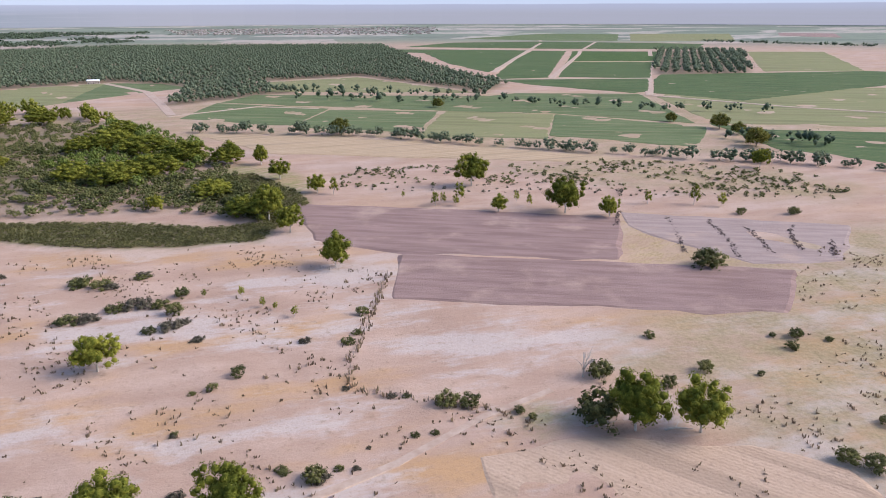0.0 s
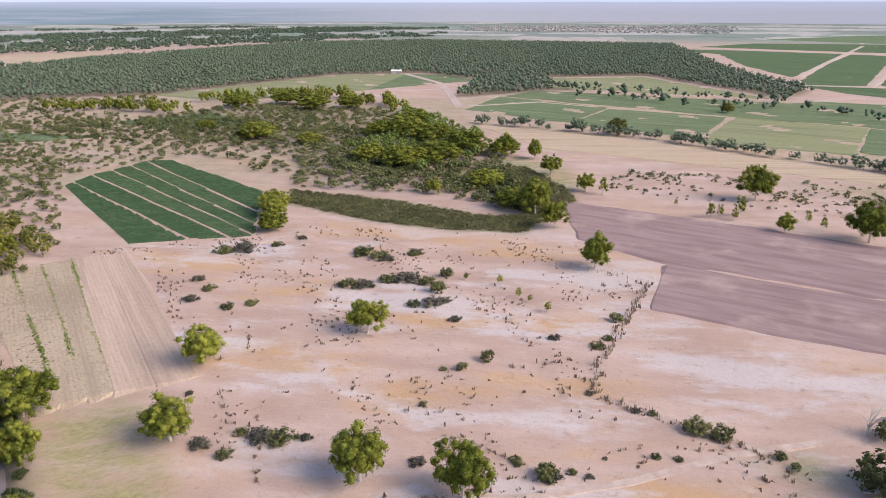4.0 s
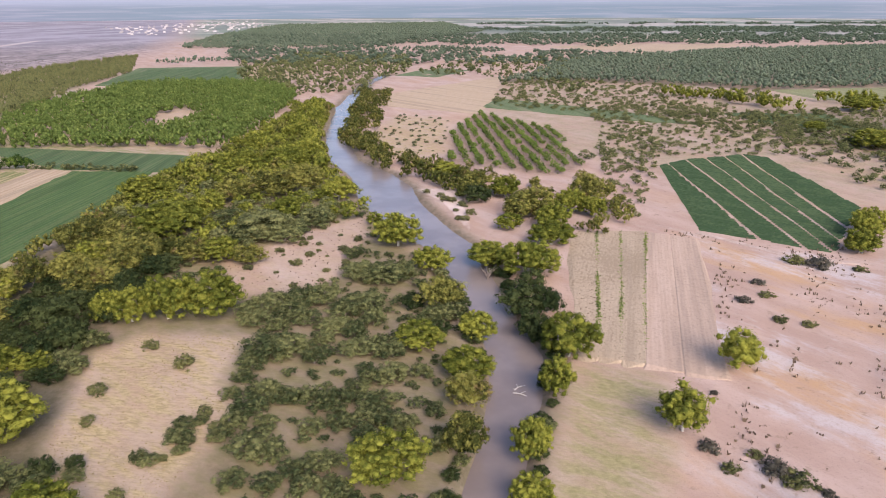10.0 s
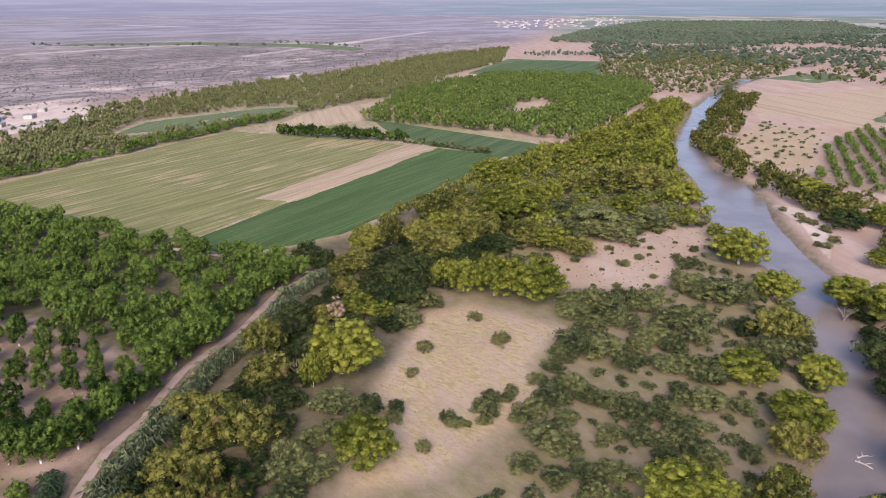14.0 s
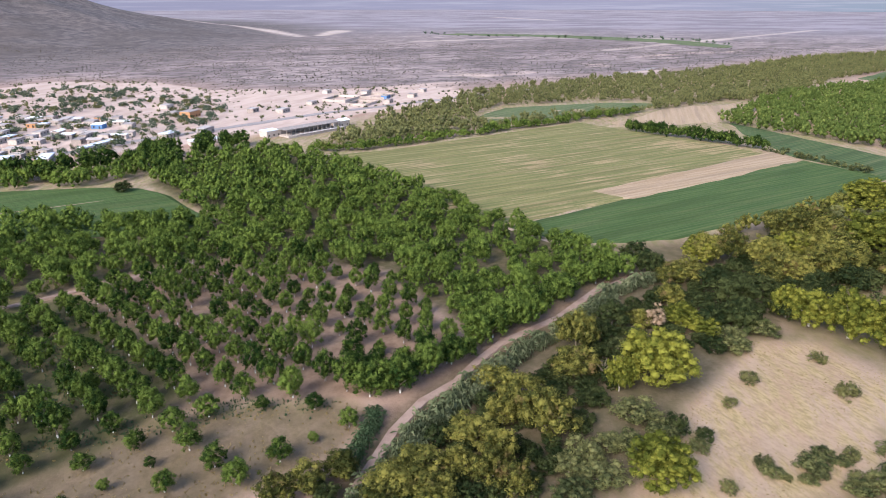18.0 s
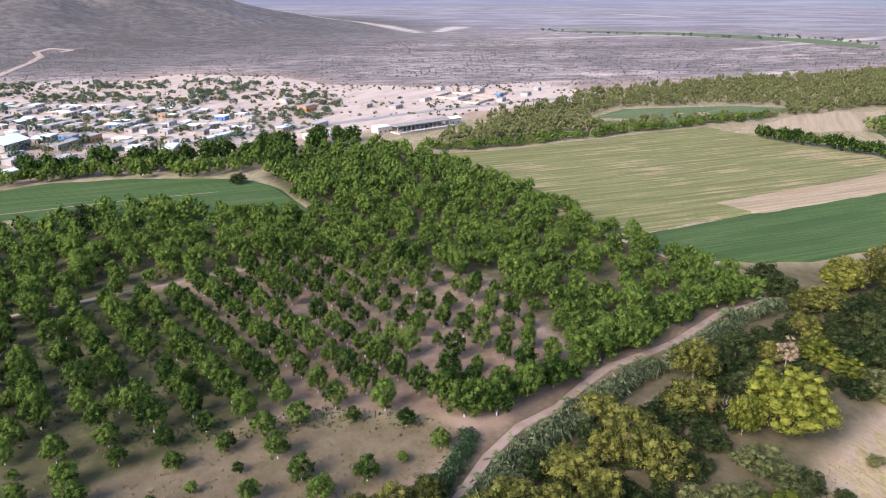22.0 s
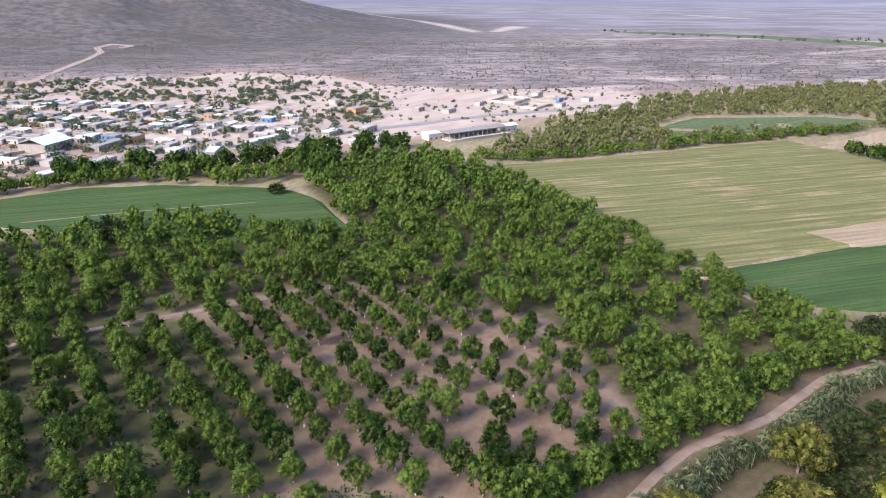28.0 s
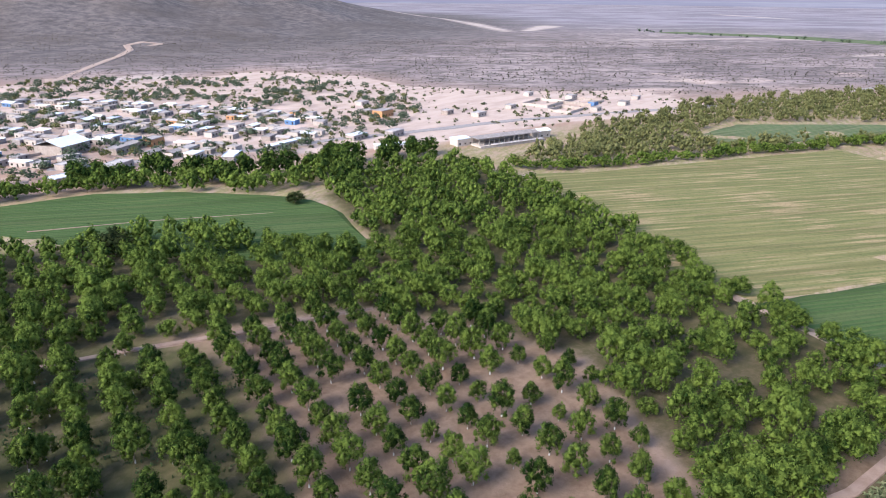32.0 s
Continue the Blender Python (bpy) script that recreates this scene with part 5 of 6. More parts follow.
grove("scrub", scatter(SCRUBLAND, 8.5, 16, 0.5), MID_TREE, (0.9, 3.8), [LEAF_MESQ], "scattered grey-green shrubs on sandy ground", "scrub", 12, (0.5, 0.9))
grove("scrub", scatter([(-587, 461), (-460, 511), (-374, 578), (-266, 505), (-222, 385), (-240, 345), (-306, 372), (-378, 396), (-420, 400), (-520, 400)], 10, 46, 0.5), MID_TREE, (1.2, 4.6), [LEAF_MESQ], "dark green shrubs and small trees on sandy ground", "scrub", 46, (0.5, 0.9))
grove("scrub", scatter([(-492, 328), (-517, 380), (-449, 362), (-385, 300), (-340, 272), (-268, 206), (-317, 222), (-397, 268)], 9, 47, 0.5), MID_TREE, (1.2, 3.6), [LEAF_MESQ], "grey-green shrubs beside a sandy track", "scrub", 47, (0.5, 0.9))
grove("bright_trees", belt([(-640, 505), (-588, 548), (-496, 540)], 6, 14, 48) + belt([(-540, 618), (-515, 672), (-462, 713), (-372, 690), (-300, 640)], 6, 14, 49), FAR_PECAN, (5, 8), [LEAF_COTTON], "belt of bright yellow-green trees before a grove", "wood", 48)
grove("thicket", scatter([(-252, 400), (-183, 349), (-174, 379), (-132, 345), (-84, 333), (-100, 371), (-139, 419), (-183, 424), (-253, 432)], 7.5, 63, 0.48), MID_TREE, (2.4, 4.8), [LEAF_MESQ], "dark green thicket behind the marsh", "thicket", 63, (0.6, 1.0))
grove("scrub", scatter([(-438, 128), (-531, 150), (-624, 200), (-575, 229), (-444, 175)], 11, 71, 0.5), MID_TREE, (1.0, 2.8), [LEAF_MESQ], "low grey-green shrubs on dry straw-coloured ground", "scrub", 71, (0.5, 0.8))
grove("scrub", scatter([(-690, 325), (-905, 440), (-830, 500), (-640, 640), (-560, 600), (-600, 520), (-480, 440), (-640, 300)], 11, 72, 0.5), MID_TREE, (1.2, 4.8), [LEAF_MESQ], "scattered shrubs and small trees between tan fields", "scrub", 72, (0.5, 0.9))
grove("marsh_scrub", scatter(MARSH, 2.2, 17, 0.5), SHRUB, (1.1, 2.0), [LEAF_MARSH], "low dense olive-brown marsh scrub", "scrub", 13, (0.6, 0.9))
hedge = belt([(-215, 598), (-135, 590), (-38, 570), (50, 526), (128, 497), (183, 480), (235, 465), (300, 440), (380, 400)], 9, 4, 18)
grove("tree_hedge", hedge, MID_TREE, (3.5, 7.5), [LEAF_FOREST], "uneven dark green tree hedge along the fields", "hedge", 14)
grove("far_trees", belt([(-180, 840), (-60, 800), (60, 790), (200, 730), (330, 700)], 14, 14, 19) + belt([(-200, 900), (-60, 870), (60, 860)], 13, 8, 20) + belt([(230, 560), (300, 520)], 8, 10, 29), FAR_TREE, (5, 8), [LEAF_FOREST], "rows of small dark trees between green fields", "trees", 15)
belts = np.array(list(scatter([(-324, -318), (-457, -266), (-623, -196), (-740, -150), (-900, -105), (-900, -125), (-690, -188), (-634, -215), (-488, -290), (-391, -350)], 7.5, 21, 0.48)) + list(scatter([(-376, -306), (-440, -370), (-622, -384), (-813, -336), (-957, -258), (-1268, -189), (-1514, -49), (-1166, -45), (-901, -126), (-759, -122), (-660, -205), (-630, -245), (-560, -285), (-475, -305), (-420, -310)], 8.5, 22, 0.5)[::1]))
BELT_GAP = [(-470, -285), (-500, -316), (-560, -322), (-650, -255), (-672, -205), (-600, -212), (-530, -252)]
belts = belts[inside(belts[:, 0], belts[:, 1], BELT_GAP, 1) < 0.5]
belts = belts[(belts[:, 1] > -0.42 * (belts[:, 0] + 324) * -1 - 318 - 20) | (swell(belts[:, 0], belts[:, 1], 29, 1) + 0.8 * swell(belts[:, 0], belts[:, 1], 11, 6) > -0.45)]
grove("far_trees", belts, FAR_PECAN, (2.4, 5.0), [LEAF_MESQ], "dense tree belt along a dry wash", "wood", 16)
grove("far_trees", belt([(-300, -60), (-400, -15), (-480, 40)], 7, 4, 24), FAR_PECAN, (3.4, 5.2), [LEAF_RIVER], "row of dark trees along a crop field", "hedge", 17)
grove("village_trees", belt([(0, -436), (-60, -420), (-92, -417), (-129, -413), (-163, -392)], 3.2, 5, 25) + belt([(-163, -396), (-198, -360), (-222, -362), (-256, -380)], 3.0, 9, 75), GROVE_FAR, (3.6, 5.6), [LEAF_PECAN], "green trees between a crop field and the village", "wood", 18)
grove("village_trees", belt([(-120, -428), (-165, -408), (-200, -382), (-240, -388), (-262, -392)], 4.0, 9, 76) + belt([(-225, -345), (-260, -375), (-318, -380)], 4.2, 10, 26), GROVE_FAR, (5.0, 7.4), [LEAF_PECAN], "tall green trees at the village edge", "wood", 77)
green = scatter(VILLAGE, 9.0, 27, 0.5)
green = green[swell(green[:, 0], green[:, 1], 31, 3) + 0.8 * swell(green[:, 0], green[:, 1], 13, 5) + np.random.default_rng(6).normal(0, 0.5, len(green)) > 0.12]
grove("village_trees", green[0::2], MID_TREE, (2.6, 5.8), [LEAF_FOREST], "grey-green trees between village houses", "trees", 19, (0.6, 0.95))
grove("village_trees", green[1::2], MID_TREE, (2.0, 4.4), [LEAF_MESQ], "dusty olive trees between village houses", "trees", 64, (0.5, 0.9))
plant(random.choice(DARKS), -114, -312, 7.0, "large round dark tree at the edge of a green field", "tree", "", 1.1)
plant(random.choice(DARKS), -103, -323, 4.0, "small round tree at the edge of a green field")
plant(random.choice(DARKS), -198, -330, 4.6, "round green tree beside a field path")
thorns = scatter(DESERT, 8.0, 28, 0.5)
thorns = thorns[(np.hypot(thorns[:, 0], thorns[:, 1]) < 1500) & (thorns[:, 0] < 60) & (swell(thorns[:, 0], thorns[:, 1], 43, 2) + 0.8 * swell(thorns[:, 0], thorns[:, 1], 17, 5) + np.random.default_rng(8).normal(0, 0.5, len(thorns)) > -0.35)]
grove("desert_scrub", thorns, THORN, (0.6, 1.9), [LEAF_SCRUB], "dark thorn bushes on the desert plain", "scrub", 20, (0.7, 1.2))
pale_spots = scatter(PALE, 11, 30, 0.5)
pale_spots = pale_spots[swell(pale_spots[:, 0], pale_spots[:, 1], 37, 2) + 0.7 * swell(pale_spots[:, 0], pale_spots[:, 1], 14, 1) > -0.15]
grove("desert_scrub", pale_spots, SHRUB, (0.8, 2.8), [LEAF_MESQ], "grey-green thorn bushes on pale sand", "scrub", 21)
grove("far_woods", scatter([(-900, 115), (-1000, 92), (-1215, 112), (-1400, 240), (-1480, 260), (-1250, 420), (-1000, 330), (-930, 262), (-780, 205), (-800, 140)], 15, 33, 0.5), FAR_TREE, (4, 9), [LEAF_MESQ], "mixed trees and shrubs along the far river", "wood", 33, (0.6, 1.0))
grove("far_woods", scatter([(-960, 330), (-1070, 410), (-1230, 560), (-1100, 680), (-850, 500), (-720, 480), (-700, 420), (-860, 440)], 20, 34, 0.5), FAR_TREE, (3, 8), [LEAF_MESQ], "scattered trees between tan fields", "trees", 34, (0.6, 1.0))
grove("far_trees", belt([(-1475, -1013), (-1502, -794), (-1535, -541)], 30, 10, 79) + belt([(-1640, -600), (-1600, -470), (-1500, -355)], 16, 14, 80) + belt([(-1490, -1040), (-1480, -1100)], 9, 8, 81), FAR_TREE, (3.5, 6.5), [LEAF_FOREST], "trees along a far irrigated strip in the desert", "trees", 79)
field("green_field", [(-478, -284), (-500, -308), (-556, -314), (-640, -250), (-660, -208), (-600, -218), (-530, -258)], CROP_MILD, "narrow green field between two tree belts")
field("green_field", [(-998, -84), (-1249, -39), (-1212, 130), (-1090, 105), (-1000, 95), (-985, -30)], CROP_MILD, "pale green field beyond a planted grove", 0.4)
field("fallow_field", [(-1089, 112), (-1230, 149), (-1220, 240), (-990, 170), (-1000, 112)], FALLOW, "bare tan field beside the far river", 0.4)
field("fallow_field", [(-515, -202), (-641, -194), (-691, -152), (-598, -141), (-561, -160)], FALLOW, "bare tan plot between a tree belt and a grain field", 0.4)
grove("far_trees", belt([(-1315, -11), (-1331, 120), (-1406, 168), (-1504, 344), (-1443, 485), (-1390, 630)], 7, 16, 65), FAR_TREE, (5, 9), [LEAF_FOREST], "dense belt of dark trees across the plain", "trees", 65)
grove("far_trees", belt([(801, 2230), (974, 2046), (1144, 1888)], 9, 18, 73), FAR_TREE, (6, 10), [LEAF_FOREST], "long dark tree row in the plain", "trees", 73, (0.6, 0.9))
grove("far_trees", belt([(-325, -318), (-360, -294), (-435, -268), (-524, -238), (-600, -205)], 3.2, 5, 78), GROVE_FAR, (3.0, 4.8), [LEAF_PECAN], "belt of round green trees along a grain field", "hedge", 78, (0.6, 0.95))
grove("far_trees", belt([(-512, -185), (-504, -118), (-498, -84)], 2.8, 3, 66), GROVE_FAR, (3.6, 5.6), [LEAF_PECAN], "row of round green trees along a crop field", "hedge", 66)
grove("scrub", belt([(-498, -84), (-480, -50), (-464, -20)], 3, 4, 67), FAR_PECAN, (2.0, 4.2), [LEAF_MESQ], "row of grey-green bushes along a crop field", "hedge", 67, (0.5, 0.8))
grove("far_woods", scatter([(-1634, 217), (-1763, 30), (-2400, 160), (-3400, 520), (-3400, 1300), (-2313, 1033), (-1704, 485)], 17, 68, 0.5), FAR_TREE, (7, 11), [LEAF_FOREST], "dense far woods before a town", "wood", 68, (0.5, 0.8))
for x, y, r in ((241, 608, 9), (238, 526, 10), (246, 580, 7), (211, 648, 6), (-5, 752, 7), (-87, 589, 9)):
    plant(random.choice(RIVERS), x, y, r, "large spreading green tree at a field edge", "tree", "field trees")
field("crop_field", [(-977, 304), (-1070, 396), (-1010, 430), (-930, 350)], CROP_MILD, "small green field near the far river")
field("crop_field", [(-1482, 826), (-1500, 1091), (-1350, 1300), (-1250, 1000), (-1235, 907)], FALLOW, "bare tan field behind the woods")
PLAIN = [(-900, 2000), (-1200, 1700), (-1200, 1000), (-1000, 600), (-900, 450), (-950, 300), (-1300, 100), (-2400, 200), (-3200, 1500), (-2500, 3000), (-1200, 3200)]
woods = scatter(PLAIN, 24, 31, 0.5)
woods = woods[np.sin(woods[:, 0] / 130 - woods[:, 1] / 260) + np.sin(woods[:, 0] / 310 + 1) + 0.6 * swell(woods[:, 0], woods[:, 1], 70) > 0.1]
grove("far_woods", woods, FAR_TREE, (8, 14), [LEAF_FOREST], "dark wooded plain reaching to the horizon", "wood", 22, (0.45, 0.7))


def stalks(seed):
    """A tuft of dry stalks: narrow upright blades."""
    g = np.random.default_rng(seed)
    V, F = [], []
    for k in range(5):
        x, y, a, h = *g.normal(0, 0.35, 2), g.uniform(0, 3.14), g.uniform(0.8, 2.2)
        w, lx, ly = 0.22, g.normal(0, 0.25), g.normal(0, 0.25)
        n = len(V)
        V += [(x - w * math.cos(a), y - w * math.sin(a), -0.2), (x + w * math.cos(a), y + w * math.sin(a), -0.2), (x + w * math.cos(a) + lx, y + w * math.sin(a) + ly, h * 0.6), (x + lx * 1.5, y + ly * 1.5, h), (x - w * math.cos(a) + lx, y - w * math.sin(a) + ly, h * 0.6)]
        F += [(n, n + 1, n + 2), (n, n + 2, n + 4), (n + 4, n + 2, n + 3)]
    return np.array(V), np.array(F)


STALK = [stalks(k) for k in range(5)]
spots = scatter(PASTURE, 2.6, 32, 0.5, [[(-24, 285), (-27, 168), (60, 150), (100, 175), (145, 265)], [(-264, 163), (-232, 213), (-132, 139), (-95, 95), (-150, 100)]])
patchy = swell(spots[:, 0], spots[:, 1], 13, 4) + 0.7 * swell(spots[:, 0], spots[:, 1], 4.1, 1) + np.random.default_rng(3).normal(0, 0.5, len(spots))
grove("dry_weeds", spots[patchy > 0.75], STALK, (0.35, 0.95), [LEAF_DRY], "scattered dry brown weed stalks on sandy pasture", "weeds", 23, (0.4, 0.8))
low = scatter([(150, 380), (215, 368), (250, 401), (222, 450), (124, 478), (45, 467), (-68, 451), (-60, 400), (60, 410)], 4.4, 41, 0.5)
low = low[swell(low[:, 0], low[:, 1], 21, 2) + 0.8 * swell(low[:, 0], low[:, 1], 8, 4) + np.random.default_rng(9).normal(0, 0.6, len(low)) > 0.1]
grove("dry_weeds", low, SHRUB, (0.7, 2.7), [LEAF_MESQ], "grey-green low shrubs on sandy ground", "scrub", 24, (0.6, 1.0))
grove("dry_weeds", scatter([(-70, 400), (90, 375), (215, 369), (240, 400), (150, 385), (60, 410)], 8, 42, 0.5), SHRUB, (0.6, 1.7), [LEAF_SCRUB], "small grey shrubs on sandy ground", "scrub", 25)


def backdrop():
    """Glowing ring painted as hazy far plain and pale air, beyond the built land."""
    m = Nodes("hazy_distance")
    split = m.n.new("ShaderNodeSeparateXYZ")
    m.put(m.pos, split.inputs[0])
    x, y, z = split.outputs
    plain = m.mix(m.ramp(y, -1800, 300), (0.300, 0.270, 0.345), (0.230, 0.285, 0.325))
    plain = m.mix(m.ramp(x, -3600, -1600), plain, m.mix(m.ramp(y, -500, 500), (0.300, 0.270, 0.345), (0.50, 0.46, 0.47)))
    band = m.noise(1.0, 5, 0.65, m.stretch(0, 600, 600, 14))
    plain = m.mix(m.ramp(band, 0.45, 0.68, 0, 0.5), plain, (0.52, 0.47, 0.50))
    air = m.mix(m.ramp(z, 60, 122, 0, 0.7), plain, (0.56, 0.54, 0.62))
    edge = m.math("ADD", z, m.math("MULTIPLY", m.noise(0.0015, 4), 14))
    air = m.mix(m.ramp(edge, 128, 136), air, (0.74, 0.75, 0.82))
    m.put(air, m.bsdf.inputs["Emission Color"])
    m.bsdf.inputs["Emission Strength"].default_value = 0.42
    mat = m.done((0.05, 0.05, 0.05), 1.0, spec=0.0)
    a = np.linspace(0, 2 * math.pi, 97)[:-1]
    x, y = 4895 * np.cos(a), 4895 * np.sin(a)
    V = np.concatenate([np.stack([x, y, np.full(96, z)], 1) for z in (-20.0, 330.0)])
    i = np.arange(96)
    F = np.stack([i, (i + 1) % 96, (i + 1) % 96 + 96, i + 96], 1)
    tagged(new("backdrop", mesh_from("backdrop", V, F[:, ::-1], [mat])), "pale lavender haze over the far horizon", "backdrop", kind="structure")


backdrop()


# ---------------------------------------------------------------- rows and strips
def strip_between(a, b, shrink=0.06):
    """The outline of a planted strip between two lines of two points each, a little apart from them."""
    (p, q), (r, t) = [[Vector(v) for v in ln] for ln in (a, b)]
    mix = lambda u, v, k: tuple(u + (v - u) * k)
    return [mix(p, r, shrink), mix(q, t, shrink), mix(q, t, 1 - shrink), mix(p, r, 1 - shrink)]


def crop_rows(name, poly, angle, spacing, mat, label, seed, width=0.55, height=0.55):
    """Low leafy ridges within an outline, lumpy along their length."""
    g = np.random.default_rng(seed)
    u = np.array([math.cos(radians(angle)), math.sin(radians(angle))])
    v = np.array([-u[1], u[0]])
    P = np.array(poly, float)
    V, F = [], []
    for b in np.arange((P @ v).min(), (P @ v).max(), spacing):
        hits = []
        for p, q in zip(P, np.roll(P, -1, 0)):
            x, y = p @ v - b, q @ v - b
            if (x < 0) != (y < 0):
                hits.append((p + (q - p) * x / (x - y)) @ u)
        if len(hits) < 2:
            continue
        ks = np.arange(min(hits), max(hits), 1.5)
        for i, k in enumerate(ks):
            c = u * k + v * (b + g.normal(0, 0.08))
            w, h = width * g.uniform(0.7, 1.2), height * g.uniform(0.55, 1.2)
            z, n = gz(*c), len(V)
            V += [(*(c - v * w), z - 0.2), (*(c - v * w * 0.5), z + h), (*(c + v * w * 0.5), z + h * 0.95), (*(c + v * w), z - 0.2)]
            if i:
                for e in range(3):
                    F += [(n - 4 + e, n + e, n + e + 1), (n - 4 + e, n + e + 1, n - 3 + e)]
    return tagged(new(name, mesh_from(name, np.array(V), np.array(F), [mat])), label, "crop rows", kind="stuff")


ROW_LINES = [((-358, 286), (-242, 219)), ((-361, 295), (-222, 236)), ((-367, 314), (-205, 245)), ((-366, 329), (-197, 252)), ((-365, 344), (-207, 266)), ((-366, 359), (-219, 284)), ((-351, 368), (-243, 322))]
for k, (a, b) in enumerate(zip(ROW_LINES, ROW_LINES[1:])):
    crop_rows("vegetable_rows", strip_between(a, b, 0.045), 36, 2.0, LEAF_VINE, "dark green vegetable rows in a strip between sandy paths", 50 + k, 0.92, 0.6)
SOD = crop_material("rough_stubble", (0.33, 0.25, 0.165), (0.40, 0.305, 0.208), (0.26, 0.195, 0.125), -36, 1.3, 0.5, (3, 1.2), 0.1)
FURROW = crop_material("raked_sand", (0.38, 0.272, 0.195), (0.425, 0.31, 0.228), (0.34, 0.24, 0.17), -36, 1.3, 0.7, furrow=0.15)
CUT_LINES = [((-262, 165), (-158, 106)), ((-258, 176), (-156, 112)), ((-254, 186), (-152, 117)), ((-249, 196), (-148, 122)), ((-241, 203), (-140, 129)), ((-233, 211), (-132, 138))]
for k, (a, b) in enumerate(zip(CUT_LINES, CUT_LINES[1:])):
    field("stubble_strip" if k < 3 else "raked_strip", strip_between(a, b, 0.005 + 0.01 * k), SOD if k < 3 else FURROW, "pale stubble strip with clods" if k < 3 else "raked sandy strip with faint furrows", 0.3 + 0.01 * k, ragged=0.0)
    if k in (1, 2, 3):
        grove("grass_line", belt([a[0], a[1]], 0.5, 0.6, 60 + k), TINY, (0.55, 0.95), [LEAF_YGROVE], "thin green grass line between stubble strips", "grass", 61 + k, (0.7, 1.0))
grove("clods", np.concatenate([scatter(strip_between(a, b, 0.15), 2.2, 70 + i, 0.5) for i, (a, b) in enumerate(zip(CUT_LINES[:3], CUT_LINES[1:4]))]), TINY, (0.3, 0.7), [LEAF_DRY], "dry clods and stubble tufts on the strips", "clods", 70, (0.5, 0.8))

field("raked_field", [(9, 139), (27, 144), (41, 146), (74, 143), (92, 133), (95, 116), (60, 106), (14, 110)], FURROW, "faintly raked sandy plot beside pasture trees", 0.2, ragged=1.2)

# cleared plot with heaped rows of uprooted scrub
field("cleared_field", [(92, 346), (196, 322), (167, 274), (128, 270), (104, 300), (90, 322)], plough_material("grey_cleared_soil", (0.26, 0.195, 0.175), (0.33, 0.255, 0.23), -8), "rough grey cleared plot with heaped dark rows", 0.3)
for k, ln in enumerate([[(92, 348), (87, 335), (84, 322)], [(113, 337), (110, 310), (104, 283)], [(131, 332), (130, 305), (125, 276)], [(145, 320), (144, 300), (141, 282)], [(168, 322), (160, 305), (156, 286)], [(176, 300), (166, 278)]]):
    grove("brush_heap", belt(ln, 0.8, 1.3, 80 + k), TINY, (0.5, 1.2), [plain_material("uprooted_brush", (0.075, 0.055, 0.055), (0.16, 0.12, 0.11))] if k == 0 else [bpy.data.materials["uprooted_brush"]], "dark heaped row of uprooted brush", "brush heap", 80 + k, (0.6, 1.0))
grove("weed_patch", scatter([(96, 262), (104, 270), (118, 268), (112, 260)], 1.6, 90, 0.5), TINY, (0.8, 1.5), [LEAF_BUSH], "low green weed patch at a field edge", "weeds", 90, (0.4, 0.7))

# reeds along the ditch
def reed(seed):
    g = np.random.default_rng(seed)
    V, F = [], []
    for k in range(26):
        a, w = g.uniform(0, 6.283), 0.06
        x, y = g.normal(0, 0.6, 2)
        c, d = math.cos(a), math.sin(a)
        h, o, n = g.uniform(2.2, 3.4), g.uniform(0.6, 1.5), len(V)
        V += [(x - d * w, y + c * w, 0), (x + d * w, y - c * w, 0), (x + c * o * 0.4 + d * w, y + d * o * 0.4 - c * w, h * 0.8), (x + c * o * 0.4 - d * w, y + d * o * 0.4 + c * w, h * 0.8), (x + c * o, y + d * o, h * 0.92), (x + c * o * 1.5, y + d * o * 1.5, h * 0.66)]
        F += [(n, n + 1, n + 2), (n, n + 2, n + 3), (n + 3, n + 2, n + 4), (n + 3, n + 4, n + 5)]
    return np.array(V), np.array(F)


REED = [reed(k) for k in range(4)]
grove("reeds", belt([(-70, -67), (-105, -76), (-119, -79.5), (-138, -80), (-158, -80.5)], 0.42, 3.0, 91) + belt([(-158, -81), (-190, -75), (-221, -74), (-255, -62)], 0.9, 2.0, 92), REED, (0.7, 1.5), [LEAF_REED], "tall grey-green giant reeds along the ditch", "reeds", 91)
grove("reeds", belt([(-98, -84), (-109, -88), (-120, -93)], 0.5, 2.2, 93), REED, (0.5, 0.9), [LEAF_VINE], "short dark green reeds beside the young orchard", "reeds", 92)

# ---------------------------------------------------------------- bare trees, driftwood, fence
def bare_tree(x, y, h, label, seed, mat):
    g = random.Random(seed)
    pcs = [tube([(0, 0, -0.3), (0.1, 0, h * 0.25), (0, 0.1, h * 0.4)], 0.28, 0.2, 6)]
    for k in range(9):
        a, s = g.uniform(0, 6.283), g.uniform(0.3, 0.6)
        p = [(0, 0, h * 0.25), (math.cos(a) * h * s * 0.4, math.sin(a) * h * s * 0.4, h * 0.6), (math.cos(a) * h * s, math.sin(a) * h * s, h * g.uniform(0.75, 1.05))]
        pcs.append(tube(p, 0.13, 0.04, 5))
        for q in range(3):
            b = a + g.uniform(-1, 1)
            pcs.append(tube([p[1], (p[1][0] + math.cos(b) * h * 0.22, p[1][1] + math.sin(b) * h * 0.22, p[1][2] + h * 0.22)], 0.06, 0.025, 4))
    ob = new("bare_tree", mesh_from("bare_tree", *merge(pcs), [mat]))
    ob.location = (x, y, gz(x, y))
    tagged(ob, label, "dead tree")


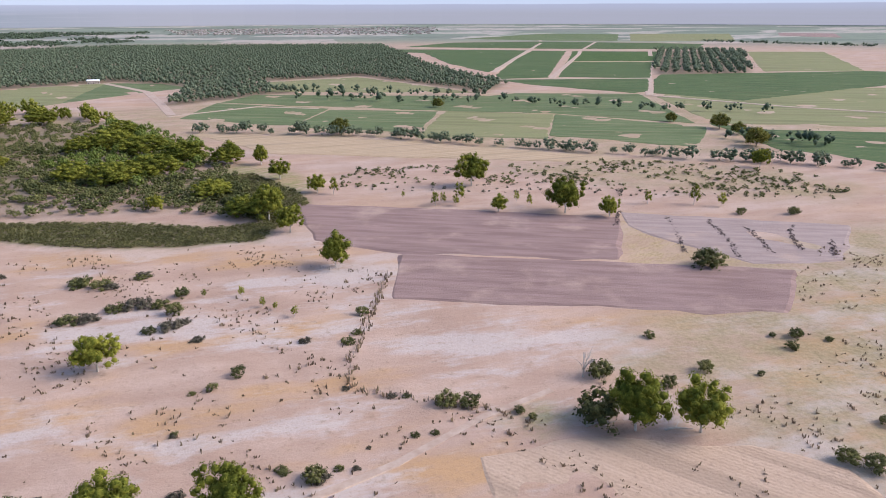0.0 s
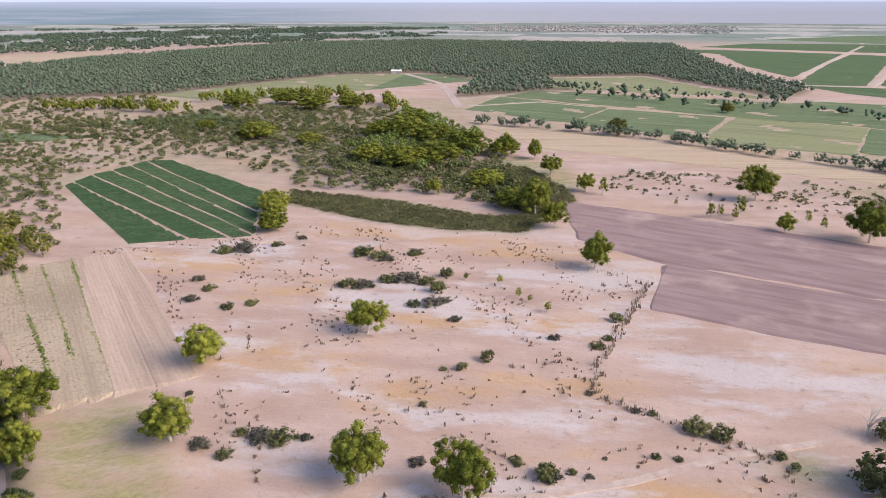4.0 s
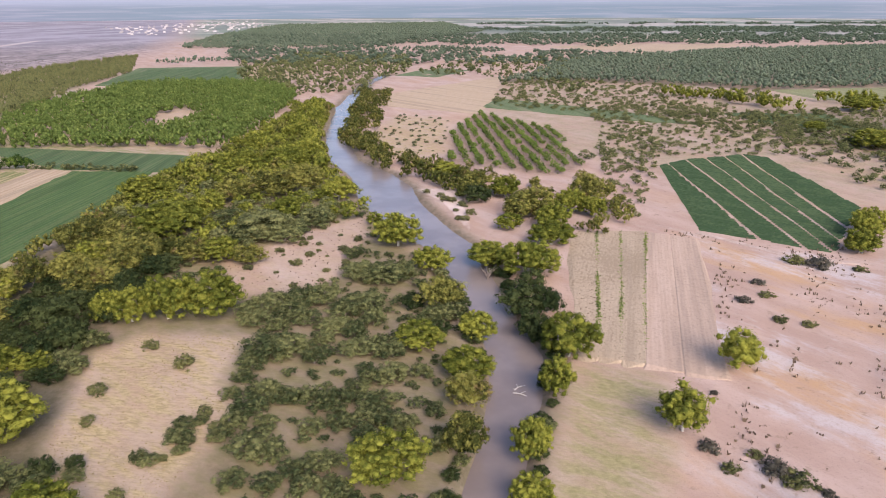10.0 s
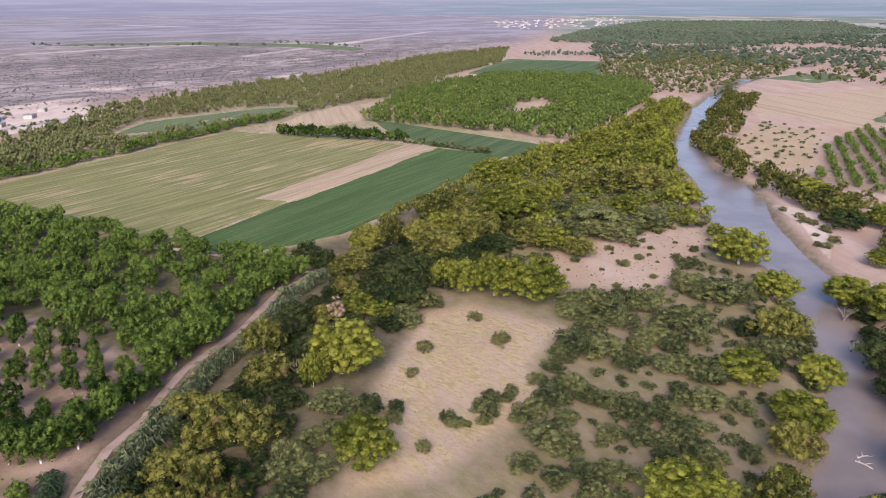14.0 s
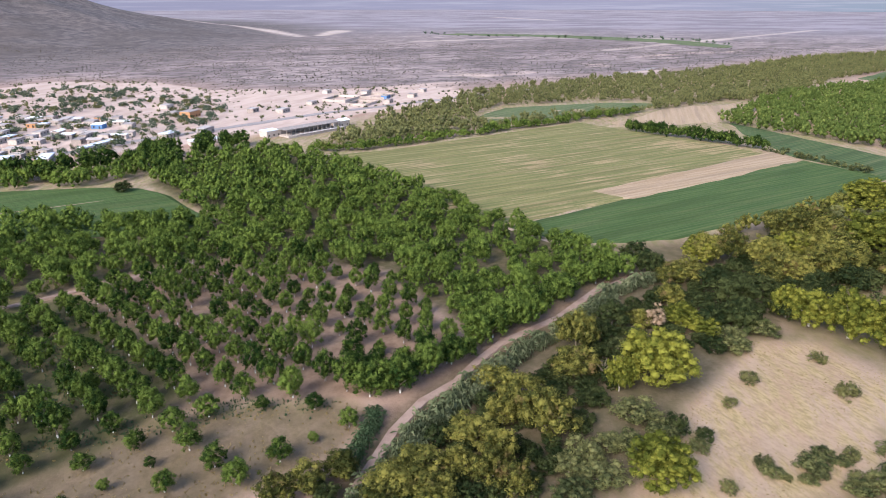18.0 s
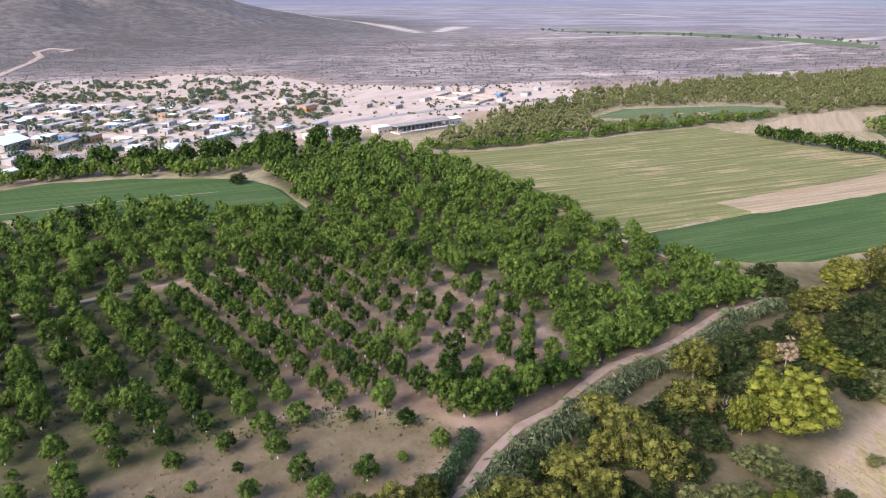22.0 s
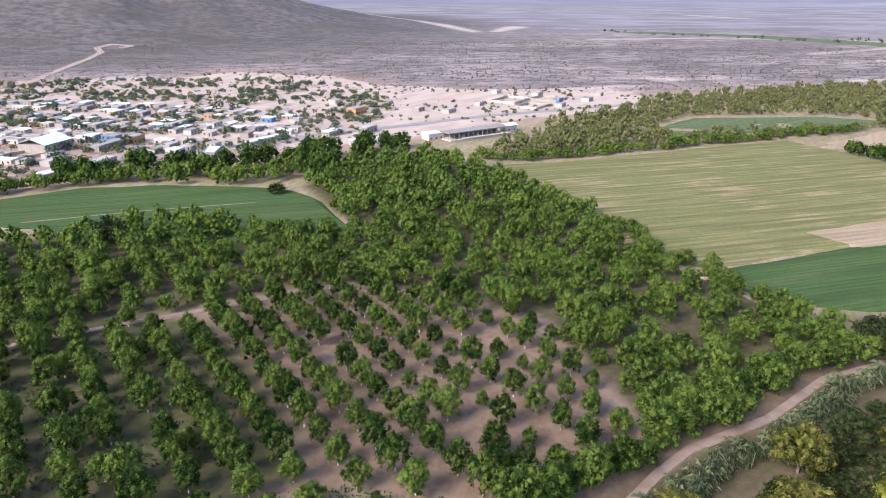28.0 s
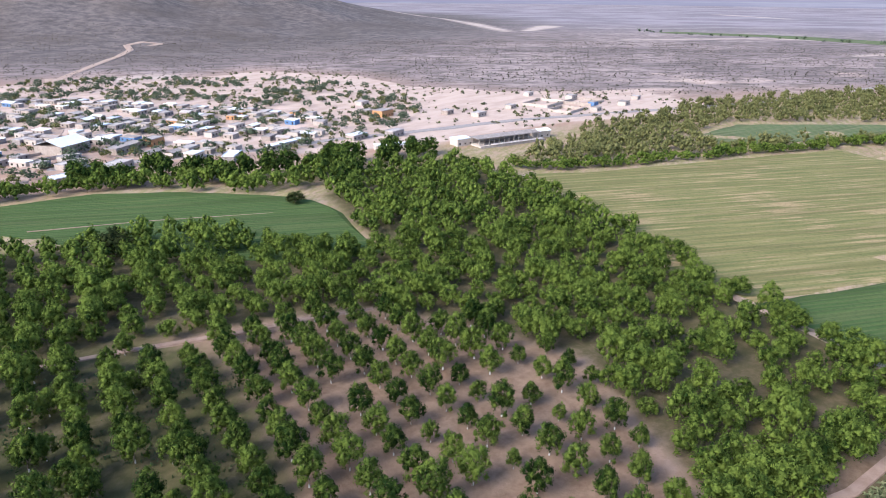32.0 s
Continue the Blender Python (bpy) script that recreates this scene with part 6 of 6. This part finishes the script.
bare_tree(40, 177, 8, "grey leafless dead tree beside green bushes", 1, BARK_PALE)
LEAF_PALE = leaf_material("withered_leaves", (0.30, 0.21, 0.13), (0.42, 0.31, 0.20))
WITHERED = tree_kind("withered_tree", 29, 3.0, 1.0, 9.0, 26, 900, 0.24, LEAF_PALE, BARK_PALE, 4, 0.3)
plant(WITHERED, -201, -53, 3.2, "withered tree with pale straw-coloured crown in the wood")
plant(WITHERED, -171, -52, 2.6, "withered grey-brown tree in the wood", "tree", "", 0.7)
for x, y in scatter([(-290, 131), (-272, 122), (-300, 124), (-330, 130), (-360, 124), (-350, 146)], 9, 69, 0.5):
    bush("bush", random.choice(BUSH), 2.0, x, y, random.uniform(1.4, 3.2), "grey-green bush on a sandy river bend", 0.8, group="river bend bushes")
bare_tree(-167, -55, 5, "grey leafless shrub tree in the wood", 3, BARK)
bare_tree(-172, -52, 4.5, "grey leafless shrub tree in the wood", 4, BARK)
bare_tree(-226, 108, 6, "grey fallen branches over the river", 5, BARK)


def fallen_wood(x, y, z, turn, size, label):
    pcs = [tube([(-2, 0, 0.2), (0, 0.2, 0.35), (2, 0, 0.3)], 0.22, 0.12, 6), tube([(0, 0.2, 0.3), (0.8, 1.0, 0.6), (1.3, 1.8, 0.5)], 0.13, 0.05, 5), tube([(0.8, 0.1, 0.3), (1.8, -0.9, 0.7), (2.6, -1.2, 0.9)], 0.12, 0.04, 5), tube([(-1, 0.1, 0.3), (-1.4, 0.9, 0.4)], 0.1, 0.04, 5)]
    ob = new("fallen_wood", mesh_from("fallen_wood", *merge(pcs), [BARK_PALE]))
    ob.matrix_basis = Matrix.LocRotScale((x, y, z), Euler((0, 0, turn)), (size,) * 3)
    tagged(ob, label, "driftwood")


fallen_wood(39, 153, gz(39, 153), 0.3, 1.6, "bleached fallen branch on dry grass under trees")
fallen_wood(58, 150, gz(58, 150), 0.1, 1.4, "bleached fallen branches under a cottonwood")
fallen_wood(-148, 82, -1.25, 0.8, 0.9, "pale driftwood snagged in the river")
fallen_wood(-151, 83, -1.25, 2.0, 0.8, "grey driftwood snagged in the river")


def fence(line, label):
    """Crooked wooden posts with two wires."""
    ob = new("fence")
    g = random.Random(int(line[0][0]))
    ob.location = (*line[0], 0)
    o = Vector((*line[0], 0))
    post = mesh_from("post", *tube([(0, 0, -0.3), (0.03, 0, 0.8), (0.02, 0.04, 1.5)], 0.10, 0.08, 6), [POST])
    tops = []
    for (x0, y0), (x1, y1) in zip(line, line[1:]):
        n = max(1, int(math.hypot(x1 - x0, y1 - y0) / 3.5))
        for k in range(n):
            x, y = x0 + (x1 - x0) * k / n, y0 + (y1 - y0) * k / n
            p = part("post", post, ob)
            p.matrix_basis = Matrix.LocRotScale((x - o.x, y - o.y, gz(x, y)), Euler((g.uniform(-0.1, 0.1), g.uniform(-0.1, 0.1), g.uniform(0, 6))), (1, 1, g.uniform(0.85, 1.2)))
            tops.append((x - o.x, y - o.y, gz(x, y)))
    for h in (0.6, 1.1):
        part("wire", mesh_from("wire", *tube([(x, y, z + h) for x, y, z in tops], 0.012, 0.012, 4), [POST]), ob)
    return tagged(ob, label, "fence")


fence([(-22, 258), (-25, 219), (-26, 202), (-28, 187), (-26, 170), (-13, 166), (-4, 164), (10, 158)], "crooked grey wooden post fence across sandy pasture")
fence([(-22, 258), (-42, 263), (-58, 268)], "crooked grey wooden post fence beside ploughed field")
grove("dry_weeds", belt([(-22, 258), (-25, 219), (-28, 187), (-26, 170), (-4, 164), (20, 157)], 1.1, 1.8, 95), STALK, (0.4, 1.0), [LEAF_DRY], "dry weeds along a pasture fence", "weeds", 95)
track("track", [(-40, 118), (-28, 125), (-11, 137), (11, 157), (30, 170)], 2.2, "faint sandy path beside the pasture", height=0.22)
track("track", [(-240, 217), (-200, 232), (-185, 250)], 3.0, "sandy path below vegetable rows", height=0.22)

# ---------------------------------------------------------------- buildings
def box(x0, y0, z0, x1, y1, z1):
    V = np.array([(x, y, z) for z in (z0, z1) for y in (y0, y1) for x in (x0, x1)], float)
    return V, np.array([(0, 2, 3), (0, 3, 1), (4, 5, 7), (4, 7, 6), (0, 1, 5), (0, 5, 4), (2, 6, 7), (2, 7, 3), (0, 4, 6), (0, 6, 2), (1, 3, 7), (1, 7, 5)])


def house(x, y, w, d, h, turn, wall, roof, label, seed, pitched=False):
    """A small village house: walls, roof slab with a parapet or a low pitched sheet roof, a door, windows and their sills."""
    g = random.Random(seed)
    ob = new("house")
    ob.matrix_basis = Matrix.LocRotScale((x, y, gz(x, y)), Euler((0, 0, turn)), None)
    tagged(ob, label, "house", "village houses")
    part("wall", mesh_from("wall", *box(-w / 2, -d / 2, -0.8, w / 2, d / 2, h), [wall]), ob)
    if pitched:
        e = 0.5
        V = np.array([(-w / 2 - e, -d / 2 - e, h), (w / 2 + e, -d / 2 - e, h), (w / 2 + e, d / 2 + e, h), (-w / 2 - e, d / 2 + e, h), (-w / 2 - e, 0, h + d * 0.17), (w / 2 + e, 0, h + d * 0.17)])
        V = np.concatenate([V, V + np.array([0, 0, 0.15])])
        F = np.array([(6, 7, 11), (6, 11, 10), (8, 9, 10), (8, 10, 11), (0, 4, 10), (0, 10, 6), (3, 9, 10), (3, 10, 4), (1, 7, 11), (1, 11, 5), (2, 5, 11), (2, 11, 8), (0, 6, 7), (0, 7, 1), (3, 2, 8), (3, 8, 9), (0, 1, 5), (0, 5, 4), (2, 3, 4), (2, 4, 5)])
        part("roof", mesh_from("roof", V, F, [roof]), ob)
    else:
        part("roof", mesh_from("roof", *merge([box(-w / 2 - 0.2, -d / 2 - 0.2, h, w / 2 + 0.2, d / 2 + 0.2, h + 0.2)] + [box(*b, h + 0.2, *c, h + 0.5) for b, c in (((-w / 2, -d / 2), (w / 2, -d / 2 + 0.2)), ((-w / 2, d / 2 - 0.2), (w / 2, d / 2)))]), [roof]), ob)
    for side, n in ((-1, max(2, int(w / 3.2))), (1, max(2, int(w / 3.5)))):
        for k in range(n):
            cx = -w / 2 + w * (k + 0.5) / n
            yy = side * d / 2
            if k == n // 2 and side < 0:
                part("door", mesh_from("door", *box(cx - 0.5, yy - 0.06, 0.0, cx + 0.5, yy + 0.06, 2.1), [DARK_GAP]), ob)
            else:
                part("window", mesh_from("window", *box(cx - 0.6, yy - 0.06, 1.0, cx + 0.6, yy + 0.06, 2.1), [DARK_GAP]), ob)
    return ob


random.seed(11)
STREET = 0.62
uu, vv = Vector((math.cos(STREET), math.sin(STREET))), Vector((-math.sin(STREET), math.cos(STREET)))
houses = 0
for i in range(-16, 17):
    for j in range(-17, 18):
        p = Vector((-170, -560)) + uu * (i * 15 + random.uniform(-4, 4)) + vv * (j * 13 + random.uniform(-3.5, 3.5))
        if i % 4 == 0 or random.random() < 0.12 or inside(np.array([p.x]), np.array([p.y]), [(-40, -428), (-100, -430), (-160, -425), (-200, -436), (-250, -455), (-300, -470), (-330, -560), (-260, -640), (-210, -730), (-80, -760), (60, -700), (40, -480)], 1)[0] < 0.5:
            continue
        if min((p - Vector(q)).length for q in ((-137, -512), (-168, -495), (-210, -432), (-150, -450), (-187, -502))) < 20 or houses > 240:
            continue
        houses += 1
        k = random.random()
        wall = WALL_ORANGE if k < 0.05 else WALL_BLUE if k < 0.08 else GREY_BLOCK if k < 0.3 else WALL_MIX
        house(p.x, p.y, random.uniform(6, 12), random.uniform(5, 8), random.uniform(2.6, 3.3), STREET + random.choice((0, 1.571)) + random.uniform(-0.06, 0.06), wall, ROOF_WHITE if random.random() < 0.22 else ROOF_MIX,
              "small flat-roofed village house with pale rendered walls" if wall is WALL_MIX else "small grey block village house" if wall is GREY_BLOCK else "small colourful flat-roofed village house", houses, random.random() < 0.15)
house(-137, -512, 23, 20, 6.0, STREET, WALL_MIX, ROOF_WHITE, "large village hall with a white pitched metal roof", 201, True)
house(-168, -495, 26, 9, 3.6, STREET, WALL_MIX, ROOF_MIX, "long low village school with many windows", 202)
house(-210, -432, 17, 7, 3.6, 0.9, GREY_BLOCK, ROOF_WHITE, "low building with a long white sheet roof", 203)
house(-187, -502, 12, 8, 4.2, STREET, WALL_ORANGE, ROOF_MIX, "orange two-tone village house with a flat roof", 207)
house(-150, -450, 20, 9, 3.4, STREET, WALL_MIX, ROOF_MIX, "long pale village house with a flat roof", 208)
house(-125, -437, 20, 8, 3.4, STREET - 0.3, WALL_MIX, ROOF_WHITE, "long white-roofed house at the village edge", 209)
house(-301, -400, 22, 7, 3.2, -0.35, WALL_MIX, ROOF_WHITE, "long low white building behind tall trees", 221)
house(-364, -504, 14, 10, 5.0, 0.3, WALL_ORANGE, ROOF_MIX, "unfinished brick house on bare sand", 222)
house(-252, -448, 30, 5, 3.0, 0.35, WALL_MIX, ROOF_WHITE, "long low white building beside the road", 204)
house(-300, -440, 14, 7, 3.4, 0.3, WALL_MIX, ROOF_WHITE, "white flat-roofed building beside the road", 205)
house(-325, -432, 12, 7, 4.0, 0.3, GREY_BLOCK, ROOF_MIX, "grey building with a pale flat roof", 206)
for k, (x, y, w, d) in enumerate([(-536, -515, 10, 6), (-557, -480, 12, 7), (-563, -425, 11, 7), (-540, -440, 9, 6), (-470, -470, 9, 6), (-424, -458, 12, 7), (-410, -480, 9, 6), (-600, -440, 8, 6), (-380, -560, 10, 8), (-360, -520, 9, 6), (-520, -420, 9, 6)]):
    house(x, y, w, d, 3.2, 0.3, WALL_BLUE if k == 3 else WALL_MIX, ROOF_MIX, "pale outlying house on bare sandy ground", 210 + k)
house(-497, 1017, 16, 9, 4.5, 0.4, WALL_MIX, ROOF_WHITE, "white farmhouse at the edge of a grove", 230, True)


def long_shed():
    """The open-fronted market shed: back wall, posts, beam, roof slab and a lower front wall."""
    ob = new("open_shed")
    ob.matrix_basis = Matrix.LocRotScale((-372, -369, gz(-372, -369)), Euler((0, 0, math.atan2(5, -43) + math.pi)), None)
    tagged(ob, "long open-fronted concrete shed with a row of pillars", "shed")
    part("back_wall", mesh_from("back_wall", *box(-24, -9, -0.6, 24, -8.6, 5), [GREY_BLOCK]), ob)
    part("floor_slab", mesh_from("floor_slab", *box(-24.5, -9, -0.6, 24.5, 3, 0.9), [WALL_MIX]), ob)
    part("roof", mesh_from("roof", *box(-25, -9.5, 5, 25, 1.2, 5.5), [ROOF_MIX]), ob)
    for k in range(13):
        x = -23.7 + k * 47.4 / 12
        part("pillar", mesh_from("pillar", *box(x - 0.25, 0, 0.9, x + 0.25, 0.5, 5), [WALL_MIX]), ob)
    part("front_wall", mesh_from("front_wall", *box(-26, 5.2, -0.6, 26, 5.6, 1.6), [WALL_MIX]), ob)
    part("front_roof", mesh_from("front_roof", *box(-25, 2.5, 1.6, 16, 6, 1.85), [ROOF_MIX]), ob)


long_shed()
house(-345, -385, 12, 9, 4.5, -0.1, WALL_MIX, ROOF_WHITE, "white building at the end of a long shed", 240)
house(-405, -372, 10, 8, 4.5, -0.1, WALL_MIX, ROOF_WHITE, "white pitched building at the end of a long shed", 241, True)
track("highway", [(-120, -470), (-236, -446), (-288, -448), (-340, -437), (-399, -432), (-435, -427), (-545, -398), (-685, -357), (-990, -330)], 7, "straight grey paved road past the village", GREY_BLOCK)
track("street", [(-100, -440), (-140, -560), (-154, -608), (-170, -685), (-190, -819), (-203, -907)], 8, "pale dusty village street")
def finer(line, n=6):
    return [(x0 + (x1 - x0) * k / n, y0 + (y1 - y0) * k / n) for (x0, y0), (x1, y1) in zip(line, line[1:]) for k in range(n)] + [line[-1]]


track("hill_track", finer([(-169, -855), (-200, -874), (-247, -971), (-310, -1091), (-373, -1209), (-382, -1261), (-415, -1290), (-437, -1262), (-410, -1245)]), 9, "pale dirt track climbing to a quarry on the hill", height=0.6)
track("street", [(-60, -520), (-120, -505), (-190, -455)], 6, "pale dusty village street")


def compound(x, y, w, d, turn):
    ob = new("walled_yard")
    ob.matrix_basis = Matrix.LocRotScale((x, y, gz(x, y)), Euler((0, 0, turn)), None)
    tagged(ob, "empty yard enclosed by low pale block walls", "yard wall", "walled yards")
    for b in ((-w / 2, -d / 2, w / 2, -d / 2 + 0.2), (-w / 2, d / 2 - 0.2, w / 2, d / 2), (-w / 2, -d / 2 + 0.2, -w / 2 + 0.2, d / 2 - 0.2), (w / 2 - 0.2, -d / 2 + 0.2, w / 2, d / 2 - 0.2)):
        part("wall", mesh_from("wall", *box(b[0], b[1], -0.6, b[2], b[3], 2.2), [WALL_MIX]), ob)


for x, y, w, d in ((-510, -470, 34, 24), (-545, -455, 30, 26), (-500, -435, 26, 20), (-120, -500, 22, 16), (-235, -560, 24, 20)):
    compound(x, y, w, d, 0.3)


def far_town(name, poly, step, seed, label):
    """A town at the horizon: many small walls and roofs in one mesh."""
    g = np.random.default_rng(seed)
    V, F, n = [], [], 0
    for x, y in scatter(poly, step, seed, 0.45):
        w, d, h = g.uniform(6, 14, 3) * (1, 1, 0.4)
        v, f = box(-w / 2, -d / 2, 0, w / 2, d / 2, h)
        V.append(v + np.array([x, y, gz(x, y) - 0.5])), F.append(f + n)
        n += 8
    tagged(new(name, mesh_from(name, np.concatenate(V), np.concatenate(F), [WALL_MIX if seed == 1 else GREY_BLOCK if seed % 2 else ROOF_MIX])), label, "town", kind="stuff")


far_town("far_town", [(-1400, 3700), (-20, 4100), (-20, 2950), (-1050, 2920)], 42, 1, "pale houses of a far town in the plain")
far_town("far_town", [(-1300, 3700), (-40, 4000), (-40, 3000), (-1000, 2950)], 85, 2, "white roofs of a far town in the plain")
far_town("far_town", [(-3400, -250), (-4500, 500), (-3000, 480), (-2450, -100)], 100, 3, "pale houses of a far town beyond the woods")
far_town("far_town", [(-3300, -200), (-4300, 450), (-3000, 440), (-2500, -80)], 90, 4, "white roofs of a far town beyond the woods")
grove("far_town_trees", scatter([(-1400, 3700), (-20, 4100), (-20, 2900), (-1100, 2850)], 80, 45, 0.5), FAR_TREE, (4, 7), [LEAF_FOREST], "trees between the houses of a far town", "trees", 45, (0.5, 0.8))

# dry grass tufts and small bushes in the clearings
for k, (poly, step, size, leaf, label) in enumerate([(MEADOW, 1.3, (0.12, 0.3), LEAF_STRAW, "straw-coloured dry grass tufts in a clearing"), (YOUNG, 1.7, (0.2, 0.5), LEAF_STRAW, "dry grass between young orchard trees"),
                                                     (SANDY, 3.0, (0.2, 0.5), LEAF_DRY, "sparse dry weeds on a sandy clearing"), ([(-60, -155), (-106, -125), (-118, -104), (-108, -104), (-96, -120), (-60, -146)], 1.1, (0.25, 0.6), LEAF_VINE, "strip of green grass below the orchard"),
                                                     ([(-10, -262), (-60, -238), (-118, -205), (-96, -150), (-57, -154), (-20, -180)], 1.5, (0.3, 0.7), LEAF_VINE, "patchy green grass under orchard trees")]):
    spots = scatter(poly, step, 100 + k, 0.5)
    spots = spots[swell(spots[:, 0], spots[:, 1], 7, k) + np.random.default_rng(k).normal(0, 0.6, len(spots)) > 0.0]
    grove("grass_tufts", spots, STALK, size, [leaf], label, "grass", 100 + k, (0.4, 0.8))
random.seed(21)
for x, y, r, h in CLEARING_BUSHES:
    bush("bush", random.choice(BUSH), 2.0, x, y, r, "rounded green bush in a dry grass clearing", 0.9, group="clearing bushes")
for x, y in scatter(SANDY, 11, 22, 0.5):
    bush("bush", random.choice(BUSH), 2.0, x, y, random.uniform(0.9, 2.8), "grey-green bush on a sandy clearing", 0.8, group="clearing bushes")
